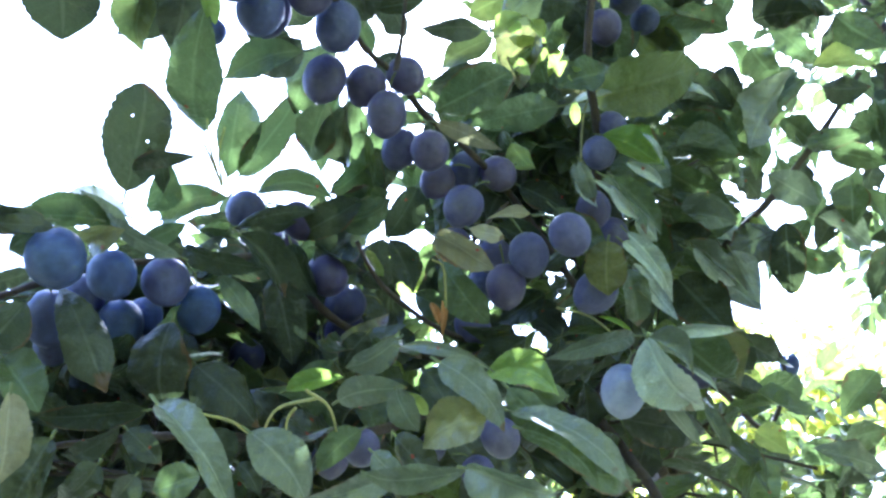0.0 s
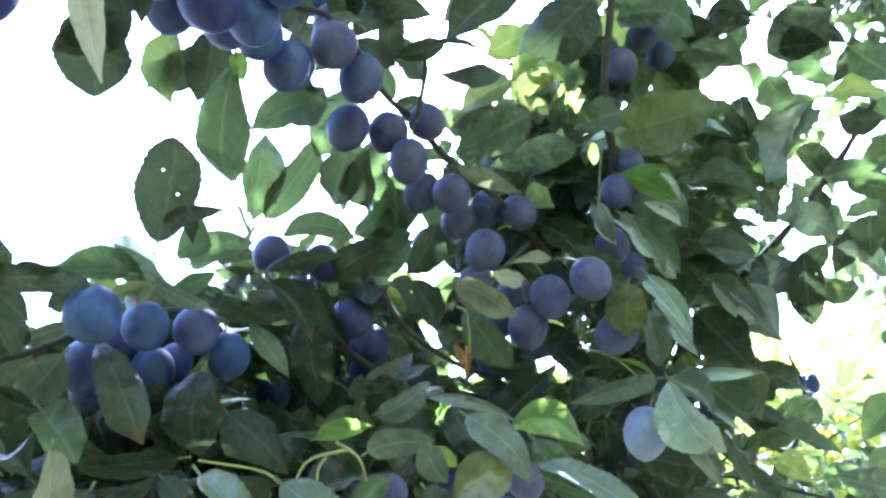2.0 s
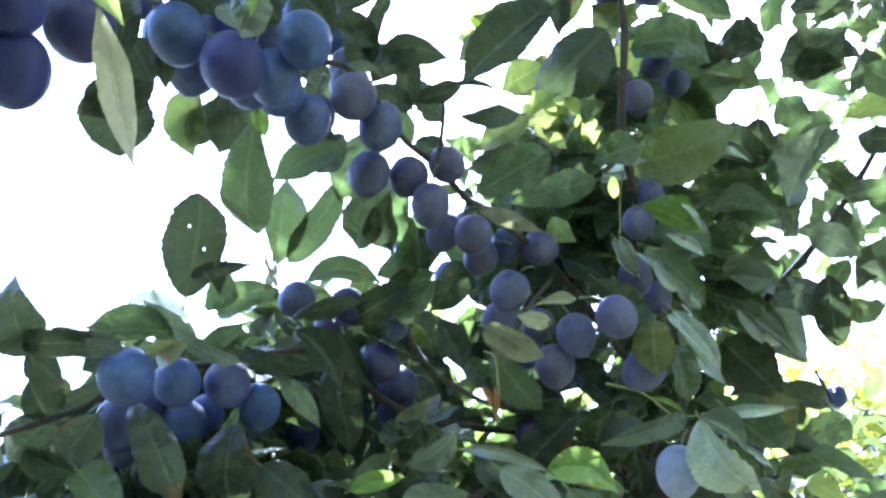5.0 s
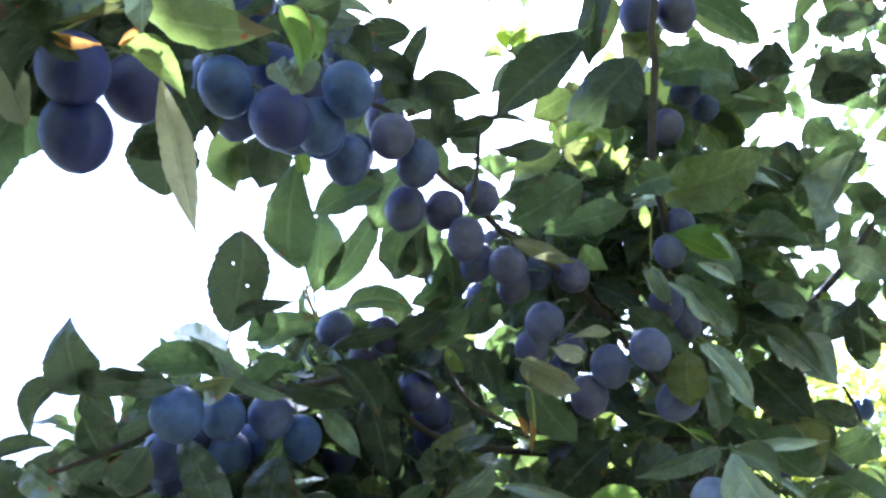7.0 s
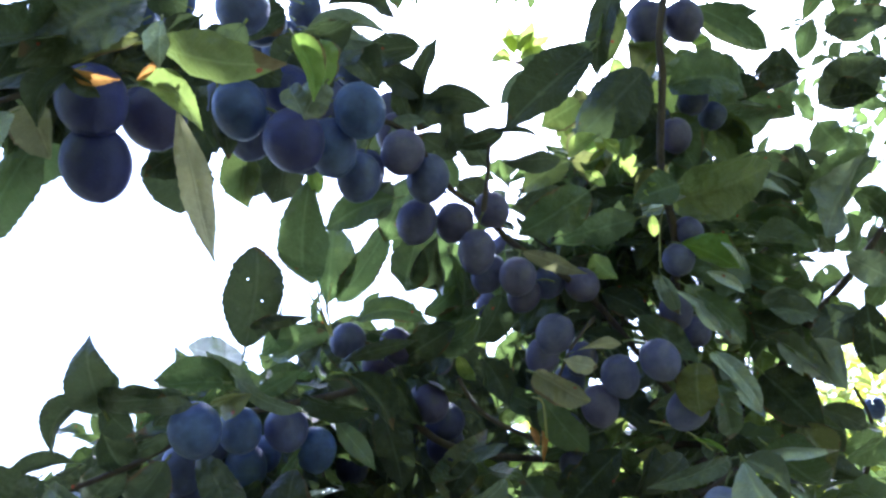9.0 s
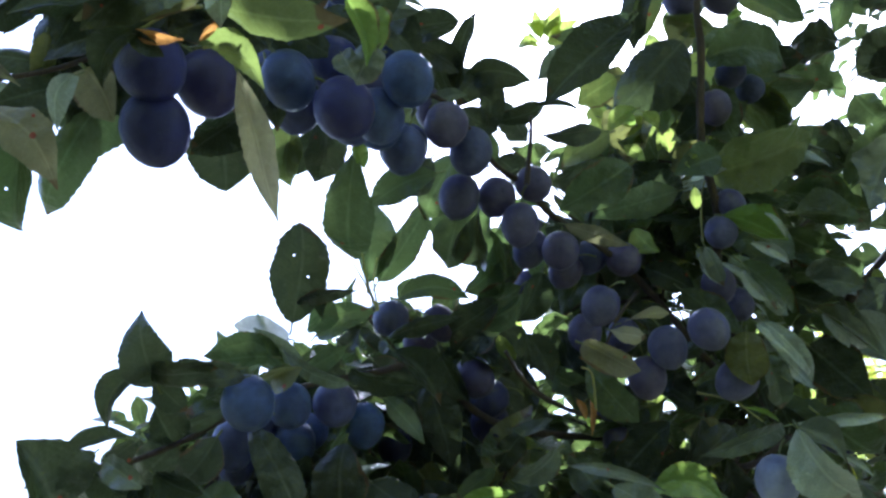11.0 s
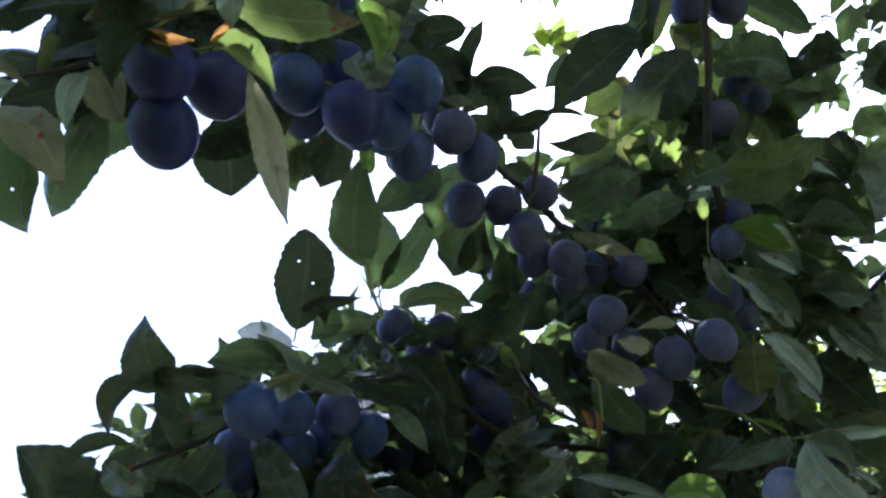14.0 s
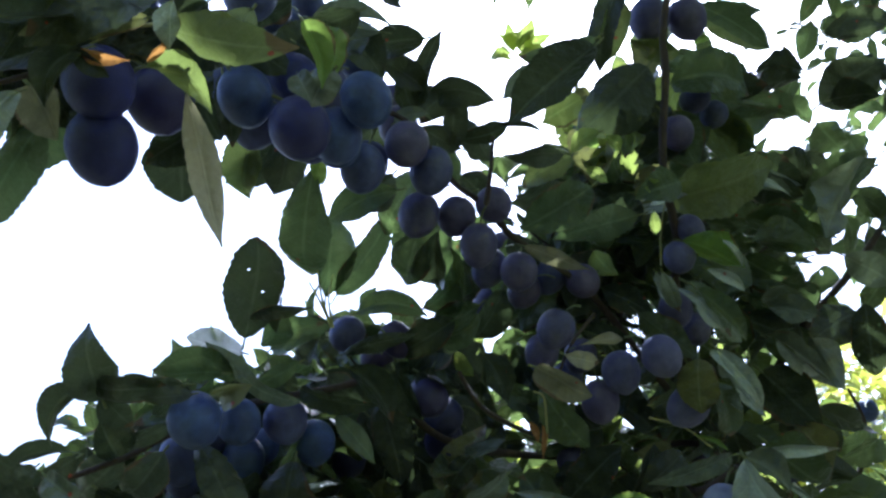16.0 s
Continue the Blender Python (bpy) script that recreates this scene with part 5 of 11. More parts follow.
grown(lower_left, (-0.134, 0.683, 1.724), (-0.153, 0.675, 1.744), (0.38, -0.92, -0.02), 0.0282, "d", -0.06, 0.39, 0.10, 0.50, 0.81, -0.22)
# dark leaves above the fruit, with shade put into their colour
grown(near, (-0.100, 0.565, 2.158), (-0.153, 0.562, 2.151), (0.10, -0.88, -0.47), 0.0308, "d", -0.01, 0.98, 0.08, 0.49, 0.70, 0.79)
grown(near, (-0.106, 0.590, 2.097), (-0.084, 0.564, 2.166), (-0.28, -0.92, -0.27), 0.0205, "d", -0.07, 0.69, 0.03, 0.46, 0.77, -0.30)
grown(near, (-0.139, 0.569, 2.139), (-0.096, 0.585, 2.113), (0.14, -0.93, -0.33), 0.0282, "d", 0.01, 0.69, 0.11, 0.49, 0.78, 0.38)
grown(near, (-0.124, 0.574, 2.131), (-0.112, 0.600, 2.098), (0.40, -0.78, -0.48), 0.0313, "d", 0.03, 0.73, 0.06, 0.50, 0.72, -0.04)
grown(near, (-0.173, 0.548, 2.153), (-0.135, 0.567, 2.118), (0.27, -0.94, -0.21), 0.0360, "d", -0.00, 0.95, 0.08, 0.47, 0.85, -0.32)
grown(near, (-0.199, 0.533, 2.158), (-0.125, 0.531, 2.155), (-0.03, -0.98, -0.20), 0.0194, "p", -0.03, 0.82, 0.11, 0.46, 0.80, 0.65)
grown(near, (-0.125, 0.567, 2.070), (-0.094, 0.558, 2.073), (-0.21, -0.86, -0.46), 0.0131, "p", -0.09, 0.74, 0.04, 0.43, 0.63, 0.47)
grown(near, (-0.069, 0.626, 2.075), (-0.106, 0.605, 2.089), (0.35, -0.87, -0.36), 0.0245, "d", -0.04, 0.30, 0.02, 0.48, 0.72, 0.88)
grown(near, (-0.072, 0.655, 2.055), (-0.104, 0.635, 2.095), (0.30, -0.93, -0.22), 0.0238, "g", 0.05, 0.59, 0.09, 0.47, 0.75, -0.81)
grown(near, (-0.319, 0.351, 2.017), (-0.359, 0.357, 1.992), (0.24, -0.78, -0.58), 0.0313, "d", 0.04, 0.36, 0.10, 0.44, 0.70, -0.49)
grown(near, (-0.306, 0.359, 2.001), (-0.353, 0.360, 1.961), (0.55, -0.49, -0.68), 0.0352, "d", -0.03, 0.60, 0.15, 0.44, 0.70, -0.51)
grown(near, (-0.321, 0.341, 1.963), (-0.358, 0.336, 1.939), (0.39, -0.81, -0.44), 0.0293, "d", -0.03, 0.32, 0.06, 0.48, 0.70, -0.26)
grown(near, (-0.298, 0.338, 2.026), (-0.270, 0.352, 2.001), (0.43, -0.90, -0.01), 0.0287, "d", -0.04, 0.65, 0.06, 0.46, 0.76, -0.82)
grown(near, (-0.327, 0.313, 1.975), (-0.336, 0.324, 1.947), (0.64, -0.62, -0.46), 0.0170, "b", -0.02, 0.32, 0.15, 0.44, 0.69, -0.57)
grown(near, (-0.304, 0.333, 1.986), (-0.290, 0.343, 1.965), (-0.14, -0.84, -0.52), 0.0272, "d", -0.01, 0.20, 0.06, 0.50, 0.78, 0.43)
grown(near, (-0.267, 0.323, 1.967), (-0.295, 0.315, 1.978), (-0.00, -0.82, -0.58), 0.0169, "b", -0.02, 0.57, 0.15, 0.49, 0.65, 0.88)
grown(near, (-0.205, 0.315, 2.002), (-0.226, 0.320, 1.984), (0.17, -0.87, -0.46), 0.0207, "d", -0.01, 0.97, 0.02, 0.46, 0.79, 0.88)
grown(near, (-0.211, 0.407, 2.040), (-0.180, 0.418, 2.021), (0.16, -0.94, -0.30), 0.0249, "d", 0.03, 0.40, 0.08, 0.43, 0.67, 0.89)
# leaves between the fruit
grown(left, (-0.203, 0.614, 1.842), (-0.140, 0.610, 1.825), (-0.20, -0.81, -0.55), 0.0204, "d", 0.01, 0.74, 0.09, 0.45, 0.65, -0.85)
grown(left, (-0.169, 0.647, 1.868), (-0.130, 0.666, 1.821), (0.40, -0.91, -0.03), 0.0281, "d", -0.07, 0.97, 0.09, 0.46, 0.83, 0.73)
grown(left, (-0.132, 0.677, 1.874), (-0.108, 0.695, 1.830), (-0.05, -0.92, -0.40), 0.0251, "d", 0.03, 0.59, 0.03, 0.43, 0.82, 0.14)
grown(left, (-0.111, 0.687, 1.874), (-0.071, 0.694, 1.857), (-0.17, -0.71, -0.68), 0.0224, "d", -0.01, 0.74, 0.09, 0.42, 0.66, -0.48)
grown(left, (-0.163, 0.743, 1.844), (-0.125, 0.758, 1.806), (0.29, -0.95, -0.09), 0.0321, "d", -0.02, 0.25, 0.09, 0.43, 0.72, 0.71)
grown(left, (-0.192, 0.714, 1.916), (-0.137, 0.708, 1.904), (-0.22, -0.75, -0.62), 0.0221, "d", 0.03, 0.56, 0.04, 0.45, 0.65, -0.06)
grown(left, (-0.251, 0.650, 1.859), (-0.213, 0.657, 1.843), (0.25, -0.95, 0.20), 0.0212, "d", -0.02, 0.94, 0.14, 0.49, 0.79, -0.77)
grown(near, (-0.111, 0.666, 2.073), (-0.152, 0.696, 2.017), (-0.26, -0.92, -0.30), 0.0438, "g", -0.01, 0.45, 0.09, 0.48, 0.71, 0.51)
grown(near, (-0.133, 0.629, 2.051), (-0.172, 0.638, 2.020), (0.30, -0.74, -0.60), 0.0312, "d", -0.01, 0.68, 0.08, 0.49, 0.67, -0.58)
grown(near, (-0.048, 0.748, 2.049), (-0.092, 0.765, 1.999), (0.24, -0.84, -0.49), 0.0375, "g", -0.04, 0.82, 0.15, 0.45, 0.74, 0.70)
grown(near, (-0.072, 0.706, 2.089), (-0.041, 0.724, 2.057), (0.22, -0.93, -0.28), 0.0308, "d", -0.04, 0.38, 0.04, 0.42, 0.84, 0.81)
grown(near, (-0.019, 0.735, 2.035), (0.009, 0.752, 2.002), (-0.16, -0.81, -0.56), 0.0301, "d", -0.02, 0.87, 0.06, 0.45, 0.67, 0.71)
grown(near, (-0.278, 0.338, 2.006), (-0.255, 0.352, 1.978), (0.45, -0.89, -0.08), 0.0271, "d", -0.02, 0.27, 0.09, 0.50, 0.64, -0.63)
grown(near, (-0.263, 0.348, 1.987), (-0.242, 0.346, 1.996), (0.32, -0.50, -0.81), 0.0165, "b", -0.00, 0.74, 0.09, 0.50, 0.72, 0.53)
grown(near, (-0.191, 0.459, 2.078), (-0.157, 0.471, 2.057), (0.24, -0.96, -0.18), 0.0339, "d", 0.02, 0.35, 0.08, 0.43, 0.62, 0.34)
grown(near, (-0.180, 0.616, 2.071), (-0.138, 0.630, 2.046), (-0.17, -0.70, -0.70), 0.0289, "d", 0.03, 0.88, 0.14, 0.46, 0.84, 0.34)
grown(cluster, (0.053, 0.769, 1.938), (0.099, 0.779, 1.913), (0.16, -0.98, -0.10), 0.0304, "d", -0.03, 0.99, 0.05, 0.47, 0.77, -0.38)
grown(cluster, (0.076, 0.772, 1.984), (0.129, 0.782, 1.959), (0.11, -0.98, -0.16), 0.0307, "d", 0.02, 0.31, 0.14, 0.44, 0.76, 0.43)
# more leaves on the upright bough and behind
grown(upright, (0.096, 0.635, 2.274), (0.070, 0.668, 2.193), (-0.41, -0.88, -0.23), 0.0332, "d", -0.01, 0.23, 0.06, 0.45, 0.60, 0.50)
grown(upright, (0.193, 0.707, 2.299), (0.275, 0.732, 2.252), (-0.03, -0.86, -0.51), 0.0301, "g", -0.03, 0.29, 0.10, 0.47, 0.84, 0.22)
grown(upright, (0.215, 0.706, 2.305), (0.269, 0.716, 2.289), (-0.21, -0.34, -0.92), 0.0173, "g", -0.00, 0.54, 0.09, 0.45, 0.79, 0.14)
grown(upright, (0.156, 0.714, 2.200), (0.245, 0.722, 2.194), (0.07, -0.98, -0.18), 0.0586, "g", -0.11, 0.83, 0.11, 0.44, 0.55, 0.38)
grown(right, (0.364, 0.867, 2.331), (0.380, 0.847, 2.380), (-0.08, -0.93, -0.35), 0.0300, "g", 0.03, 0.48, 0.04, 0.49, 0.79, 0.47)
grown(right, (0.416, 0.897, 2.397), (0.507, 0.896, 2.412), (0.11, -0.72, -0.68), 0.0392, "d", -0.12, 0.26, 0.15, 0.46, 0.64, 0.45)
grown(right, (0.290, 0.826, 2.288), (0.353, 0.827, 2.296), (0.03, -0.98, -0.21), 0.0330, "d", 0.03, 0.67, 0.16, 0.44, 0.79, -0.12)
grown(right, (0.408, 0.893, 2.277), (0.446, 0.867, 2.342), (-0.01, -0.93, -0.36), 0.0533, "g", -0.03, 0.64, 0.11, 0.49, 0.76, -0.00)
grown(right, (0.339, 0.829, 2.288), (0.317, 0.845, 2.249), (0.14, -0.89, -0.43), 0.0301, "g", -0.01, 0.41, 0.12, 0.45, 0.63, -0.59)
grown(right, (0.385, 0.900, 2.257), (0.421, 0.917, 2.223), (-0.44, -0.52, -0.73), 0.0471, "g", -0.01, 0.58, 0.08, 0.44, 0.81, -0.04)
grown(right, (0.337, 0.865, 2.204), (0.350, 0.888, 2.152), (-0.49, -0.74, -0.45), 0.0430, "d", 0.03, 0.95, 0.12, 0.48, 0.63, 0.31)
grown(right, (0.416, 0.831, 2.167), (0.351, 0.864, 2.080), (-0.55, -0.83, 0.10), 0.0331, "g", 0.06, 0.73, 0.11, 0.50, 0.70, -0.20)
grown(right, (0.428, 0.937, 2.175), (0.477, 0.955, 2.142), (-0.04, -0.86, -0.51), 0.0374, "g", -0.05, 0.74, 0.09, 0.43, 0.83, 0.76)
grown(upright, (0.079, 1.062, 2.344), (0.131, 1.072, 2.327), (-0.15, -0.58, -0.80), 0.0379, "y", -0.02, 0.39, 0.07, 0.50, 0.66, 0.73)
grown(upright, (0.122, 1.072, 2.327), (0.078, 1.077, 2.308), (-0.02, -0.98, -0.22), 0.0323, "y", 0.04, 0.92, 0.10, 0.44, 0.76, 0.82)
grown(upright, (0.157, 1.068, 2.341), (0.130, 1.082, 2.304), (0.09, -0.91, -0.41), 0.0317, "y", -0.01, 0.36, 0.14, 0.47, 0.80, -0.01)
grown(upright, (0.174, 1.044, 2.273), (0.198, 1.057, 2.246), (-0.24, -0.77, -0.59), 0.0289, "y", 0.01, 0.74, 0.06, 0.47, 0.74, 0.52)
grown(upright, (0.126, 0.780, 2.245), (0.107, 0.766, 2.276), (-0.47, -0.64, -0.60), 0.0287, "y", 0.01, 0.86, 0.03, 0.43, 0.82, 0.60)
grown(upright, (0.134, 0.757, 2.301), (0.147, 0.776, 2.258), (0.10, -0.92, -0.38), 0.0283, "y", -0.04, 0.57, 0.02, 0.44, 0.70, -0.83)
grown(left, (-0.056, 1.078, 2.032), (-0.096, 1.091, 1.995), (0.25, -0.79, -0.56), 0.0400, "y", -0.00, 0.42, 0.07, 0.49, 0.73, -0.52)
grown(left, (-0.016, 1.083, 2.025), (-0.040, 1.097, 1.988), (0.35, -0.77, -0.53), 0.0363, "y", -0.06, 0.36, 0.12, 0.45, 0.73, 0.33)
grown(left, (-0.070, 0.995, 1.968), (-0.040, 1.003, 1.955), (-0.11, -0.75, -0.66), 0.0248, "y", -0.00, 0.21, 0.02, 0.48, 0.83, -0.62)
grown(left, (-0.099, 1.148, 1.862), (-0.051, 1.157, 1.847), (-0.02, -0.82, -0.58), 0.0449, "y", -0.04, 0.47, 0.03, 0.45, 0.85, -0.25)
grown(left, (-0.035, 1.161, 1.840), (-0.083, 1.152, 1.854), (0.19, -0.98, 0.02), 0.0329, "y", -0.01, 0.33, 0.05, 0.45, 0.66, 0.32)
grown(left, (-0.101, 0.731, 1.919), (-0.050, 0.725, 1.940), (0.20, -0.70, -0.68), 0.0357, "g", 0.03, 0.98, 0.15, 0.50, 0.65, -0.67)
# darkened leaves left of the chain; their colour stands in for shade
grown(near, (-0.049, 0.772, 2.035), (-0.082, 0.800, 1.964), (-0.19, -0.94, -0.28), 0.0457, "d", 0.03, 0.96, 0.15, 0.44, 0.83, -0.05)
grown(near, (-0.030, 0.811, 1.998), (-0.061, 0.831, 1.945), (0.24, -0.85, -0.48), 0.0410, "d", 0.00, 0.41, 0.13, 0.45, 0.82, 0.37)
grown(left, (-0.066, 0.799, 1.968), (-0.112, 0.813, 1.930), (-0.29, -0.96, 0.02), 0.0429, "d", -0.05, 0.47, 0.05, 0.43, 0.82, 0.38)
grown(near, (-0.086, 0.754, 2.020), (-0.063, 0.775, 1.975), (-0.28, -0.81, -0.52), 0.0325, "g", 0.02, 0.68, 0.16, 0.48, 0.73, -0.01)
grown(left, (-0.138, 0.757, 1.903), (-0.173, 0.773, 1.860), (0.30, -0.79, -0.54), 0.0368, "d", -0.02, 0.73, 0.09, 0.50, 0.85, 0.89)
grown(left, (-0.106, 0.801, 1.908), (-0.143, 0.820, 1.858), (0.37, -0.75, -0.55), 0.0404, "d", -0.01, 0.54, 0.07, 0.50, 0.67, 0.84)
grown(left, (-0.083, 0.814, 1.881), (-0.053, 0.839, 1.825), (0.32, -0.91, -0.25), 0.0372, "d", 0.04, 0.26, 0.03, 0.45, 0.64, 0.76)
# yellow-green leaves in a gap, sunlight put into their colour
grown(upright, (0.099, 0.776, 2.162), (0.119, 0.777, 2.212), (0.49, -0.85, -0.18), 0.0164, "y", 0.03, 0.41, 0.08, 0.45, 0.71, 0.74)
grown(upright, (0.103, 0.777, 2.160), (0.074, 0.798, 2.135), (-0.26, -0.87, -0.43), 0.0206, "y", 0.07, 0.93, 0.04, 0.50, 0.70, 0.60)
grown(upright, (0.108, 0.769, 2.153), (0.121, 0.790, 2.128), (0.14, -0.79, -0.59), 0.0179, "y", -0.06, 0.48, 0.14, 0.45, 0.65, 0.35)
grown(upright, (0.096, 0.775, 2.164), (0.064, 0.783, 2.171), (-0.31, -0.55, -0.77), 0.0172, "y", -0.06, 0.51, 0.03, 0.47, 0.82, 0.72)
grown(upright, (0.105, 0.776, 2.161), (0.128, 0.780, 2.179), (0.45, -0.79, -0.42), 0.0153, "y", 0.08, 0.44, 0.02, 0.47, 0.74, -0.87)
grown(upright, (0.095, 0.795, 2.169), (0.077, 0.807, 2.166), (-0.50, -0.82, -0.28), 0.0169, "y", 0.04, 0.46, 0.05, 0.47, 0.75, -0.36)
# small things in the gaps of the upper boughs
grown(near, (-0.224, 0.376, 2.006), (-0.237, 0.394, 1.963), (0.16, -0.90, -0.40), 0.0221, "d", 0.02, 0.48, 0.11, 0.49, 0.65, 0.69)
grown(near, (-0.228, 0.414, 2.019), (-0.222, 0.435, 1.973), (0.02, -0.92, -0.40), 0.0190, "d", -0.02, 0.94, 0.04, 0.47, 0.68, -0.02)
grown(upright, (0.069, 0.667, 2.114), (0.040, 0.672, 2.095), (-0.14, -0.99, -0.06), 0.0183, "y", 0.08, 0.53, 0.09, 0.49, 0.66, 0.52)
grown(upright, (0.076, 0.669, 2.111), (0.090, 0.677, 2.097), (-0.01, -0.88, -0.48), 0.0137, "y", -0.05, 0.95, 0.14, 0.50, 0.76, 0.86)
grown(upright, (0.114, 0.681, 2.066), (0.125, 0.688, 2.052), (0.01, -0.89, -0.45), 0.0147, "y", -0.02, 0.76, 0.04, 0.43, 0.85, 0.76)
grown(upright, (0.121, 0.694, 2.037), (0.124, 0.703, 2.016), (-0.05, -0.91, -0.41), 0.0102, "y", 0.05, 0.99, 0.13, 0.48, 0.72, 0.24)
grown(upright, (0.069, 0.682, 2.105), (0.052, 0.674, 2.119), (0.13, -0.93, -0.35), 0.0132, "l", -0.11, 0.32, 0.15, 0.48, 0.84, -0.63)
grown(upright, (0.060, 0.716, 2.100), (0.083, 0.724, 2.086), (0.07, -0.90, -0.43), 0.0144, "y", -0.05, 0.89, 0.05, 0.49, 0.82, 0.33)
grown(cluster, (-0.082, 0.846, 1.938), (-0.064, 0.859, 1.912), (-0.16, -0.84, -0.52), 0.0173, "y", -0.00, 0.52, 0.09, 0.45, 0.73, 0.83)
grown(cluster, (-0.047, 0.905, 1.936), (-0.026, 0.902, 1.948), (-0.07, -0.99, -0.13), 0.0149, "y", 0.10, 0.42, 0.15, 0.47, 0.76, -0.09)
grown(cluster, (-0.065, 0.896, 1.824), (-0.037, 0.902, 1.816), (0.09, -0.91, -0.40), 0.0157, "y", -0.09, 0.64, 0.10, 0.49, 0.73, -0.30)
grown(cluster, (-0.087, 0.894, 1.824), (-0.072, 0.900, 1.815), (0.03, -0.88, -0.48), 0.0133, "l", -0.11, 0.84, 0.10, 0.44, 0.83, -0.02)
grown(rosette, (0.242, 0.853, 1.873), (0.231, 0.863, 1.848), (0.13, -0.91, -0.40), 0.0232, "y", -0.04, 0.64, 0.10, 0.44, 0.74, 0.84)
grown(rosette, (0.339, 0.951, 1.923), (0.325, 0.960, 1.899), (-0.49, -0.87, -0.03), 0.0207, "y", 0.04, 0.69, 0.07, 0.47, 0.71, 0.51)
grown(right, (0.272, 0.897, 2.164), (0.222, 0.902, 2.138), (-0.12, -0.99, 0.01), 0.0449, "g", 0.05, 0.90, 0.02, 0.45, 0.65, 0.86)
grown(right, (0.299, 0.912, 2.134), (0.242, 0.915, 2.112), (-0.05, -1.00, -0.03), 0.0367, "g", -0.03, 0.91, 0.14, 0.44, 0.69, -0.00)
grown(right, (0.405, 0.964, 2.167), (0.345, 0.966, 2.147), (0.16, -0.81, -0.56), 0.0343, "g", 0.02, 0.74, 0.13, 0.48, 0.74, -0.13)
grown(right, (0.298, 0.900, 2.035), (0.357, 0.919, 2.004), (0.18, -0.95, -0.25), 0.0360, "g", -0.02, 0.81, 0.07, 0.49, 0.72, 0.35)
grown(right, (0.303, 0.918, 1.991), (0.359, 0.945, 1.942), (0.18, -0.94, -0.30), 0.0290, "g", 0.02, 0.47, 0.04, 0.45, 0.84, -0.83)
grown(right, (0.240, 0.880, 2.066), (0.285, 0.893, 2.047), (-0.18, -0.55, -0.82), 0.0331, "g", 0.05, 0.27, 0.02, 0.47, 0.64, -0.82)
# leaves behind the near fruit
grown(near, (-0.251, 0.563, 2.062), (-0.264, 0.595, 2.010), (-0.03, -0.85, -0.52), 0.0339, "e", 0.01, 0.61, 0.07, 0.45, 0.70, 0.81)
grown(near, (-0.220, 0.565, 2.062), (-0.232, 0.596, 2.012), (0.41, -0.72, -0.56), 0.0382, "d", -0.01, 0.84, 0.07, 0.42, 0.60, 0.12)
grown(near, (-0.225, 0.588, 2.067), (-0.286, 0.602, 2.032), (0.29, -0.58, -0.76), 0.0346, "d", -0.02, 0.80, 0.13, 0.44, 0.71, 0.42)
# yellow and light green leaves seen through the crown, coloured as if sunlit
grown(upright, (0.202, 0.773, 2.309), (0.223, 0.774, 2.312), (0.13, -0.70, -0.70), 0.0102, "y", 0.11, 0.34, 0.06, 0.43, 0.82, -0.28)
grown(upright, (0.205, 0.778, 2.298), (0.226, 0.776, 2.307), (-0.03, -0.99, -0.11), 0.0102, "l", 0.06, 0.39, 0.11, 0.47, 0.75, 0.52)
grown(upright, (0.169, 0.776, 2.294), (0.177, 0.786, 2.271), (-0.05, -0.90, -0.44), 0.0110, "y", 0.11, 0.96, 0.13, 0.43, 0.79, 0.62)
grown(upright, (0.115, 0.792, 2.192), (0.119, 0.782, 2.217), (0.23, -0.88, -0.41), 0.0110, "y", -0.07, 0.46, 0.15, 0.46, 0.63, 0.25)
grown(upright, (0.111, 0.793, 2.188), (0.093, 0.797, 2.179), (-0.08, -0.97, -0.22), 0.0123, "y", -0.01, 0.70, 0.11, 0.46, 0.83, 0.70)
grown(upright, (0.110, 0.800, 2.173), (0.087, 0.808, 2.151), (0.32, -0.72, -0.62), 0.0141, "y", 0.04, 0.36, 0.09, 0.44, 0.67, 0.81)
grown(upright, (0.119, 0.802, 2.168), (0.112, 0.812, 2.144), (0.13, -0.90, -0.41), 0.0113, "y", -0.04, 0.35, 0.08, 0.45, 0.65, -0.61)
grown(upright, (0.266, 0.854, 2.127), (0.286, 0.850, 2.137), (0.18, -0.74, -0.65), 0.0109, "y", -0.03, 0.53, 0.05, 0.47, 0.83, 0.06)
grown(right, (0.309, 0.861, 2.114), (0.340, 0.863, 2.109), (0.04, -0.97, -0.25), 0.0098, "y", -0.05, 0.77, 0.13, 0.43, 0.76, 0.35)
grown(right, (0.362, 0.901, 2.017), (0.377, 0.908, 2.001), (0.09, -0.94, -0.32), 0.0159, "y", 0.11, 0.71, 0.08, 0.45, 0.84, 0.82)
grown(right, (0.322, 0.912, 2.140), (0.352, 0.914, 2.143), (0.09, -0.97, -0.22), 0.0079, "y", -0.01, 0.68, 0.02, 0.44, 0.78, -0.35)
grown(low, (-0.067, 1.092, 2.005), (-0.088, 1.100, 1.980), (-0.28, -0.96, -0.08), 0.0171, "y", -0.11, 0.92, 0.15, 0.48, 0.69, 0.40)
grown(low, (-0.049, 1.147, 1.880), (-0.068, 1.151, 1.865), (0.06, -0.93, -0.35), 0.0148, "y", 0.15, 0.98, 0.15, 0.44, 0.63, -0.56)
grown(low, (0.181, 1.191, 1.835), (0.200, 1.199, 1.820), (0.38, -0.92, -0.03), 0.0161, "y", 0.08, 0.22, 0.03, 0.48, 0.70, -0.44)
grown(low, (-0.006, 1.125, 1.942), (-0.027, 1.129, 1.928), (-0.14, -0.99, -0.07), 0.0147, "y", -0.02, 0.61, 0.03, 0.46, 0.62, -0.36)
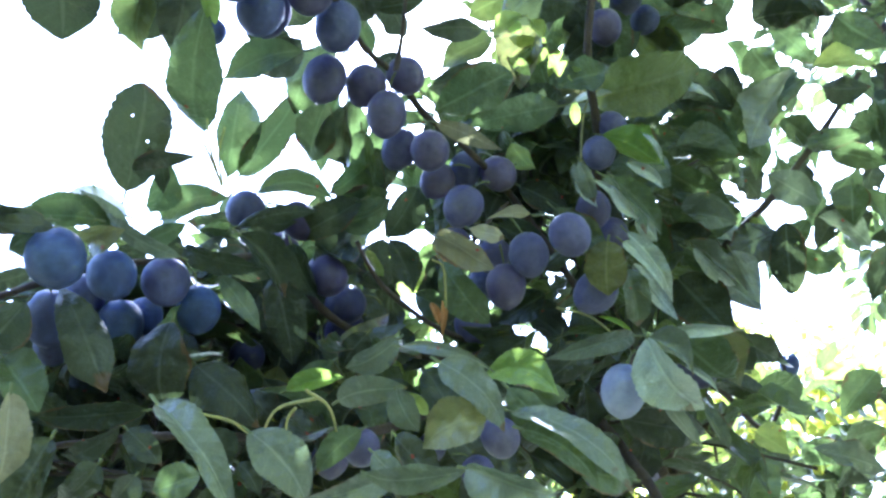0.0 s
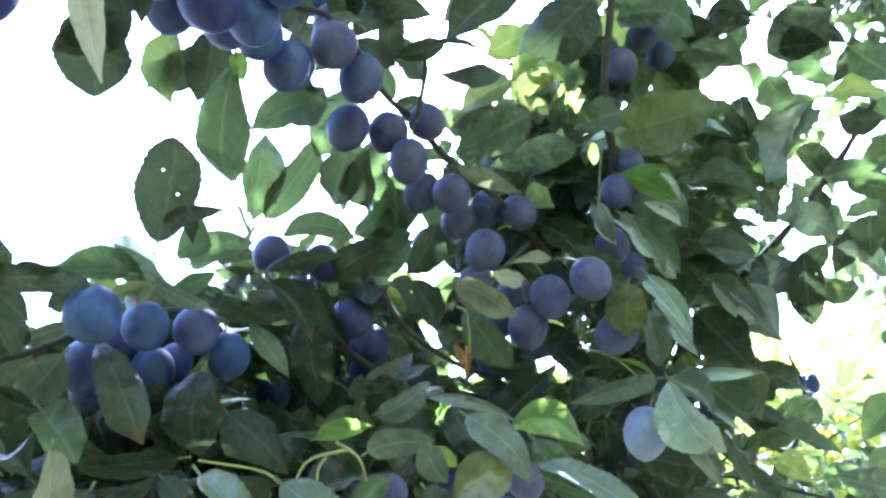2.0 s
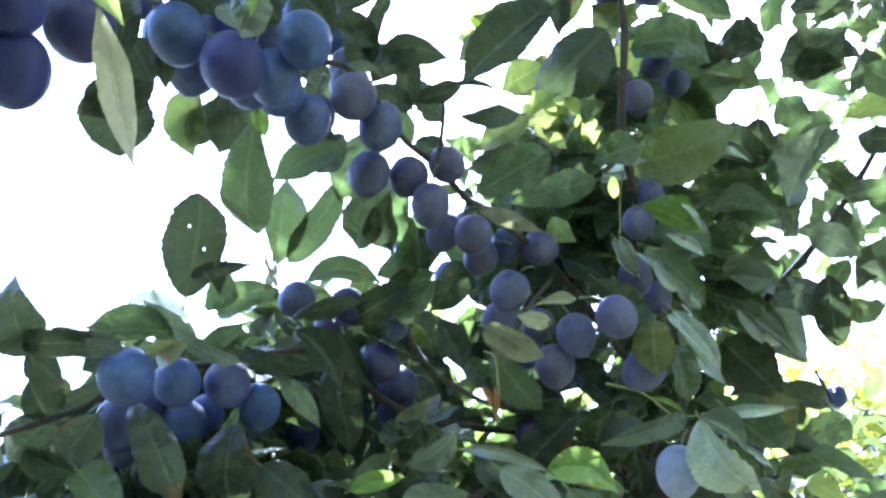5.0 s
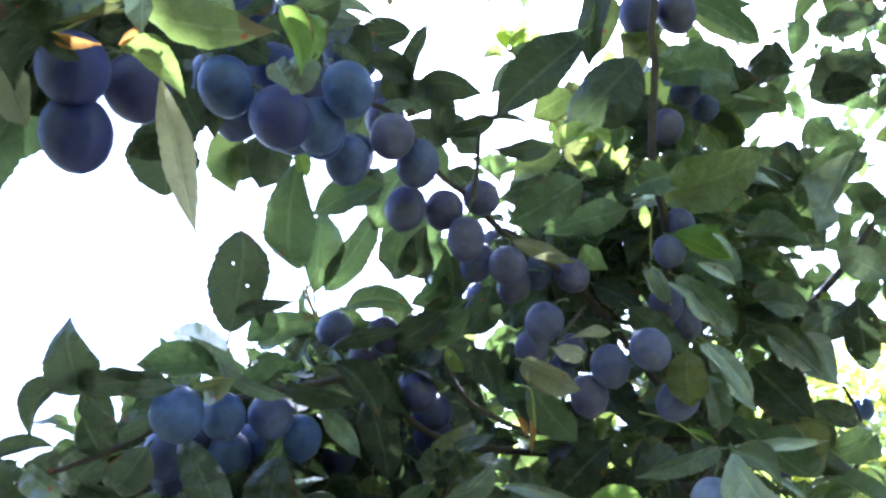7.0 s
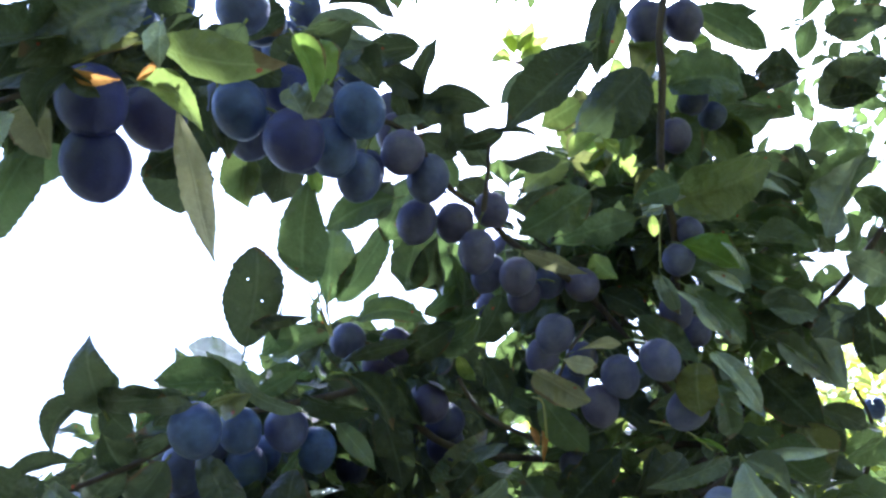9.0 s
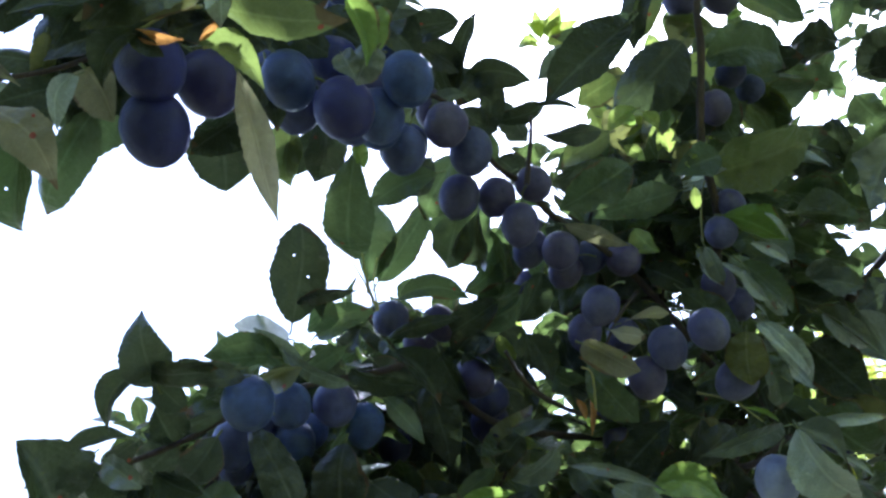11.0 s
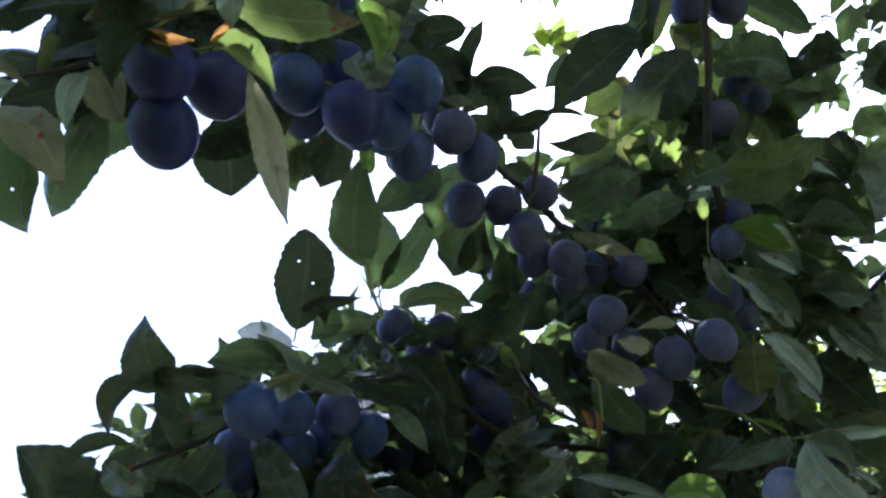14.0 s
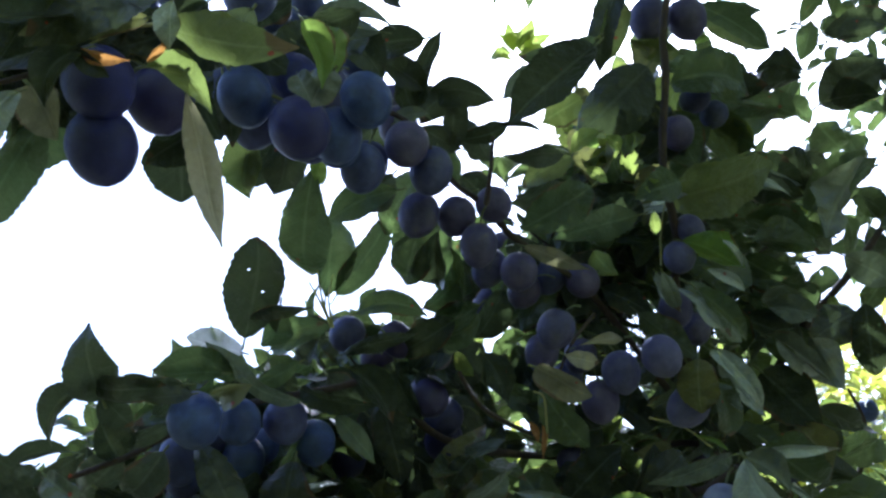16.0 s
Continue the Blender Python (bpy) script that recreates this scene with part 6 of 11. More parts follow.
grown(cluster, (-0.051, 0.739, 1.906), (-0.025, 0.758, 1.860), (0.44, -0.89, -0.12), 0.0312, "d", -0.01, 0.69, 0.07, 0.46, 0.81, 0.66)
grown(cluster, (-0.028, 0.798, 1.922), (-0.047, 0.812, 1.886), (0.35, -0.79, -0.51), 0.0248, "d", 0.06, 0.70, 0.05, 0.46, 0.69, -0.04)
# fill leaves behind; the d kind has the shade painted into its colour
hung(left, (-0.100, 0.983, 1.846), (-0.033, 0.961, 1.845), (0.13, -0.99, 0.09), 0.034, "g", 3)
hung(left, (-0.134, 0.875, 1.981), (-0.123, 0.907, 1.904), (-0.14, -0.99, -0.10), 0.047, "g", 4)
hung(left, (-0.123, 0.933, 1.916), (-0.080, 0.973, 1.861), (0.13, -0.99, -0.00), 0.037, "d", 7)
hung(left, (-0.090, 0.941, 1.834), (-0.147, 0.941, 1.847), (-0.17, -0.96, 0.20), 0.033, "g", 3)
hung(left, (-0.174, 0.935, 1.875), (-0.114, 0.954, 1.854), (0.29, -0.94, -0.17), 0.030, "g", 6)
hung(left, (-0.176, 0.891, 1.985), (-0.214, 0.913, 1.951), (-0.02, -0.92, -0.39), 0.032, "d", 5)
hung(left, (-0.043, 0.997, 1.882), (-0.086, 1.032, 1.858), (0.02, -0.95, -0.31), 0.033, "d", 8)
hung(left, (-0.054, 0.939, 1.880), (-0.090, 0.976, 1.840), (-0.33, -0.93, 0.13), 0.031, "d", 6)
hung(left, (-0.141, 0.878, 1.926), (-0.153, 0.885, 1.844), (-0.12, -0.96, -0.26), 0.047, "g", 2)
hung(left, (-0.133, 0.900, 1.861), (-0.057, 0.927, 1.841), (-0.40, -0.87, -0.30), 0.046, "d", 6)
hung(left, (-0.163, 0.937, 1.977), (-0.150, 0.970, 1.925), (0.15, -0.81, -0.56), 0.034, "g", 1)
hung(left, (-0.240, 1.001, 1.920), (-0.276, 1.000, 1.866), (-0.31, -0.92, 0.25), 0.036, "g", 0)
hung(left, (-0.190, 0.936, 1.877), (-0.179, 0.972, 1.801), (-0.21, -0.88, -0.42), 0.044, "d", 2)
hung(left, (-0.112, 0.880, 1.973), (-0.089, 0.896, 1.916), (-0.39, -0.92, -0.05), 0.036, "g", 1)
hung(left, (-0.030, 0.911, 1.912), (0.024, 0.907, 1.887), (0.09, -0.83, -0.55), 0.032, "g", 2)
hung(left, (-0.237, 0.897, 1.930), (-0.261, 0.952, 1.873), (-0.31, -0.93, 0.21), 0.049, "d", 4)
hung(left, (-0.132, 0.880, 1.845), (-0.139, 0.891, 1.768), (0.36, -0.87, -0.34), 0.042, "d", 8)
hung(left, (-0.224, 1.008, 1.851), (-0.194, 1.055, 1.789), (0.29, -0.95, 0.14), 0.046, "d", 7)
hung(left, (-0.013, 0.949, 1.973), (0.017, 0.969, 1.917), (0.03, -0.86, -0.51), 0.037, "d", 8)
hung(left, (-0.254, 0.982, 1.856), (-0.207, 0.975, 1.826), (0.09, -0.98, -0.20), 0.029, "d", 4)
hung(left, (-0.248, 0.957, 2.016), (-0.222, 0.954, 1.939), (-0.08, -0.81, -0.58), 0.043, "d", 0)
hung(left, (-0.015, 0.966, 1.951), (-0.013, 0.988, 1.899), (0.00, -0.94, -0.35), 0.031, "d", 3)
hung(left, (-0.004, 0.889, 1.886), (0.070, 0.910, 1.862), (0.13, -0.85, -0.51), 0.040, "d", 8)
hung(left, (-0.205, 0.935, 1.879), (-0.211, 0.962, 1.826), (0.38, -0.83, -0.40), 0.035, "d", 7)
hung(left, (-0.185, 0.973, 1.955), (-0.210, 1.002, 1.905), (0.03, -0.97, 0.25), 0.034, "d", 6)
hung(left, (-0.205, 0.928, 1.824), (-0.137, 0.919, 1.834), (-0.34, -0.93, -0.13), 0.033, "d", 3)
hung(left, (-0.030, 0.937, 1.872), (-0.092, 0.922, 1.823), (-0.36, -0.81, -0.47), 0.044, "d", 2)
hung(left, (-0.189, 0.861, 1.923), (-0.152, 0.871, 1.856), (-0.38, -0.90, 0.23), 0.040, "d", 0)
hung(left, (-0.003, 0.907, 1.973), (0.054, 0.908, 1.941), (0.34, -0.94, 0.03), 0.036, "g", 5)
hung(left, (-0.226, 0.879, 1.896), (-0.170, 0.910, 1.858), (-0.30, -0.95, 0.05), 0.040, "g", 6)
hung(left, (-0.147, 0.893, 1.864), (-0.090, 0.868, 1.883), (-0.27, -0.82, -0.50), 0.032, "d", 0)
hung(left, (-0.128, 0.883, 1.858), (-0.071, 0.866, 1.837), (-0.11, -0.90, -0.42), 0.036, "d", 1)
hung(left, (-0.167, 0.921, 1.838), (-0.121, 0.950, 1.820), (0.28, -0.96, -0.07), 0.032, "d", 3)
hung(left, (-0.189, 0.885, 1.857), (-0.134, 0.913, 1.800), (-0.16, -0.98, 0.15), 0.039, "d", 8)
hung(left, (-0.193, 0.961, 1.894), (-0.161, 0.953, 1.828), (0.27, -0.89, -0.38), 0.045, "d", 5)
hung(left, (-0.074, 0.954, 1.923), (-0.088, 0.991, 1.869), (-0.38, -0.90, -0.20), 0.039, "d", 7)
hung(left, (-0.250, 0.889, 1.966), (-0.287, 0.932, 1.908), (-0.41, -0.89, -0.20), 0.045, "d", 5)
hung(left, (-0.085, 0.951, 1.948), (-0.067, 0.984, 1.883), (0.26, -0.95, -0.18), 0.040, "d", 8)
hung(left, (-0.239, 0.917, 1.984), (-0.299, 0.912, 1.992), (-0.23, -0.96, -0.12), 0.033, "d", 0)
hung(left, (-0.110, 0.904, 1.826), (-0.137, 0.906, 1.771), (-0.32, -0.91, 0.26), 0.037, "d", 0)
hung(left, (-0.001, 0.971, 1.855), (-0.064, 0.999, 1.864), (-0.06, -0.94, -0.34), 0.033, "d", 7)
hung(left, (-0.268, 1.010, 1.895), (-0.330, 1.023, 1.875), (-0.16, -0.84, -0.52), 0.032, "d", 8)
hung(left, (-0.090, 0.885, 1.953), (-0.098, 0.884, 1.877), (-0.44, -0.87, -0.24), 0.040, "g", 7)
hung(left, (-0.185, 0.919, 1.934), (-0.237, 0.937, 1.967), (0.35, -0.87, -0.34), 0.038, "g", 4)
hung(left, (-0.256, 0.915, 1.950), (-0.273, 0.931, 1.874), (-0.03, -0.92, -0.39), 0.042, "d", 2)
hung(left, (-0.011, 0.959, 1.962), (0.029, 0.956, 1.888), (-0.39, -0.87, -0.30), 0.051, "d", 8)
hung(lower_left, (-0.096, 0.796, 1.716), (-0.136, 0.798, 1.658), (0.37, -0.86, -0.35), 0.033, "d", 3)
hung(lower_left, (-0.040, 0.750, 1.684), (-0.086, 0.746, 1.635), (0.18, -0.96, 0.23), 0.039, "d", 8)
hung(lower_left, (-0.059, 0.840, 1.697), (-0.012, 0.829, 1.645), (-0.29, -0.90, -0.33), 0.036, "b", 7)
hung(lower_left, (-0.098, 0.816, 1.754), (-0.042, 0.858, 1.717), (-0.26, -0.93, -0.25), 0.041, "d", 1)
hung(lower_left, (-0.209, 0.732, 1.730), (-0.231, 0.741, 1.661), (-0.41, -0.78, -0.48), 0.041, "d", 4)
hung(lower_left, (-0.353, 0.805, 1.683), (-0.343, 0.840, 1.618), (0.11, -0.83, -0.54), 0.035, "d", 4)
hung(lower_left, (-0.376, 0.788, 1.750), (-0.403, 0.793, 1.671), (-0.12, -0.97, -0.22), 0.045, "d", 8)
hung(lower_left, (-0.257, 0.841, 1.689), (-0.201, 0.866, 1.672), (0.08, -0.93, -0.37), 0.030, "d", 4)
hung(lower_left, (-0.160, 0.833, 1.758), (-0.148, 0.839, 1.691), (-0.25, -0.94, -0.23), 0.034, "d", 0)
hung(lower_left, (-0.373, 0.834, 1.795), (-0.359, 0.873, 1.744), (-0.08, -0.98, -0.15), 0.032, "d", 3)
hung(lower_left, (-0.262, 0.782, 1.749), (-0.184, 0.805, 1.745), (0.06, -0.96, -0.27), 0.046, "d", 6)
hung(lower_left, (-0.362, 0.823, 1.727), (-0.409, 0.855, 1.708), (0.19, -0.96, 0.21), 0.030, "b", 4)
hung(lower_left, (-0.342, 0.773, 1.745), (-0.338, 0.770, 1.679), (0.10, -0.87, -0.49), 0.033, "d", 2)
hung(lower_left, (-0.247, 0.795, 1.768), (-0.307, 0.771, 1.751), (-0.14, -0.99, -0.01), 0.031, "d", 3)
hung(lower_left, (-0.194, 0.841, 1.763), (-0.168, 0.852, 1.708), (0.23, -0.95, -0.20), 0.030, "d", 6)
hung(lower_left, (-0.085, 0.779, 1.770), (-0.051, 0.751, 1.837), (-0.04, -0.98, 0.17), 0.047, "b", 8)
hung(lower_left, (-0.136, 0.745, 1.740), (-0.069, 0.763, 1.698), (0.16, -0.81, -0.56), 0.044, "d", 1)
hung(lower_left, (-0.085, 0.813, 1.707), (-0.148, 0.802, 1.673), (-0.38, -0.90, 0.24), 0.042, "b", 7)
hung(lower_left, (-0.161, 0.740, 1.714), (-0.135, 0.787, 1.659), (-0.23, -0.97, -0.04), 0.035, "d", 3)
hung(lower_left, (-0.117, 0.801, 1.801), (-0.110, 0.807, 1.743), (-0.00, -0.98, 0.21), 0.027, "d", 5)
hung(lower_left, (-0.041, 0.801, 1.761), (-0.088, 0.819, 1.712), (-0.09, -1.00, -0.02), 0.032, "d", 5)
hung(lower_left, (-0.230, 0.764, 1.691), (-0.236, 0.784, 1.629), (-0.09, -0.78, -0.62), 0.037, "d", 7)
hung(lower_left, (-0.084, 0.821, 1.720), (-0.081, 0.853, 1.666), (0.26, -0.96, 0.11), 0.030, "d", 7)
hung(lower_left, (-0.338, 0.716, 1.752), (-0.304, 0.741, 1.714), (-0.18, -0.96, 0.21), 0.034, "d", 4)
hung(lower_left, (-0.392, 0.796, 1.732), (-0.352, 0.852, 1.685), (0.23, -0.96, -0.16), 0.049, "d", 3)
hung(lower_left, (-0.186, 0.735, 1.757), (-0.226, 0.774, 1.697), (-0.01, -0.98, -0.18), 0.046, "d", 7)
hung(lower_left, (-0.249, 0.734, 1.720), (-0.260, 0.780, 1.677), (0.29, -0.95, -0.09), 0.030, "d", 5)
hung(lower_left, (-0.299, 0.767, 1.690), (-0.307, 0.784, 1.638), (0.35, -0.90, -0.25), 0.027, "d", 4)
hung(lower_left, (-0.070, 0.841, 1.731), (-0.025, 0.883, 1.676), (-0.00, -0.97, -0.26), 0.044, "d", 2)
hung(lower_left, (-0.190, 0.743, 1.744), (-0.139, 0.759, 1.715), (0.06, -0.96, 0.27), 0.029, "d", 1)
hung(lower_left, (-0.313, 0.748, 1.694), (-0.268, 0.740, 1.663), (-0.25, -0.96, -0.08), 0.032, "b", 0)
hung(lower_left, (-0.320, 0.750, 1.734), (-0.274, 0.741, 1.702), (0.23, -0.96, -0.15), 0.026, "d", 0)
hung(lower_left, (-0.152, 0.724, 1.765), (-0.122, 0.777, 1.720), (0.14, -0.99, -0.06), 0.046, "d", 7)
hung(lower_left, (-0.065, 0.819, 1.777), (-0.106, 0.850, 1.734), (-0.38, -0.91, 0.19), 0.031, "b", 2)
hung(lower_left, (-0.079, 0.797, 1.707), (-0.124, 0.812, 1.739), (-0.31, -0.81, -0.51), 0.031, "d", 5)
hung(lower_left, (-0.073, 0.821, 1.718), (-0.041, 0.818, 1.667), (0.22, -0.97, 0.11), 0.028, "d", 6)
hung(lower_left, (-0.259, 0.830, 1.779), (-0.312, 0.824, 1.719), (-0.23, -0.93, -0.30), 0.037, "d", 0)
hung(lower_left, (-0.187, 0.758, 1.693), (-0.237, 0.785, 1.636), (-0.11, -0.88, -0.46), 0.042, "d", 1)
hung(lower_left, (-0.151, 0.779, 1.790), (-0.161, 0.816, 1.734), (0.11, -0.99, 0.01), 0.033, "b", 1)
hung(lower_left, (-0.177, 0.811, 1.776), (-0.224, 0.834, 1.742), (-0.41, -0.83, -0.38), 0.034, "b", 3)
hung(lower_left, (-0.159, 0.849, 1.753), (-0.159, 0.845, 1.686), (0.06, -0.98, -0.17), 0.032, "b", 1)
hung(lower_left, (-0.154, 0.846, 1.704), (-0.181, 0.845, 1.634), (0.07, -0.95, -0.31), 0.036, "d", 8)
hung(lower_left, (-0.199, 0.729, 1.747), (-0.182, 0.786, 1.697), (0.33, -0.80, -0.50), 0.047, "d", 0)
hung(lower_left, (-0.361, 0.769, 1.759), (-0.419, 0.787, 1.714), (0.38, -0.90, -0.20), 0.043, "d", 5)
hung(cluster, (0.208, 0.803, 1.784), (0.233, 0.849, 1.733), (-0.43, -0.89, -0.14), 0.044, "d", 2)
hung(cluster, (0.114, 0.745, 1.774), (0.057, 0.775, 1.771), (-0.27, -0.95, -0.12), 0.037, "d", 0)
hung(cluster, (-0.013, 0.793, 1.795), (0.023, 0.792, 1.735), (0.01, -0.96, 0.28), 0.041, "g", 8)
hung(cluster, (0.204, 0.817, 1.749), (0.189, 0.851, 1.692), (-0.09, -0.86, -0.50), 0.036, "d", 2)
hung(cluster, (0.136, 0.738, 1.808), (0.094, 0.742, 1.773), (-0.19, -0.94, -0.29), 0.030, "d", 1)
hung(cluster, (0.201, 0.794, 1.806), (0.185, 0.820, 1.738), (-0.22, -0.97, -0.07), 0.039, "g", 7)
hung(cluster, (0.210, 0.882, 1.759), (0.230, 0.920, 1.722), (0.19, -0.96, 0.19), 0.031, "d", 7)
hung(cluster, (0.095, 0.858, 1.729), (0.144, 0.848, 1.686), (0.22, -0.97, 0.08), 0.037, "d", 3)
hung(cluster, (-0.019, 0.864, 1.762), (-0.005, 0.911, 1.709), (-0.01, -0.97, 0.23), 0.038, "d", 1)
hung(cluster, (0.110, 0.739, 1.816), (0.089, 0.767, 1.757), (0.37, -0.90, -0.21), 0.032, "d", 2)
hung(cluster, (0.163, 0.748, 1.787), (0.215, 0.763, 1.741), (0.02, -1.00, 0.09), 0.037, "d", 3)
hung(cluster, (0.153, 0.803, 1.731), (0.180, 0.837, 1.670), (-0.14, -0.99, 0.03), 0.036, "d", 5)
hung(cluster, (0.140, 0.798, 1.789), (0.147, 0.826, 1.740), (0.41, -0.91, -0.07), 0.034, "d", 7)
hung(cluster, (0.137, 0.845, 1.727), (0.186, 0.880, 1.682), (-0.23, -0.82, -0.52), 0.041, "d", 6)
hung(cluster, (0.051, 0.847, 1.821), (0.039, 0.874, 1.754), (-0.36, -0.93, 0.06), 0.041, "d", 1)
hung(cluster, (0.077, 0.724, 1.812), (0.017, 0.742, 1.755), (-0.05, -0.97, 0.24), 0.040, "d", 5)
hung(cluster, (0.061, 0.769, 1.755), (0.048, 0.774, 1.692), (0.24, -0.84, -0.49), 0.033, "d", 8)
hung(cluster, (0.205, 0.815, 1.844), (0.232, 0.857, 1.804), (-0.23, -0.83, -0.51), 0.037, "d", 8)
hung(cluster, (0.013, 0.756, 1.731), (0.059, 0.751, 1.672), (0.15, -0.98, 0.09), 0.040, "d", 2)
hung(cluster, (0.186, 0.745, 1.786), (0.208, 0.765, 1.738), (-0.31, -0.81, -0.50), 0.029, "g", 5)
hung(cluster, (0.072, 0.819, 1.846), (0.021, 0.799, 1.839), (-0.31, -0.76, -0.57), 0.027, "d", 3)
hung(cluster, (0.056, 0.838, 1.800), (0.018, 0.885, 1.749), (-0.31, -0.95, 0.10), 0.047, "d", 8)
hung(cluster, (0.066, 0.751, 1.719), (0.020, 0.763, 1.660), (0.15, -0.98, 0.14), 0.043, "d", 0)
hung(cluster, (0.152, 0.881, 1.733), (0.220, 0.900, 1.764), (0.15, -0.96, 0.23), 0.037, "d", 1)
hung(cluster, (0.049, 0.927, 1.894), (0.095, 0.945, 1.852), (-0.18, -0.97, 0.14), 0.035, "d", 5)
hung(cluster, (-0.019, 0.879, 2.029), (0.002, 0.929, 1.980), (0.20, -0.86, -0.46), 0.041, "d", 4)
hung(cluster, (0.057, 0.854, 2.060), (0.042, 0.886, 1.995), (0.42, -0.90, 0.10), 0.044, "d", 5)
hung(cluster, (-0.075, 0.965, 1.877), (-0.146, 0.979, 1.834), (0.44, -0.90, -0.03), 0.043, "d", 3)
hung(cluster, (0.028, 0.831, 2.029), (-0.008, 0.862, 1.965), (0.09, -0.95, -0.30), 0.040, "g", 7)
hung(cluster, (0.122, 0.897, 2.061), (0.064, 0.897, 2.082), (-0.07, -0.97, 0.25), 0.032, "d", 8)
hung(cluster, (0.186, 0.930, 1.985), (0.149, 0.923, 1.917), (0.38, -0.89, -0.24), 0.035, "d", 2)
hung(cluster, (-0.055, 0.875, 1.910), (-0.060, 0.909, 1.840), (-0.25, -0.97, 0.00), 0.046, "d", 7)
hung(cluster, (0.055, 0.906, 1.943), (0.108, 0.925, 1.940), (-0.21, -0.83, -0.52), 0.028, "d", 1)
hung(cluster, (0.008, 0.796, 2.025), (-0.015, 0.830, 1.981), (-0.07, -0.99, -0.15), 0.034, "g", 4)
hung(cluster, (0.106, 0.957, 1.908), (0.160, 0.954, 1.860), (-0.09, -0.98, 0.17), 0.038, "d", 2)
hung(cluster, (0.054, 0.895, 2.049), (0.004, 0.889, 2.012), (-0.11, -0.90, -0.42), 0.037, "d", 3)
hung(cluster, (0.116, 0.969, 1.929), (0.153, 0.973, 1.874), (0.26, -0.91, -0.34), 0.036, "d", 5)
hung(cluster, (0.076, 0.955, 1.904), (0.063, 0.964, 1.846), (-0.06, -1.00, 0.03), 0.033, "g", 3)
hung(cluster, (0.068, 0.895, 2.008), (-0.004, 0.885, 2.008), (-0.28, -0.94, 0.20), 0.043, "g", 0)
hung(cluster, (0.079, 0.902, 2.020), (0.136, 0.892, 2.006), (0.30, -0.95, -0.07), 0.028, "d", 3)
hung(cluster, (0.112, 0.862, 1.900), (0.063, 0.891, 1.874), (0.21, -0.98, -0.05), 0.037, "d", 4)
hung(cluster, (0.145, 0.902, 2.077), (0.193, 0.944, 2.046), (-0.07, -1.00, 0.00), 0.034, "g", 0)
hung(cluster, (-0.062, 0.993, 1.926), (-0.080, 1.032, 1.882), (-0.13, -0.96, 0.26), 0.032, "g", 8)
hung(cluster, (0.040, 0.879, 2.036), (0.083, 0.882, 1.972), (0.30, -0.94, 0.18), 0.036, "d", 6)
hung(cluster, (0.057, 0.914, 2.047), (-0.005, 0.903, 2.066), (0.31, -0.95, -0.06), 0.035, "d", 4)
hung(cluster, (-0.051, 0.926, 2.084), (-0.025, 0.929, 2.008), (0.49, -0.85, -0.18), 0.044, "g", 8)
hung(upright, (0.187, 0.857, 2.118), (0.149, 0.862, 2.073), (-0.26, -0.94, 0.23), 0.035, "d", 0)
hung(upright, (0.167, 0.882, 2.063), (0.246, 0.903, 2.074), (0.35, -0.91, 0.23), 0.044, "d", 7)
hung(upright, (0.086, 0.934, 2.217), (0.111, 0.974, 2.149), (0.03, -1.00, 0.08), 0.049, "d", 1)
hung(upright, (0.042, 0.897, 2.124), (0.041, 0.924, 2.060), (0.11, -0.96, -0.26), 0.035, "d", 8)
hung(upright, (0.078, 0.972, 2.100), (0.098, 0.970, 2.043), (-0.15, -0.82, -0.55), 0.036, "d", 2)
hung(upright, (0.288, 0.903, 2.212), (0.238, 0.905, 2.145), (-0.34, -0.78, -0.53), 0.046, "d", 1)
hung(upright, (0.241, 0.949, 2.075), (0.229, 0.947, 2.020), (0.29, -0.96, -0.07), 0.028, "d", 1)
hung(upright, (0.025, 0.910, 2.111), (0.017, 0.949, 2.071), (-0.26, -0.95, -0.17), 0.033, "d", 1)
hung(upright, (0.018, 0.895, 2.153), (0.078, 0.940, 2.132), (0.48, -0.86, 0.17), 0.046, "g", 0)
hung(upright, (0.233, 0.934, 2.245), (0.245, 0.959, 2.196), (0.18, -0.95, 0.26), 0.033, "d", 5)
hung(upright, (0.066, 0.840, 2.158), (0.060, 0.842, 2.097), (0.26, -0.91, -0.33), 0.032, "d", 2)
hung(upright, (-0.005, 0.942, 2.072), (0.013, 0.971, 2.027), (0.38, -0.92, 0.12), 0.034, "d", 8)
hung(upright, (0.137, 0.977, 2.181), (0.212, 0.973, 2.167), (0.07, -0.99, -0.11), 0.038, "g", 8)
hung(upright, (0.043, 1.003, 2.082), (0.028, 1.047, 2.043), (-0.06, -0.91, -0.42), 0.031, "g", 1)
hung(upright, (0.122, 0.880, 2.214), (0.124, 0.894, 2.141), (0.41, -0.88, -0.23), 0.040, "g", 3)
hung(upright, (0.129, 0.841, 2.108), (0.079, 0.809, 2.125), (0.47, -0.78, -0.41), 0.037, "d", 4)
hung(upright, (0.055, 0.935, 2.054), (0.003, 0.923, 1.989), (-0.19, -0.97, 0.18), 0.040, "d", 5)
hung(upright, (0.182, 0.897, 2.051), (0.199, 0.908, 1.973), (-0.14, -0.94, -0.31), 0.040, "d", 1)
hung(upright, (0.105, 0.911, 2.101), (0.139, 0.918, 2.042), (-0.07, -0.95, -0.31), 0.032, "d", 3)
hung(upright, (0.180, 0.954, 2.155), (0.240, 0.977, 2.116), (0.12, -0.95, -0.29), 0.040, "d", 5)
hung(upright, (0.195, 0.886, 2.116), (0.258, 0.869, 2.095), (0.09, -0.89, -0.44), 0.032, "g", 7)
hung(upright, (0.064, 0.942, 2.110), (0.023, 0.943, 2.043), (-0.32, -0.77, -0.56), 0.041, "g", 1)
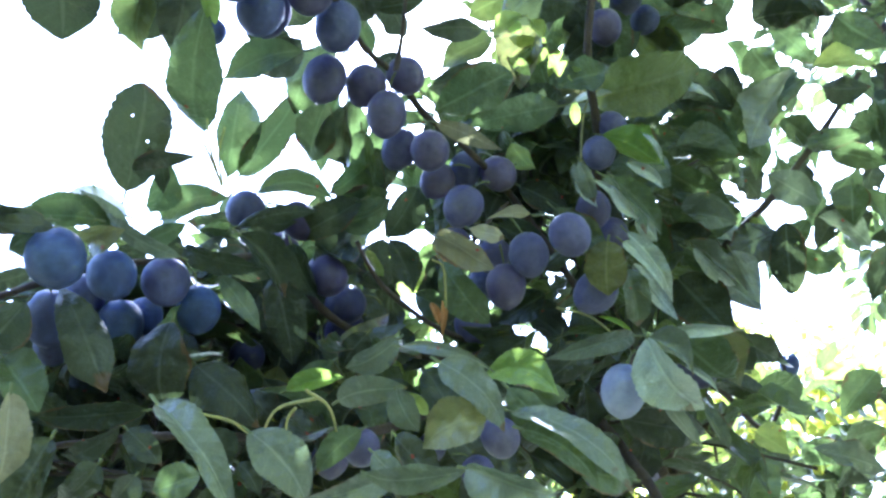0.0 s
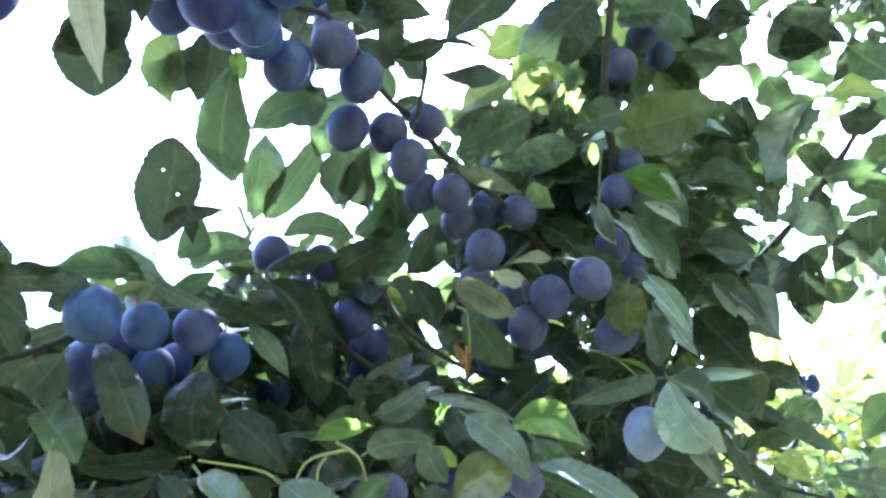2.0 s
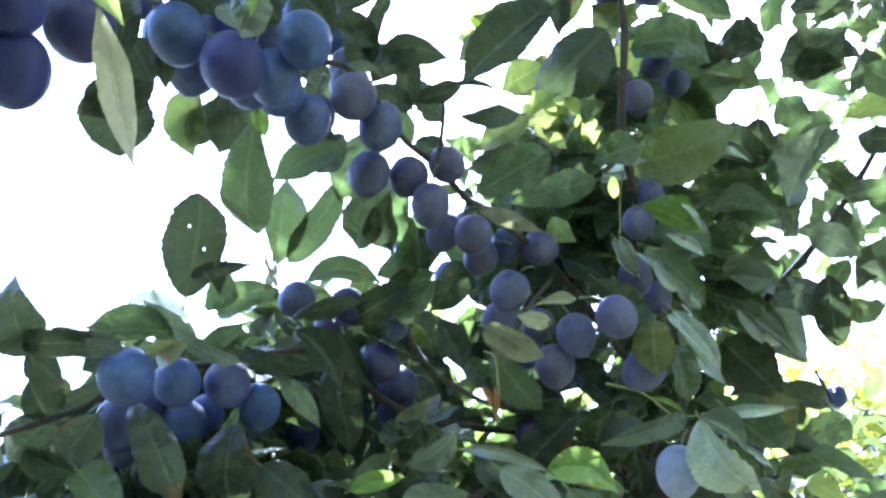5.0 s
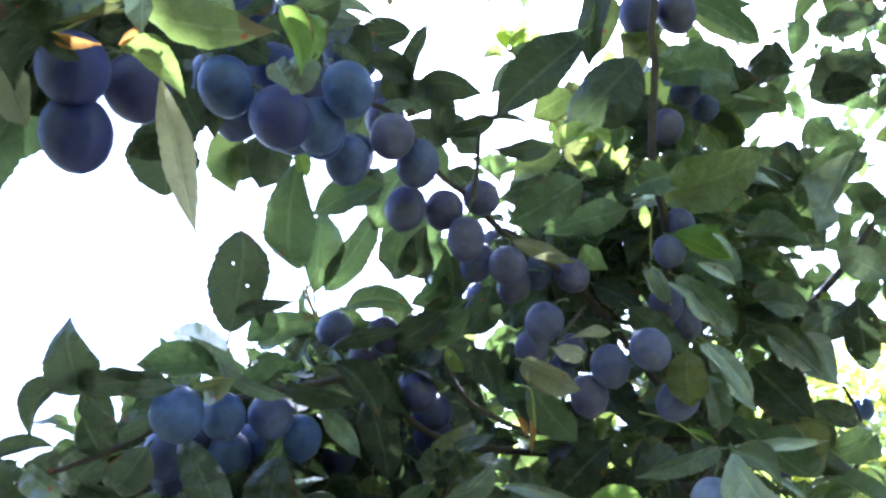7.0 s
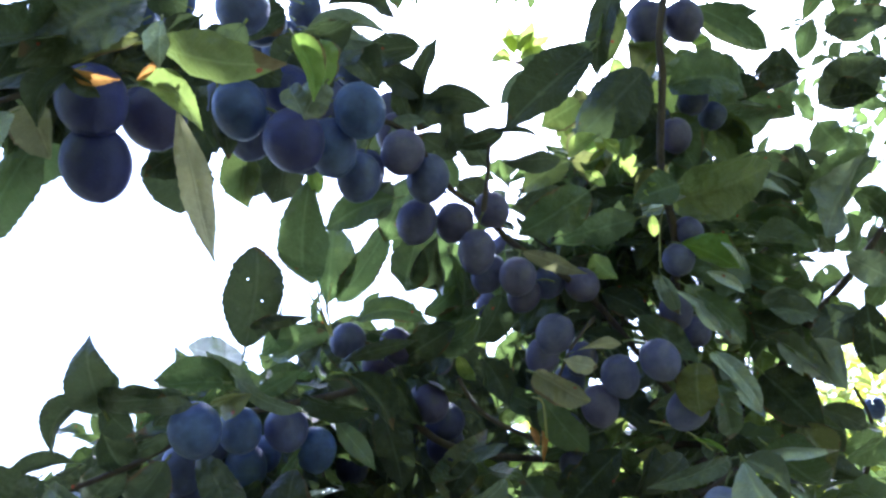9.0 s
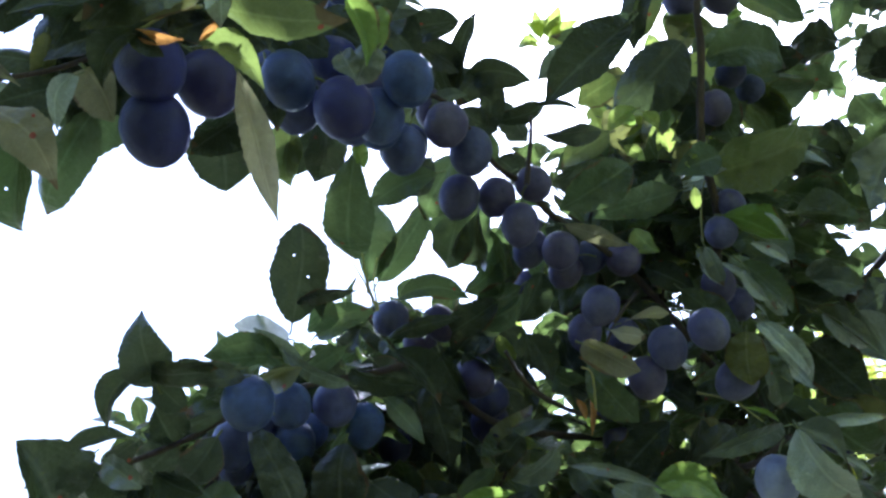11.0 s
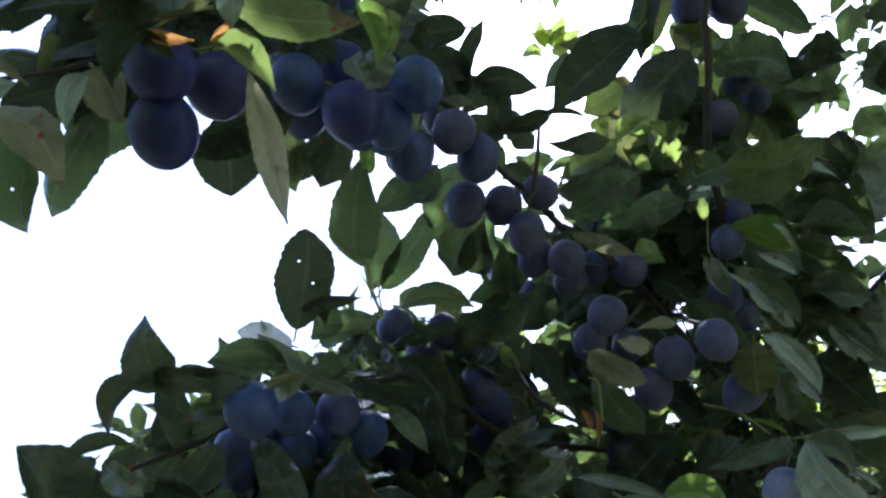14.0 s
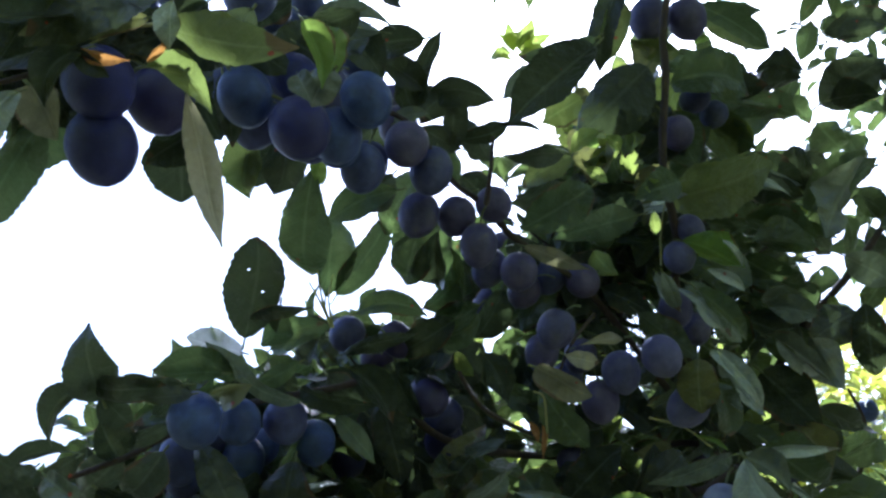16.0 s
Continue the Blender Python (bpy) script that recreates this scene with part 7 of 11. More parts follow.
hung(upright, (0.030, 0.892, 2.171), (0.084, 0.894, 2.144), (0.33, -0.72, -0.61), 0.029, "d", 4)
hung(upright, (0.316, 0.994, 2.187), (0.327, 1.046, 2.137), (-0.24, -0.94, 0.24), 0.042, "g", 6)
hung(left, (-0.417, 0.717, 1.773), (-0.458, 0.740, 1.711), (0.21, -0.95, -0.25), 0.038, "d", 4)
hung(left, (-0.435, 0.830, 1.787), (-0.502, 0.806, 1.766), (-0.11, -0.96, -0.24), 0.038, "g", 0)
hung(left, (-0.422, 0.803, 1.791), (-0.483, 0.798, 1.802), (0.31, -0.92, -0.25), 0.033, "d", 4)
hung(left, (-0.458, 0.776, 1.820), (-0.454, 0.799, 1.750), (0.17, -0.84, -0.51), 0.043, "d", 2)
hung(left, (-0.314, 0.812, 1.825), (-0.387, 0.828, 1.837), (0.18, -0.98, -0.08), 0.043, "d", 0)
hung(left, (-0.458, 0.785, 1.828), (-0.389, 0.817, 1.819), (0.30, -0.95, -0.08), 0.045, "d", 7)
hung(left, (-0.274, 0.731, 1.813), (-0.309, 0.776, 1.768), (0.34, -0.89, -0.31), 0.040, "d", 0)
hung(left, (-0.352, 0.761, 1.797), (-0.311, 0.780, 1.758), (-0.22, -0.96, -0.15), 0.031, "g", 5)
hung(left, (-0.427, 0.829, 1.808), (-0.488, 0.867, 1.776), (0.09, -0.86, -0.50), 0.040, "d", 0)
hung(left, (-0.412, 0.769, 1.798), (-0.356, 0.771, 1.775), (-0.13, -0.99, -0.09), 0.030, "d", 0)
hung(left, (-0.246, 0.771, 1.787), (-0.268, 0.797, 1.740), (0.20, -0.95, -0.23), 0.026, "d", 1)
hung(left, (-0.332, 0.767, 1.785), (-0.300, 0.814, 1.731), (0.14, -0.98, -0.16), 0.038, "g", 0)
hung(left, (-0.233, 0.739, 1.775), (-0.273, 0.793, 1.727), (-0.31, -0.77, -0.56), 0.049, "d", 7)
hung(left, (-0.364, 0.811, 1.803), (-0.384, 0.864, 1.750), (0.53, -0.82, -0.22), 0.036, "d", 0)
hung(left, (-0.311, 0.749, 1.794), (-0.361, 0.764, 1.758), (-0.10, -0.93, -0.36), 0.031, "d", 5)
hung(left, (-0.357, 0.745, 1.765), (-0.323, 0.744, 1.708), (-0.04, -0.97, -0.25), 0.038, "g", 8)
hung(right, (0.706, 1.232, 2.277), (0.674, 1.249, 2.206), (0.24, -0.97, -0.11), 0.040, "d", 8)
hung(right, (0.628, 1.130, 2.502), (0.612, 1.155, 2.424), (0.36, -0.93, -0.02), 0.043, "d", 4)
hung(right, (0.487, 0.977, 2.395), (0.554, 1.001, 2.388), (-0.09, -0.99, 0.12), 0.042, "d", 1)
hung(right, (0.622, 1.051, 2.245), (0.643, 1.088, 2.192), (-0.09, -0.79, -0.61), 0.033, "d", 8)
hung(right, (0.516, 1.116, 2.457), (0.565, 1.105, 2.392), (-0.29, -0.91, -0.31), 0.046, "g", 5)
hung(right, (0.536, 0.906, 2.316), (0.596, 0.928, 2.271), (0.13, -0.99, -0.03), 0.037, "g", 5)
hung(right, (0.539, 1.275, 2.179), (0.465, 1.280, 2.142), (-0.31, -0.92, 0.23), 0.044, "g", 4)
hung(right, (0.469, 1.271, 2.395), (0.394, 1.259, 2.368), (0.07, -0.97, 0.24), 0.046, "g", 0)
hung(right, (0.582, 1.200, 2.543), (0.616, 1.206, 2.469), (0.32, -0.94, -0.08), 0.047, "g", 5)
hung(right, (0.403, 1.144, 2.092), (0.370, 1.182, 2.052), (0.37, -0.92, 0.08), 0.030, "g", 3)
hung(right, (0.596, 0.992, 2.221), (0.588, 1.017, 2.162), (0.12, -0.98, -0.17), 0.036, "g", 1)
hung(right, (0.656, 1.187, 2.247), (0.622, 1.225, 2.210), (0.35, -0.88, -0.32), 0.035, "g", 4)
hung(right, (0.403, 1.076, 2.203), (0.355, 1.098, 2.143), (-0.03, -0.98, 0.21), 0.043, "d", 1)
hung(right, (0.471, 0.990, 2.389), (0.539, 1.012, 2.376), (-0.10, -0.98, -0.19), 0.042, "d", 7)
hung(right, (0.630, 1.053, 2.342), (0.689, 1.053, 2.287), (-0.29, -0.96, 0.01), 0.037, "d", 0)
hung(right, (0.587, 1.259, 2.231), (0.529, 1.288, 2.236), (0.05, -1.00, -0.03), 0.031, "g", 1)
hung(right, (0.732, 1.272, 2.333), (0.788, 1.274, 2.332), (0.24, -0.88, -0.42), 0.033, "g", 0)
hung(right, (0.559, 1.155, 2.205), (0.557, 1.151, 2.143), (0.15, -0.97, -0.18), 0.029, "g", 1)
hung(right, (0.517, 1.163, 2.244), (0.527, 1.208, 2.186), (0.18, -0.96, 0.21), 0.034, "g", 1)
hung(right, (0.448, 1.210, 2.305), (0.406, 1.197, 2.265), (-0.23, -0.96, 0.17), 0.031, "g", 1)
hung(right, (0.400, 1.061, 2.183), (0.439, 1.099, 2.156), (0.25, -0.94, -0.23), 0.035, "g", 5)
hung(right, (0.668, 1.201, 2.134), (0.723, 1.222, 2.137), (-0.24, -0.94, 0.25), 0.029, "g", 2)
hung(right, (0.582, 1.043, 2.254), (0.654, 1.041, 2.213), (0.06, -0.85, -0.52), 0.040, "g", 6)
hung(right, (0.635, 1.111, 2.378), (0.667, 1.125, 2.329), (0.09, -0.87, -0.48), 0.032, "g", 5)
hung(right, (0.478, 1.318, 2.213), (0.429, 1.319, 2.169), (-0.13, -0.99, -0.06), 0.030, "g", 0)
hung(right, (0.622, 1.275, 2.325), (0.586, 1.300, 2.277), (0.26, -0.94, -0.21), 0.035, "g", 5)
hung(right, (0.457, 1.257, 2.261), (0.429, 1.264, 2.211), (-0.09, -0.98, 0.15), 0.032, "g", 1)
hung(right, (0.647, 1.204, 2.194), (0.656, 1.199, 2.125), (-0.20, -0.93, -0.31), 0.033, "d", 7)
hung(right, (0.593, 0.999, 2.244), (0.592, 0.998, 2.172), (-0.25, -0.94, -0.23), 0.036, "g", 3)
hung(right, (0.430, 1.078, 2.075), (0.406, 1.130, 2.020), (0.24, -0.96, 0.12), 0.040, "d", 1)
hung(right, (0.379, 1.035, 2.088), (0.397, 1.039, 2.031), (-0.00, -0.82, -0.57), 0.036, "g", 2)
hung(right, (0.505, 1.093, 2.167), (0.528, 1.090, 2.110), (0.09, -0.95, -0.31), 0.033, "g", 4)
hung(right, (0.471, 1.203, 2.487), (0.520, 1.226, 2.448), (-0.29, -0.95, 0.09), 0.031, "g", 4)
hung(right, (0.468, 1.217, 2.127), (0.456, 1.253, 2.083), (0.17, -0.93, -0.34), 0.029, "d", 5)
hung(right, (0.574, 1.072, 2.129), (0.539, 1.126, 2.075), (-0.36, -0.93, 0.04), 0.039, "d", 8)
hung(right, (0.676, 1.155, 2.364), (0.698, 1.152, 2.311), (0.03, -0.96, -0.28), 0.034, "g", 6)
hung(right, (0.598, 1.079, 2.219), (0.611, 1.097, 2.164), (0.08, -0.96, 0.26), 0.030, "d", 3)
hung(right, (0.547, 0.990, 2.104), (0.601, 1.034, 2.061), (-0.12, -0.99, 0.08), 0.037, "g", 2)
hung(right, (0.451, 0.959, 2.175), (0.480, 0.964, 2.111), (0.14, -0.96, -0.25), 0.035, "g", 3)
hung(right, (0.460, 1.296, 2.306), (0.463, 1.358, 2.248), (-0.18, -0.98, 0.04), 0.039, "g", 8)
hung(right, (0.450, 0.981, 2.380), (0.529, 1.002, 2.404), (-0.31, -0.82, -0.49), 0.038, "g", 5)
hung(right, (0.694, 1.174, 2.317), (0.748, 1.144, 2.323), (-0.19, -0.85, -0.50), 0.028, "g", 3)
hung(right, (0.635, 1.308, 2.267), (0.650, 1.361, 2.209), (-0.09, -0.99, 0.14), 0.041, "g", 8)
hung(right, (0.479, 1.011, 2.158), (0.492, 1.043, 2.115), (-0.10, -0.82, -0.56), 0.030, "d", 2)
hung(right, (0.447, 0.966, 2.277), (0.479, 1.011, 2.232), (-0.14, -0.98, 0.15), 0.040, "g", 1)
hung(right, (0.609, 1.012, 2.219), (0.547, 1.036, 2.182), (-0.25, -0.96, 0.15), 0.044, "g", 3)
hung(right, (0.658, 1.160, 2.157), (0.713, 1.173, 2.146), (-0.40, -0.91, -0.07), 0.030, "d", 1)
hung(right, (0.468, 1.221, 2.256), (0.526, 1.258, 2.215), (-0.07, -1.00, -0.03), 0.048, "d", 7)
hung(right, (0.452, 1.089, 2.287), (0.396, 1.122, 2.273), (-0.20, -0.98, -0.09), 0.031, "g", 3)
hung(right, (0.442, 1.249, 2.164), (0.421, 1.269, 2.095), (-0.09, -0.97, -0.22), 0.036, "g", 0)
hung(right, (0.591, 1.234, 2.499), (0.645, 1.223, 2.471), (-0.26, -0.83, -0.49), 0.031, "g", 2)
hung(right, (0.523, 1.098, 2.110), (0.492, 1.118, 2.067), (-0.36, -0.93, -0.03), 0.033, "g", 5)
hung(right, (0.671, 1.175, 2.392), (0.730, 1.162, 2.334), (0.31, -0.83, -0.46), 0.045, "d", 8)
hung(right, (0.631, 1.147, 2.101), (0.706, 1.136, 2.071), (-0.14, -0.97, 0.19), 0.038, "d", 4)
hung(right, (0.327, 1.077, 2.080), (0.342, 1.101, 2.027), (0.39, -0.92, -0.01), 0.031, "g", 4)
hung(right, (0.385, 1.226, 2.130), (0.374, 1.261, 2.057), (0.09, -0.97, -0.23), 0.046, "g", 3)
hung(right, (0.412, 1.252, 2.209), (0.474, 1.250, 2.159), (-0.27, -0.92, -0.30), 0.046, "g", 2)
hung(right, (0.466, 1.087, 2.248), (0.464, 1.121, 2.182), (-0.26, -0.94, 0.20), 0.035, "g", 0)
hung(right, (0.517, 1.296, 2.424), (0.560, 1.296, 2.364), (0.14, -0.99, -0.06), 0.035, "d", 3)
hung(right, (0.383, 1.021, 2.227), (0.458, 1.050, 2.240), (0.28, -0.95, 0.11), 0.047, "g", 0)
hung(right, (0.394, 1.275, 2.268), (0.358, 1.277, 2.210), (0.41, -0.74, -0.53), 0.040, "d", 5)
hung(right, (0.388, 1.124, 2.152), (0.348, 1.140, 2.094), (0.35, -0.88, -0.30), 0.042, "g", 2)
hung(right, (0.344, 1.061, 2.216), (0.286, 1.087, 2.173), (0.08, -0.97, 0.24), 0.040, "g", 8)
hung(right, (0.388, 1.257, 2.205), (0.334, 1.296, 2.180), (0.39, -0.92, 0.03), 0.040, "g", 4)
hung(right, (0.404, 1.253, 2.238), (0.326, 1.278, 2.228), (0.48, -0.79, -0.38), 0.037, "d", 5)
hung(right, (0.377, 1.129, 2.089), (0.338, 1.144, 2.038), (0.24, -0.79, -0.57), 0.035, "g", 1)
hung(right, (0.504, 1.280, 2.365), (0.448, 1.289, 2.390), (0.31, -0.95, -0.01), 0.029, "d", 7)
hung(right, (0.352, 1.040, 2.272), (0.415, 1.026, 2.259), (0.09, -0.99, -0.10), 0.038, "g", 8)
hung(right, (0.358, 1.133, 2.122), (0.363, 1.140, 2.057), (0.12, -0.99, -0.06), 0.032, "g", 4)
hung(right, (0.339, 1.073, 2.086), (0.262, 1.039, 2.087), (0.37, -0.89, -0.26), 0.044, "g", 3)
hung(right, (0.524, 1.312, 2.356), (0.554, 1.339, 2.292), (0.28, -0.91, -0.30), 0.038, "d", 4)
hung(right, (0.411, 1.306, 2.297), (0.350, 1.292, 2.253), (0.35, -0.85, -0.40), 0.035, "g", 8)
hung(right, (0.381, 0.997, 2.228), (0.306, 0.981, 2.193), (0.45, -0.87, 0.21), 0.047, "g", 3)
hung(right, (0.455, 1.326, 2.113), (0.517, 1.345, 2.123), (0.01, -0.98, -0.19), 0.030, "d", 0)
hung(right, (0.378, 1.187, 2.150), (0.425, 1.194, 2.103), (0.39, -0.72, -0.58), 0.031, "g", 5)
hung(right, (0.366, 1.198, 2.095), (0.394, 1.230, 2.054), (-0.27, -0.84, -0.47), 0.029, "g", 0)
hung(right, (0.475, 1.384, 2.217), (0.517, 1.429, 2.183), (0.31, -0.92, 0.23), 0.036, "g", 3)
hung(right, (0.437, 1.330, 2.130), (0.439, 1.377, 2.088), (0.23, -0.95, 0.22), 0.034, "g", 1)
hung(right, (0.446, 1.227, 2.266), (0.379, 1.178, 2.274), (0.44, -0.90, -0.08), 0.042, "d", 5)
hung(right, (0.445, 1.175, 2.331), (0.474, 1.209, 2.296), (0.37, -0.92, 0.15), 0.031, "g", 4)
hung(right, (0.371, 1.263, 2.102), (0.327, 1.270, 2.047), (-0.08, -0.96, -0.26), 0.032, "g", 6)
hung(right, (0.358, 1.063, 2.060), (0.285, 1.040, 2.027), (-0.23, -0.96, -0.13), 0.040, "d", 1)
hung(right, (0.451, 1.346, 2.283), (0.497, 1.355, 2.225), (0.43, -0.90, -0.10), 0.042, "g", 5)
hung(right, (0.510, 1.264, 2.132), (0.527, 1.277, 2.063), (0.41, -0.91, 0.10), 0.036, "g", 3)
hung(far, (0.582, 1.142, 1.808), (0.560, 1.146, 1.758), (0.07, -0.97, -0.25), 0.030, "d", 5)
hung(far, (0.579, 1.390, 1.867), (0.523, 1.419, 1.869), (0.31, -0.91, 0.28), 0.029, "g", 6)
hung(far, (0.525, 1.182, 1.810), (0.571, 1.202, 1.780), (0.33, -0.89, -0.30), 0.033, "g", 0)
hung(far, (0.585, 1.414, 1.765), (0.652, 1.404, 1.722), (0.44, -0.83, -0.35), 0.044, "g", 8)
hung(far, (0.587, 1.270, 1.756), (0.603, 1.285, 1.689), (0.32, -0.94, -0.07), 0.036, "g", 0)
hung(far, (0.704, 1.368, 1.761), (0.731, 1.368, 1.711), (0.12, -0.95, -0.28), 0.033, "g", 4)
hung(far, (0.591, 1.191, 1.798), (0.573, 1.235, 1.747), (-0.06, -0.88, -0.47), 0.040, "d", 3)
hung(far, (0.578, 1.270, 1.783), (0.595, 1.293, 1.712), (-0.22, -0.96, 0.17), 0.043, "d", 2)
hung(far, (0.560, 1.290, 1.743), (0.621, 1.321, 1.737), (0.15, -0.85, -0.51), 0.035, "g", 7)
hung(far, (0.523, 1.278, 1.781), (0.565, 1.318, 1.755), (-0.08, -0.96, -0.28), 0.036, "d", 1)
hung(far, (0.526, 1.440, 1.764), (0.593, 1.450, 1.764), (0.34, -0.85, -0.41), 0.031, "d", 4)
hung(far, (0.576, 1.398, 1.810), (0.632, 1.405, 1.776), (0.28, -0.95, 0.16), 0.038, "d", 5)
hung(far, (0.509, 1.169, 1.901), (0.436, 1.160, 1.863), (0.11, -0.83, -0.54), 0.041, "g", 6)
hung(far, (0.646, 1.360, 1.804), (0.592, 1.362, 1.759), (0.23, -0.97, -0.02), 0.033, "g", 0)
hung(far, (0.603, 1.323, 1.839), (0.671, 1.292, 1.839), (0.01, -0.99, -0.12), 0.042, "g", 5)
hung(far, (0.630, 1.359, 1.785), (0.662, 1.392, 1.730), (0.31, -0.93, 0.20), 0.043, "g", 1)
hung(far, (0.620, 1.199, 1.882), (0.675, 1.194, 1.845), (0.28, -0.96, 0.10), 0.031, "d", 4)
hung(far, (0.557, 1.301, 1.803), (0.621, 1.279, 1.825), (-0.22, -0.98, -0.04), 0.042, "g", 1)
hung(far, (0.500, 1.368, 1.765), (0.553, 1.406, 1.717), (0.30, -0.94, 0.18), 0.047, "g", 2)
hung(far, (0.600, 1.125, 1.866), (0.679, 1.133, 1.849), (0.32, -0.94, 0.10), 0.037, "g", 6)
hung(far, (0.556, 1.383, 1.845), (0.556, 1.418, 1.774), (-0.39, -0.89, -0.23), 0.044, "d", 4)
hung(far, (0.471, 1.251, 1.892), (0.549, 1.260, 1.920), (-0.05, -0.92, -0.39), 0.043, "g", 2)
# yellow and light green fill, low and behind: painted as sunlit
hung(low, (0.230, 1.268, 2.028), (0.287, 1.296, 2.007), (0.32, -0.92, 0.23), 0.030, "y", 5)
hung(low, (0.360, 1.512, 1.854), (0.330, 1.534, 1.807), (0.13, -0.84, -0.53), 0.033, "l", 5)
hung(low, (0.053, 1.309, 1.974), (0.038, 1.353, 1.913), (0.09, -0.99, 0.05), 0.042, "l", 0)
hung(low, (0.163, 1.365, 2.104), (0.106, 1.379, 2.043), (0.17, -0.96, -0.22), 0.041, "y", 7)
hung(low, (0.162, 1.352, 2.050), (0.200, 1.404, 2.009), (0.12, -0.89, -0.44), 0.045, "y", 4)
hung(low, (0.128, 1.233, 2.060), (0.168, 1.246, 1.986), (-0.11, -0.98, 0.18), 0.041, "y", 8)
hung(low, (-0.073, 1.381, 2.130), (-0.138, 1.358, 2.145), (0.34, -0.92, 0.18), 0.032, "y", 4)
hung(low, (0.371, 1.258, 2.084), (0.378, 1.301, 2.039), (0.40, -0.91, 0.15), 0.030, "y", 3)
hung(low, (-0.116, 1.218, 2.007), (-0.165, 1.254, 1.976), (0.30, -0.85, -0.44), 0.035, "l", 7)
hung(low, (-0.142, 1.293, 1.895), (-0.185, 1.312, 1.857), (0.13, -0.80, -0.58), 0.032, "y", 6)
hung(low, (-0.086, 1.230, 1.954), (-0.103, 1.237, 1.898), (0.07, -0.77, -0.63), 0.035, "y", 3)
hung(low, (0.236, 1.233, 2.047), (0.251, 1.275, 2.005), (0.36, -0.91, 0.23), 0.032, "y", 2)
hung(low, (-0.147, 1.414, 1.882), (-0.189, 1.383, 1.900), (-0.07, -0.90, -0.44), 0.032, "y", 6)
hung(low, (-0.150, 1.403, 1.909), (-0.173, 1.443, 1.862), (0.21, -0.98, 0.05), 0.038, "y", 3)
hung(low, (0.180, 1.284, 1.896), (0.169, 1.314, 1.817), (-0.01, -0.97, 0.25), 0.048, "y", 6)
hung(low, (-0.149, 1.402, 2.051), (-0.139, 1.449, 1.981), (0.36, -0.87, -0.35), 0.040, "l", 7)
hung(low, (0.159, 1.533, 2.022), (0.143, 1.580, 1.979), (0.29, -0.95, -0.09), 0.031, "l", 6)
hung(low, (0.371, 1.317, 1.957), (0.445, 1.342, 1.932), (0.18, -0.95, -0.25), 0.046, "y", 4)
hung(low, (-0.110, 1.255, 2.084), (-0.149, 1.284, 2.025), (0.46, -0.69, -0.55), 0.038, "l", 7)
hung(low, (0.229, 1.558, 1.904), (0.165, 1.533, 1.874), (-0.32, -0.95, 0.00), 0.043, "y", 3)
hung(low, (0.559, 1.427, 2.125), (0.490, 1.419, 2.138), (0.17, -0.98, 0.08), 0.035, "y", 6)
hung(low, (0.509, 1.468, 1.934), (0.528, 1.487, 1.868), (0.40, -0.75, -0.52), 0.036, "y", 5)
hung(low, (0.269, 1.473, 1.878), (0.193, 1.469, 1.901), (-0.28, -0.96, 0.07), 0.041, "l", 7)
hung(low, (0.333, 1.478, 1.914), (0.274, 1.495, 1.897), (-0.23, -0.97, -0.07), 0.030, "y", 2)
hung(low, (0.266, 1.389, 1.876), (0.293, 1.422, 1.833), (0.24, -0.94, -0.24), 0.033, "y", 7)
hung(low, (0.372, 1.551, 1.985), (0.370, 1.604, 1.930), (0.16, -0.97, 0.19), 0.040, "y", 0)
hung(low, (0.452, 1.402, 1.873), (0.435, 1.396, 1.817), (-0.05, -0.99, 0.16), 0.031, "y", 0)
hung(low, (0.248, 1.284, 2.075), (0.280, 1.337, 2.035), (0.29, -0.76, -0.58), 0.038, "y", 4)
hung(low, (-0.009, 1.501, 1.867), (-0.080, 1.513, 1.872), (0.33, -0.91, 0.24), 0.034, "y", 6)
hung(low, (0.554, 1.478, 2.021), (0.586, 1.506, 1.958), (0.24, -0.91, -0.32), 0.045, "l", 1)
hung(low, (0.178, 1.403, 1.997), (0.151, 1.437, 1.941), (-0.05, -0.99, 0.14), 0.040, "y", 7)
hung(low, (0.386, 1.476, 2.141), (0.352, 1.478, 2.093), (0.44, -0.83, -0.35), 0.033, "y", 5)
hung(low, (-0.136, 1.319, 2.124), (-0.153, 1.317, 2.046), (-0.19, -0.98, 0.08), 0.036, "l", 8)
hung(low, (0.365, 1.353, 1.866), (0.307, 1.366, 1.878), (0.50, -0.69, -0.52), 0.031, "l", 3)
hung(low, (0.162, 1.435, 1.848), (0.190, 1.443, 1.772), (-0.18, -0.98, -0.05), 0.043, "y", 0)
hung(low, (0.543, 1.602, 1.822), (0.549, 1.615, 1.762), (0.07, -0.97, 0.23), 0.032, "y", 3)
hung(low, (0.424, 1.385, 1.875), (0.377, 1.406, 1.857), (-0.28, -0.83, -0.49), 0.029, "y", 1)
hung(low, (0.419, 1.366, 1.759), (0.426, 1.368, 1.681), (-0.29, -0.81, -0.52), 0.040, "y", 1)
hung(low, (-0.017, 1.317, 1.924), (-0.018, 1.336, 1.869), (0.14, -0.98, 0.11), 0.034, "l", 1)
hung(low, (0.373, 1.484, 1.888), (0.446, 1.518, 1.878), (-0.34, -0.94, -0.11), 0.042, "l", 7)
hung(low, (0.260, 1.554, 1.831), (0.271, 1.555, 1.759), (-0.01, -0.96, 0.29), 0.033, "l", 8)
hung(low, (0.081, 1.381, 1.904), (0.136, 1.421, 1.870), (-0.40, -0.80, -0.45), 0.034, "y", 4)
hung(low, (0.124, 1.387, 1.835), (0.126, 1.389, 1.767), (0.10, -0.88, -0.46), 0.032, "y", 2)
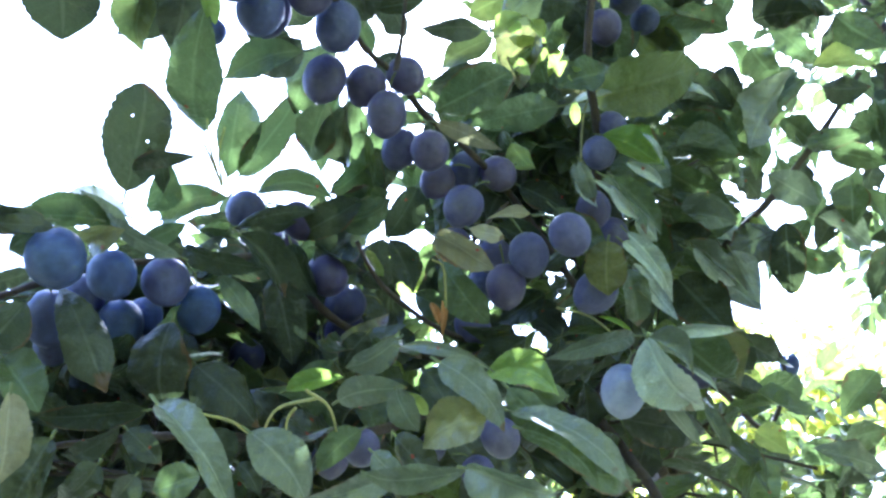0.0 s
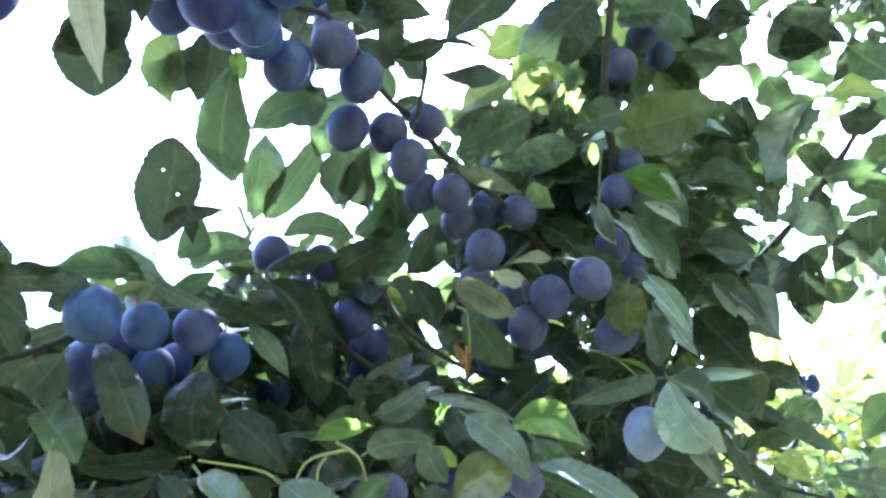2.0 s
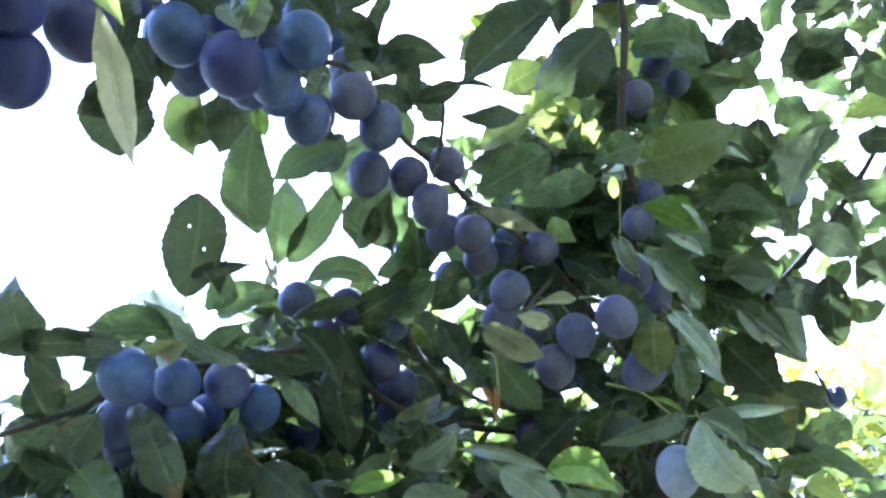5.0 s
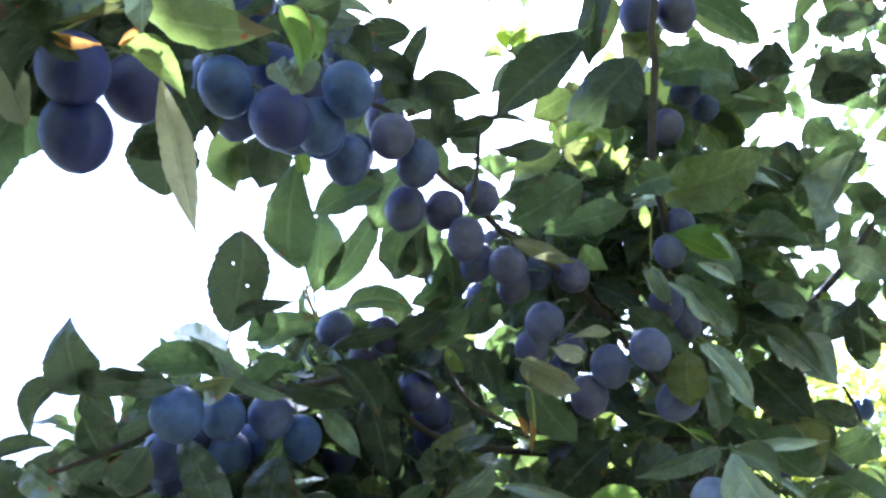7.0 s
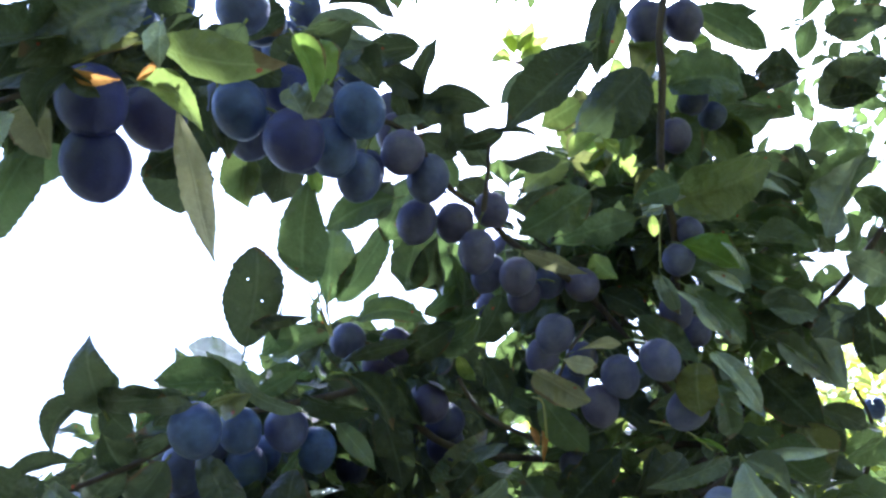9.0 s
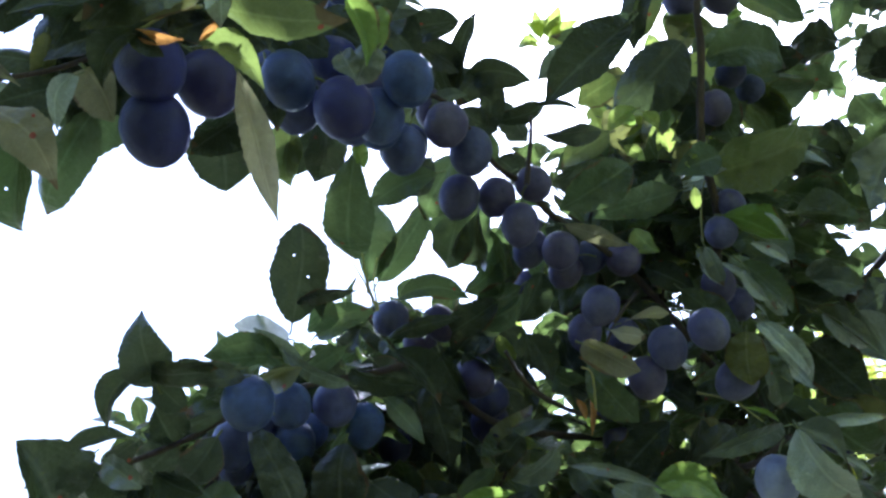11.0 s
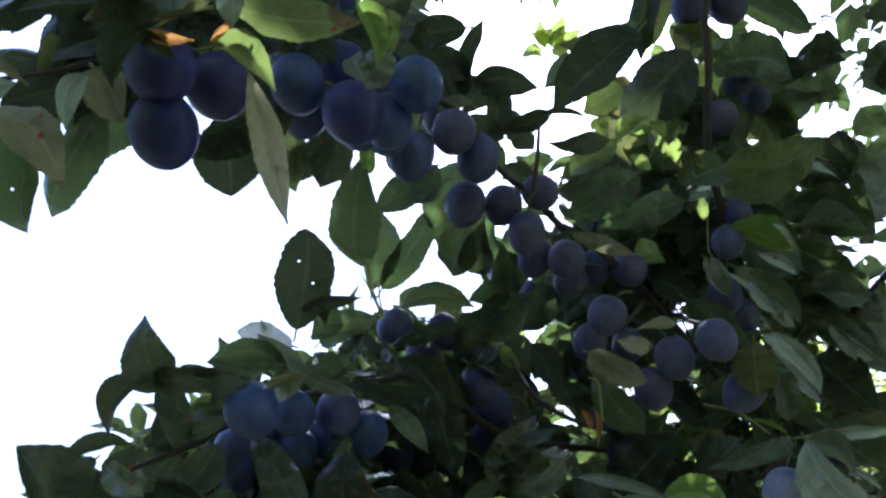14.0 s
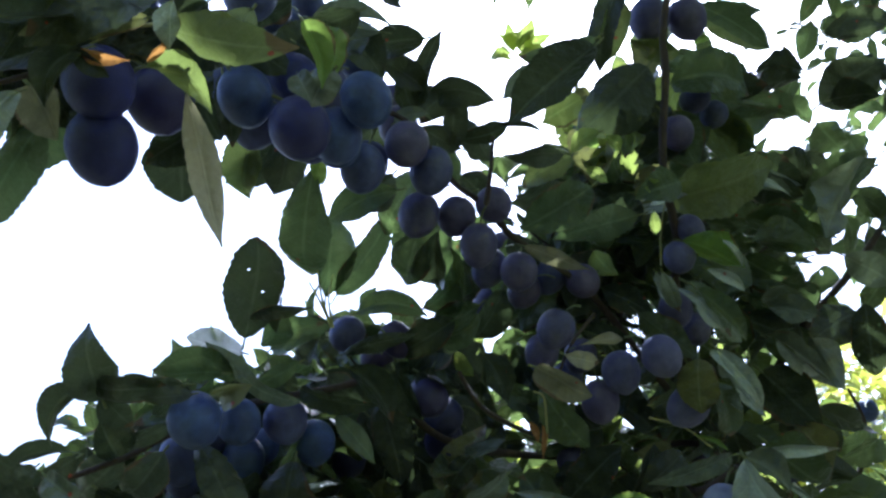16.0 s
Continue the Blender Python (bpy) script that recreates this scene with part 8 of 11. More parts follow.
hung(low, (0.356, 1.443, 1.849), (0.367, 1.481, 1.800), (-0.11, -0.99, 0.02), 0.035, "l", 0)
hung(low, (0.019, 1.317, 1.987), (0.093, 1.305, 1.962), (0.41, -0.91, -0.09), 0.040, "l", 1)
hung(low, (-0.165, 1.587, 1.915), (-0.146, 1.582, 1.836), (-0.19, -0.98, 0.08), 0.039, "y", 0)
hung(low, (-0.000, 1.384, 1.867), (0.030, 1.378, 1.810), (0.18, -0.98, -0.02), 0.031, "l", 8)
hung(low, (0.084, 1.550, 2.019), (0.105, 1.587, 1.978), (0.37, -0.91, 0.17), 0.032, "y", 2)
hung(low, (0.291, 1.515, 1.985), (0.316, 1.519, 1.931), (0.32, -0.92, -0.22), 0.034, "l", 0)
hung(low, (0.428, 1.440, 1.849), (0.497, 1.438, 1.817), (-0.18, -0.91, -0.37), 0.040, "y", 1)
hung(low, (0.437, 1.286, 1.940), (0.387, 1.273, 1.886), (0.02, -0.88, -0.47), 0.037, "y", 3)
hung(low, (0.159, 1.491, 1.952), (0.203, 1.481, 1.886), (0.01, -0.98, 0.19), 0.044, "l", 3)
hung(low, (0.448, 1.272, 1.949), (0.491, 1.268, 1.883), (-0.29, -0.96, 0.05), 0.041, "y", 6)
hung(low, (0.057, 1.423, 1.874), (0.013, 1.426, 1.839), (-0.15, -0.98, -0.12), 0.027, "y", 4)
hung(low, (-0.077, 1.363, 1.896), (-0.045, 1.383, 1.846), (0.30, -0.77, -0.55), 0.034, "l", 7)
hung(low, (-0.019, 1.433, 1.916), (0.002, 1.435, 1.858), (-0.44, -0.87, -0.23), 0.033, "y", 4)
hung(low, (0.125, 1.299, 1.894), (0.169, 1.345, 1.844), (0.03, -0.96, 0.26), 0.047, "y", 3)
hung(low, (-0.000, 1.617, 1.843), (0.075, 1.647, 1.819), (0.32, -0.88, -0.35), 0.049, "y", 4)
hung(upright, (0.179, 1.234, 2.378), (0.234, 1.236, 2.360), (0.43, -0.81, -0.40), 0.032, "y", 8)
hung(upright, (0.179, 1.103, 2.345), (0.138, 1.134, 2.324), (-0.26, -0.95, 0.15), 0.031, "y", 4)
hung(upright, (0.167, 1.188, 2.386), (0.109, 1.195, 2.333), (0.31, -0.94, -0.15), 0.046, "y", 7)
hung(upright, (0.143, 1.202, 2.331), (0.178, 1.205, 2.277), (-0.03, -0.98, -0.19), 0.031, "y", 4)
hung(upright, (0.150, 1.150, 2.352), (0.152, 1.151, 2.294), (-0.17, -0.84, -0.52), 0.027, "y", 0)
hung(upright, (0.081, 1.153, 2.414), (0.159, 1.139, 2.409), (0.00, -0.89, -0.45), 0.041, "l", 4)
hung(upright, (0.071, 1.117, 2.395), (0.097, 1.137, 2.344), (-0.18, -0.96, -0.22), 0.029, "y", 4)
hung(upright, (0.186, 1.144, 2.349), (0.253, 1.131, 2.356), (0.46, -0.89, 0.02), 0.032, "y", 2)
hung(upright, (0.132, 1.134, 2.326), (0.109, 1.137, 2.245), (0.46, -0.68, -0.57), 0.042, "y", 3)
hung(upright, (0.123, 1.197, 2.386), (0.144, 1.215, 2.318), (0.33, -0.94, -0.12), 0.044, "l", 1)

# leaves further back
hung(near, (-0.117, 0.778, 2.087), (-0.138, 0.811, 2.010), (-0.58, 0.69, 0.44), 0.041, "g", 0)
hung(near, (-0.102, 0.758, 2.071), (-0.102, 0.799, 2.006), (-0.04, 0.84, 0.54), 0.039, "g", 2)
hung(upright, (0.246, 0.794, 1.978), (0.299, 0.779, 1.958), (0.43, 0.40, 0.81), 0.038, "p", 1)
hung(left, (-0.170, 0.770, 1.864), (-0.139, 0.776, 1.793), (-0.02, -1.00, -0.09), 0.042, "d", 7)
hung(near, (-0.141, 0.352, 2.010), (-0.138, 0.357, 1.973), (0.67, -0.74, -0.05), 0.015, "l", 6)
hung(near, (-0.159, 0.357, 1.978), (-0.148, 0.355, 1.956), (-0.13, -0.99, 0.00), 0.016, "p", 6)
hung(near, (-0.212, 0.262, 1.973), (-0.264, 0.245, 1.924), (0.33, -0.94, -0.02), 0.048, "d", 2)
hung(near, (-0.248, 0.255, 1.946), (-0.280, 0.216, 1.914), (0.70, -0.70, 0.14), 0.023, "d", 4)
hung(near, (-0.246, 0.277, 1.951), (-0.237, 0.274, 1.961), (-0.62, 0.31, 0.72), 0.014, "o", 7)
hung(right, (0.325, 0.813, 2.216), (0.238, 0.788, 2.221), (-0.07, 0.43, 0.90), 0.043, "g", 1)
hung(right, (0.377, 0.775, 2.139), (0.319, 0.789, 2.047), (-0.50, 0.75, 0.43), 0.046, "p", 7)
hung(upright, (0.243, 0.802, 2.128), (0.308, 0.791, 2.098), (0.28, 0.92, 0.27), 0.036, "d", 7)
hung(upright, (0.239, 0.782, 2.065), (0.307, 0.770, 2.036), (0.41, 0.30, 0.86), 0.047, "g", 6)
hung(right, (0.422, 0.823, 2.178), (0.487, 0.804, 2.173), (-0.28, -0.95, 0.14), 0.036, "y", 2)
hung(right, (0.426, 0.815, 2.146), (0.477, 0.806, 2.142), (0.19, 0.97, 0.18), 0.036, "d", 6)
hung(right, (0.406, 0.832, 2.077), (0.462, 0.807, 2.084), (0.29, 0.81, 0.51), 0.027, "g", 4)
hung(right, (0.447, 0.801, 2.234), (0.498, 0.797, 2.190), (0.29, 0.92, 0.26), 0.050, "g", 2)
hung(right, (0.363, 0.803, 2.230), (0.413, 0.783, 2.225), (0.25, 0.42, 0.87), 0.043, "d", 0)
hung(right, (0.382, 0.880, 1.992), (0.319, 0.872, 1.954), (-0.09, -0.93, 0.35), 0.053, "d", 5)
hung(right, (0.382, 0.857, 1.993), (0.382, 0.866, 1.913), (-0.46, -0.88, -0.10), 0.039, "d", "holed")
hung(right, (0.428, 0.873, 2.009), (0.482, 0.866, 1.971), (0.57, 0.19, 0.80), 0.039, "p", 2)
hung(right, (0.368, 0.856, 2.052), (0.420, 0.849, 2.013), (0.43, 0.80, 0.42), 0.040, "p", 5)
hung(right, (0.459, 0.848, 2.038), (0.457, 0.856, 1.990), (-0.56, -0.82, -0.12), 0.040, "g", 3)
hung(upright, (0.249, 0.808, 1.943), (0.310, 0.806, 1.890), (0.02, -1.00, 0.05), 0.019, "p", 6)
hung(upright, (0.258, 0.830, 1.946), (0.307, 0.843, 1.914), (0.28, 0.66, 0.70), 0.038, "g", 2)
hung(right, (0.448, 0.864, 2.089), (0.506, 0.850, 2.066), (0.40, 0.67, 0.62), 0.032, "g", 1)
hung(upright, (0.277, 0.822, 1.851), (0.300, 0.821, 1.796), (-0.29, -0.95, -0.11), 0.047, "b", 3)
hung(far, (0.398, 1.054, 1.795), (0.437, 1.053, 1.770), (0.36, 0.75, 0.55), 0.039, "y", 4)
hung(far, (0.469, 1.061, 1.778), (0.548, 1.039, 1.752), (-0.17, -0.95, 0.27), 0.033, "p", 7)
hung(low, (0.348, 0.962, 1.755), (0.377, 0.965, 1.694), (0.24, 0.96, 0.16), 0.058, "g", 0)
hung(far, (0.537, 1.109, 1.790), (0.592, 1.101, 1.811), (-0.13, 0.75, 0.65), 0.051, "g", 1)
hung(far, (0.640, 1.370, 1.947), (0.701, 1.359, 1.974), (0.10, 0.98, 0.17), 0.034, "y", 7)
hung(far, (0.624, 1.170, 1.908), (0.575, 1.195, 1.846), (-0.49, -0.87, 0.05), 0.051, "g", 0)
hung(upright, (0.149, 0.688, 2.067), (0.102, 0.684, 2.048), (0.11, -0.99, -0.07), 0.037, "g", 0)
hung(near, (0.064, 0.734, 2.012), (0.088, 0.743, 1.988), (-0.22, 0.96, 0.16), 0.026, "y", 8)
hung(near, (-0.116, 0.410, 2.049), (-0.165, 0.387, 2.045), (-0.40, 0.72, 0.57), 0.017, "p", 3)
hung(near, (-0.161, 0.446, 2.113), (-0.105, 0.444, 2.101), (0.20, 0.07, 0.98), 0.028, "d", 3)
hung(near, (-0.250, 0.383, 2.012), (-0.283, 0.392, 1.986), (-0.26, 0.78, 0.57), 0.035, "d", 4)
hung(near, (-0.245, 0.419, 2.004), (-0.230, 0.432, 1.976), (-0.32, 0.91, 0.25), 0.030, "d", 1)
hung(near, (-0.315, 0.343, 1.967), (-0.292, 0.356, 1.941), (-0.00, 0.90, 0.44), 0.030, "d", 3)
hung(upright, (0.165, 0.771, 2.269), (0.259, 0.764, 2.237), (0.21, 0.88, 0.42), 0.048, "g", 3)
hung(upright, (0.219, 0.805, 2.191), (0.266, 0.795, 2.163), (0.53, 0.40, 0.75), 0.046, "g", 1)
hung(upright, (0.168, 0.771, 2.214), (0.199, 0.776, 2.150), (0.75, 0.53, 0.40), 0.046, "g", 6)
hung(upright, (0.231, 0.757, 2.218), (0.272, 0.747, 2.218), (0.16, 0.69, 0.70), 0.032, "d", 2)
hung(near, (-0.239, 0.313, 2.000), (-0.284, 0.321, 1.974), (-0.36, 0.54, 0.77), 0.032, "d", 0)
hung(near, (-0.281, 0.276, 1.977), (-0.304, 0.288, 1.945), (-0.46, 0.67, 0.58), 0.028, "d", 4)
hung(near, (-0.202, 0.346, 1.979), (-0.231, 0.333, 2.006), (-0.17, 0.94, 0.29), 0.029, "d", 6)
hung(near, (-0.315, 0.322, 1.965), (-0.305, 0.337, 1.930), (0.70, -0.71, -0.10), 0.033, "d", 4)
hung(near, (-0.206, 0.384, 2.043), (-0.236, 0.394, 2.016), (-0.30, 0.75, 0.59), 0.036, "d", 1)
hung(near, (-0.184, 0.412, 2.084), (-0.220, 0.418, 2.065), (-0.42, 0.27, 0.87), 0.042, "d", 0)
hung(near, (-0.169, 0.454, 2.091), (-0.207, 0.463, 2.063), (-0.17, 0.85, 0.50), 0.041, "d", 6)
hung(near, (-0.138, 0.473, 2.104), (-0.175, 0.480, 2.080), (-0.10, -0.99, -0.14), 0.045, "d", 0)
hung(near, (-0.200, 0.433, 2.033), (-0.238, 0.438, 2.014), (-0.25, 0.69, 0.68), 0.038, "d", 2)
hung(near, (-0.175, 0.487, 2.062), (-0.204, 0.499, 2.029), (-0.31, 0.79, 0.54), 0.041, "d", 5)
hung(near, (-0.144, 0.579, 2.084), (-0.174, 0.568, 2.103), (0.24, 0.64, 0.73), 0.046, "d", 2)
hung(near, (-0.212, 0.312, 2.008), (-0.242, 0.305, 2.018), (0.12, 0.60, 0.79), 0.032, "d", 2)
hung(near, (-0.257, 0.326, 1.965), (-0.283, 0.313, 1.993), (-0.02, 0.91, 0.42), 0.031, "d", 6)
hung(right, (0.327, 0.775, 2.254), (0.264, 0.755, 2.235), (-0.35, 0.22, 0.91), 0.042, "d", 6)
hung(right, (0.325, 0.779, 2.245), (0.253, 0.762, 2.218), (-0.40, 0.39, 0.83), 0.033, "d", 0)
hung(right, (0.375, 0.782, 2.303), (0.422, 0.761, 2.306), (0.27, 0.69, 0.67), 0.031, "d", 3)
hung(right, (0.353, 0.811, 2.229), (0.421, 0.776, 2.269), (0.09, 0.82, 0.56), 0.063, "d", 5)
hung(upright, (0.237, 0.767, 2.034), (0.301, 0.755, 2.021), (0.28, 0.56, 0.78), 0.042, "g", 3)
hung(upright, (0.189, 0.753, 2.004), (0.223, 0.744, 1.975), (0.41, 0.88, 0.22), 0.047, "g", 3)
hung(upright, (0.253, 0.795, 1.970), (0.299, 0.782, 1.955), (-0.30, -0.95, -0.07), 0.031, "p", 6)
hung(right, (0.308, 0.833, 1.946), (0.339, 0.846, 1.892), (0.32, 0.86, 0.40), 0.037, "p", 3)
hung(upright, (0.238, 0.800, 1.901), (0.293, 0.805, 1.843), (0.24, 0.92, 0.31), 0.058, "d", 1)
hung(upright, (0.194, 0.784, 2.043), (0.218, 0.795, 2.020), (-0.24, 0.95, 0.22), 0.041, "o", 4)
hung(near, (0.107, 0.747, 1.949), (0.166, 0.759, 1.903), (0.06, 0.94, 0.33), 0.034, "g", 5)
hung(near, (-0.283, 0.319, 1.978), (-0.321, 0.304, 1.952), (0.37, -0.93, -0.01), 0.033, "d", 0)
hung(near, (-0.293, 0.324, 1.963), (-0.330, 0.333, 1.934), (-0.57, 0.27, 0.78), 0.044, "d", 5)
hung(near, (-0.315, 0.265, 1.968), (-0.343, 0.263, 1.942), (-0.25, 0.95, 0.18), 0.018, "d", 3)
hung(near, (-0.266, 0.284, 1.962), (-0.305, 0.263, 1.949), (-0.22, -0.17, 0.96), 0.034, "d", 1)
hung(left, (-0.150, 0.863, 1.931), (-0.134, 0.890, 1.871), (-0.15, 0.92, 0.37), 0.059, "d", 8)
hung(left, (-0.083, 0.836, 1.960), (-0.137, 0.850, 1.914), (-0.18, -0.98, -0.10), 0.060, "d", 3)
hung(left, (-0.233, 0.813, 1.902), (-0.186, 0.834, 1.861), (-0.08, 0.91, 0.40), 0.056, "d", 1)
hung(left, (-0.180, 0.890, 1.913), (-0.131, 0.921, 1.851), (-0.23, 0.93, 0.28), 0.067, "d", 0)
hung(left, (-0.099, 0.875, 1.940), (-0.048, 0.893, 1.909), (0.45, -0.87, 0.23), 0.075, "d", 8)
hung(upright, (0.229, 0.755, 2.116), (0.280, 0.750, 2.081), (-0.17, -0.98, -0.10), 0.014, "s", 5)
hung(upright, (0.128, 0.737, 1.979), (0.148, 0.740, 1.947), (0.12, 0.98, 0.17), 0.015, "s", 5)
hung(upright, (0.164, 0.744, 1.967), (0.207, 0.744, 1.918), (0.28, -0.93, 0.23), 0.024, "s", 7)
hung(upright, (0.188, 0.773, 1.904), (0.229, 0.776, 1.848), (0.29, 0.92, 0.26), 0.019, "s", 1)
hung(upright, (0.108, 0.765, 2.073), (0.167, 0.757, 2.075), (0.13, 0.94, 0.30), 0.012, "s", 1)
hung(right, (0.315, 0.905, 1.995), (0.345, 0.901, 2.008), (-0.22, -0.94, 0.26), 0.035, "s", 5)
hung(right, (0.318, 0.919, 1.963), (0.373, 0.932, 1.912), (0.01, 0.96, 0.27), 0.028, "s", 7)
hung(upright, (0.253, 0.785, 2.102), (0.295, 0.787, 2.104), (-0.03, -0.09, 1.00), 0.035, "p", 2)
hung(upright, (0.170, 0.773, 2.010), (0.220, 0.761, 1.990), (-0.18, -0.98, 0.13), 0.035, "g", 1)
hung(upright, (0.252, 0.845, 2.017), (0.297, 0.848, 2.017), (0.05, -0.89, 0.45), 0.038, "g", 5)
hung(upright, (0.163, 0.809, 2.087), (0.207, 0.835, 2.034), (0.23, 0.79, 0.57), 0.052, "d", 5)
hung(upright, (0.161, 0.775, 2.135), (0.128, 0.801, 2.070), (-0.20, 0.87, 0.45), 0.041, "b", 4)
hung(near, (0.091, 0.820, 2.051), (0.045, 0.848, 1.980), (-0.52, 0.63, 0.58), 0.071, "d", 7)
hung(upright, (0.170, 0.834, 1.921), (0.211, 0.870, 1.842), (0.45, 0.70, 0.56), 0.080, "d", 3)
hung(near, (-0.220, 0.324, 1.995), (-0.260, 0.327, 1.980), (-0.08, 0.89, 0.44), 0.034, "d", 1)
hung(near, (-0.226, 0.339, 1.983), (-0.255, 0.334, 1.991), (0.10, 0.66, 0.75), 0.026, "d", 5)
hung(upright, (0.138, 0.713, 2.200), (0.106, 0.743, 2.125), (-0.44, 0.75, 0.49), 0.052, "g", 1)
hung(upright, (0.147, 0.726, 2.171), (0.186, 0.753, 2.115), (0.41, 0.68, 0.60), 0.051, "g", 2)
hung(upright, (0.103, 0.784, 2.193), (0.076, 0.811, 2.126), (-0.67, -0.74, -0.02), 0.070, "b", 3)
hung(upright, (0.147, 0.675, 2.237), (0.116, 0.694, 2.187), (-0.31, 0.81, 0.50), 0.039, "b", 2)
hung(upright, (0.174, 0.729, 2.224), (0.154, 0.755, 2.160), (-0.63, 0.63, 0.45), 0.059, "y", 2)
hung(upright, (0.044, 0.771, 2.203), (0.090, 0.774, 2.203), (-0.04, 0.56, 0.83), 0.050, "b", 6)
hung(upright, (0.004, 1.192, 2.589), (-0.033, 1.159, 2.611), (0.36, 0.22, 0.91), 0.033, "y", 3)
hung(upright, (0.005, 1.191, 2.592), (-0.008, 1.153, 2.628), (-0.24, 0.71, 0.66), 0.025, "y", 7)
hung(upright, (0.014, 1.191, 2.592), (0.038, 1.153, 2.634), (0.33, 0.79, 0.52), 0.030, "y", 1)
hung(upright, (0.020, 1.193, 2.589), (0.072, 1.165, 2.612), (-0.08, 0.55, 0.83), 0.028, "y", 7)
hung(upright, (0.003, 1.194, 2.585), (-0.040, 1.178, 2.565), (-0.47, 0.18, 0.87), 0.030, "y", 6)
hung(upright, (0.022, 1.194, 2.587), (0.074, 1.178, 2.581), (0.19, 0.27, 0.95), 0.025, "y", 0)
hung(upright, (0.011, 1.194, 2.585), (0.044, 1.185, 2.560), (-0.07, -0.96, 0.27), 0.031, "y", 6)
hung(rosette, (0.142, 0.808, 1.814), (0.102, 0.804, 1.819), (0.11, -0.99, -0.05), 0.026, "b", 3)
hung(upright, (0.308, 0.916, 1.825), (0.384, 0.931, 1.802), (-0.02, 0.87, 0.49), 0.029, "d", 6)
hung(upright, (0.284, 0.885, 1.895), (0.347, 0.913, 1.837), (-0.21, 0.95, 0.24), 0.062, "d", 7)
hung(right, (0.219, 1.039, 2.325), (0.271, 1.039, 2.337), (-0.11, 0.87, 0.48), 0.034, "y", 1)
hung(right, (0.268, 1.077, 2.324), (0.233, 1.086, 2.295), (0.01, 0.96, 0.28), 0.034, "y", 1)
hung(right, (0.289, 1.053, 2.333), (0.323, 1.067, 2.308), (0.09, 0.82, 0.57), 0.031, "y", 0)
hung(right, (0.264, 1.109, 2.298), (0.314, 1.118, 2.290), (0.10, 0.35, 0.93), 0.040, "y", 3)
hung(upright, (0.111, 1.045, 2.310), (0.155, 1.045, 2.322), (-0.11, 0.89, 0.44), 0.034, "y", 7)
hung(right, (0.133, 1.089, 2.316), (0.175, 1.099, 2.301), (0.13, 0.60, 0.79), 0.034, "y", 2)
hung(right, (0.237, 1.109, 2.241), (0.261, 1.125, 2.208), (0.15, 0.84, 0.52), 0.031, "y", 5)
hung(right, (0.209, 1.002, 2.385), (0.228, 1.018, 2.351), (-0.44, 0.88, 0.17), 0.042, "y", 6)
hung(left, (-0.071, 1.082, 1.973), (-0.023, 1.081, 1.986), (-0.17, 0.69, 0.70), 0.041, "y", 2)
hung(left, (-0.012, 1.106, 1.851), (0.026, 1.117, 1.834), (-0.03, 0.87, 0.49), 0.029, "y", 8)
hung(left, (-0.048, 1.121, 1.885), (-0.073, 1.131, 1.856), (-0.29, 0.80, 0.52), 0.032, "y", 1)
hung(near, (-0.223, 0.631, 2.163), (-0.282, 0.641, 2.128), (-0.19, 0.83, 0.53), 0.060, "d", 5)
hung(near, (-0.140, 0.685, 2.162), (-0.190, 0.699, 2.117), (-0.07, 0.93, 0.37), 0.056, "d", 7)
hung(near, (-0.304, 0.319, 1.966), (-0.335, 0.325, 1.944), (-0.39, 0.58, 0.72), 0.027, "d", 7)
hung(near, (-0.294, 0.324, 1.957), (-0.319, 0.335, 1.926), (-0.46, 0.66, 0.59), 0.024, "d", 3)

# ---- shoots behind the free leaves ----
shoot_rng = random.Random(9)
NEAR_LEAVES, MASS = [], []


def shoot(at, way, size):
    """A leafy shoot on a short twig."""
    at, way = Vector(at), Vector(way).normalized()
    verts, faces = tube([HERE @ (at + way * size * 1.2), HERE @ (at + way * size * 0.5 + Vector((0, 0, 0.004))), HERE @ (at - way * size * 0.8)], 0.0009, 0.002, 5, 3, 0.05, 3)
    TWIGS.append((verts, faces))
    (NEAR_LEAVES if at.y < 0.78 else MASS).extend(shoot_leaves(shoot_rng, HERE @ at, way, shoot_rng.choice((5, 6, 6, 7)), size))


TWIGS = []
shoot((0.243, 0.911, 1.876), (-0.0, -0.7, 0.7), 0.07)
shoot((0.255, 1.177, 2.023), (-0.5, -0.9, 0.2), 0.07)
shoot((0.080, 1.133, 1.849), (-0.6, -0.7, -0.3), 0.07)
shoot((0.066, 1.052, 2.076), (-0.0, -0.7, 0.8), 0.07)
shoot((0.099, 1.035, 1.819), (-0.8, 0.5, 0.3), 0.07)
shoot((0.171, 1.057, 1.993), (-0.4, -0.7, 0.6), 0.07)
shoot((0.277, 0.869, 2.060), (0.8, 0.3, 0.6), 0.07)
shoot((0.277, 1.207, 1.901), (-0.7, -0.2, 0.7), 0.07)
shoot((0.317, 0.972, 1.780), (-0.3, -0.8, 0.5), 0.07)
shoot((0.266, 1.257, 2.058), (0.5, 0.9, -0.1), 0.07)
shoot((0.251, 1.112, 1.937), (-0.7, -0.7, 0.2), 0.07)
shoot((0.201, 1.251, 1.989), (-0.4, -0.9, -0.2), 0.07)
shoot((0.355, 1.153, 2.093), (0.4, 0.1, 0.9), 0.07)
shoot((0.230, 1.358, 1.778), (0.7, -0.0, 0.7), 0.07)
shoot((0.176, 0.983, 2.093), (0.7, -0.7, -0.2), 0.07)
shoot((0.354, 1.173, 2.035), (0.6, -0.8, 0.0), 0.07)
shoot((0.174, 0.884, 2.086), (-0.7, -0.4, 0.7), 0.07)
shoot((0.366, 1.252, 2.065), (-0.6, 0.6, 0.5), 0.07)
shoot((0.067, 1.075, 2.156), (0.6, 0.2, 0.8), 0.07)
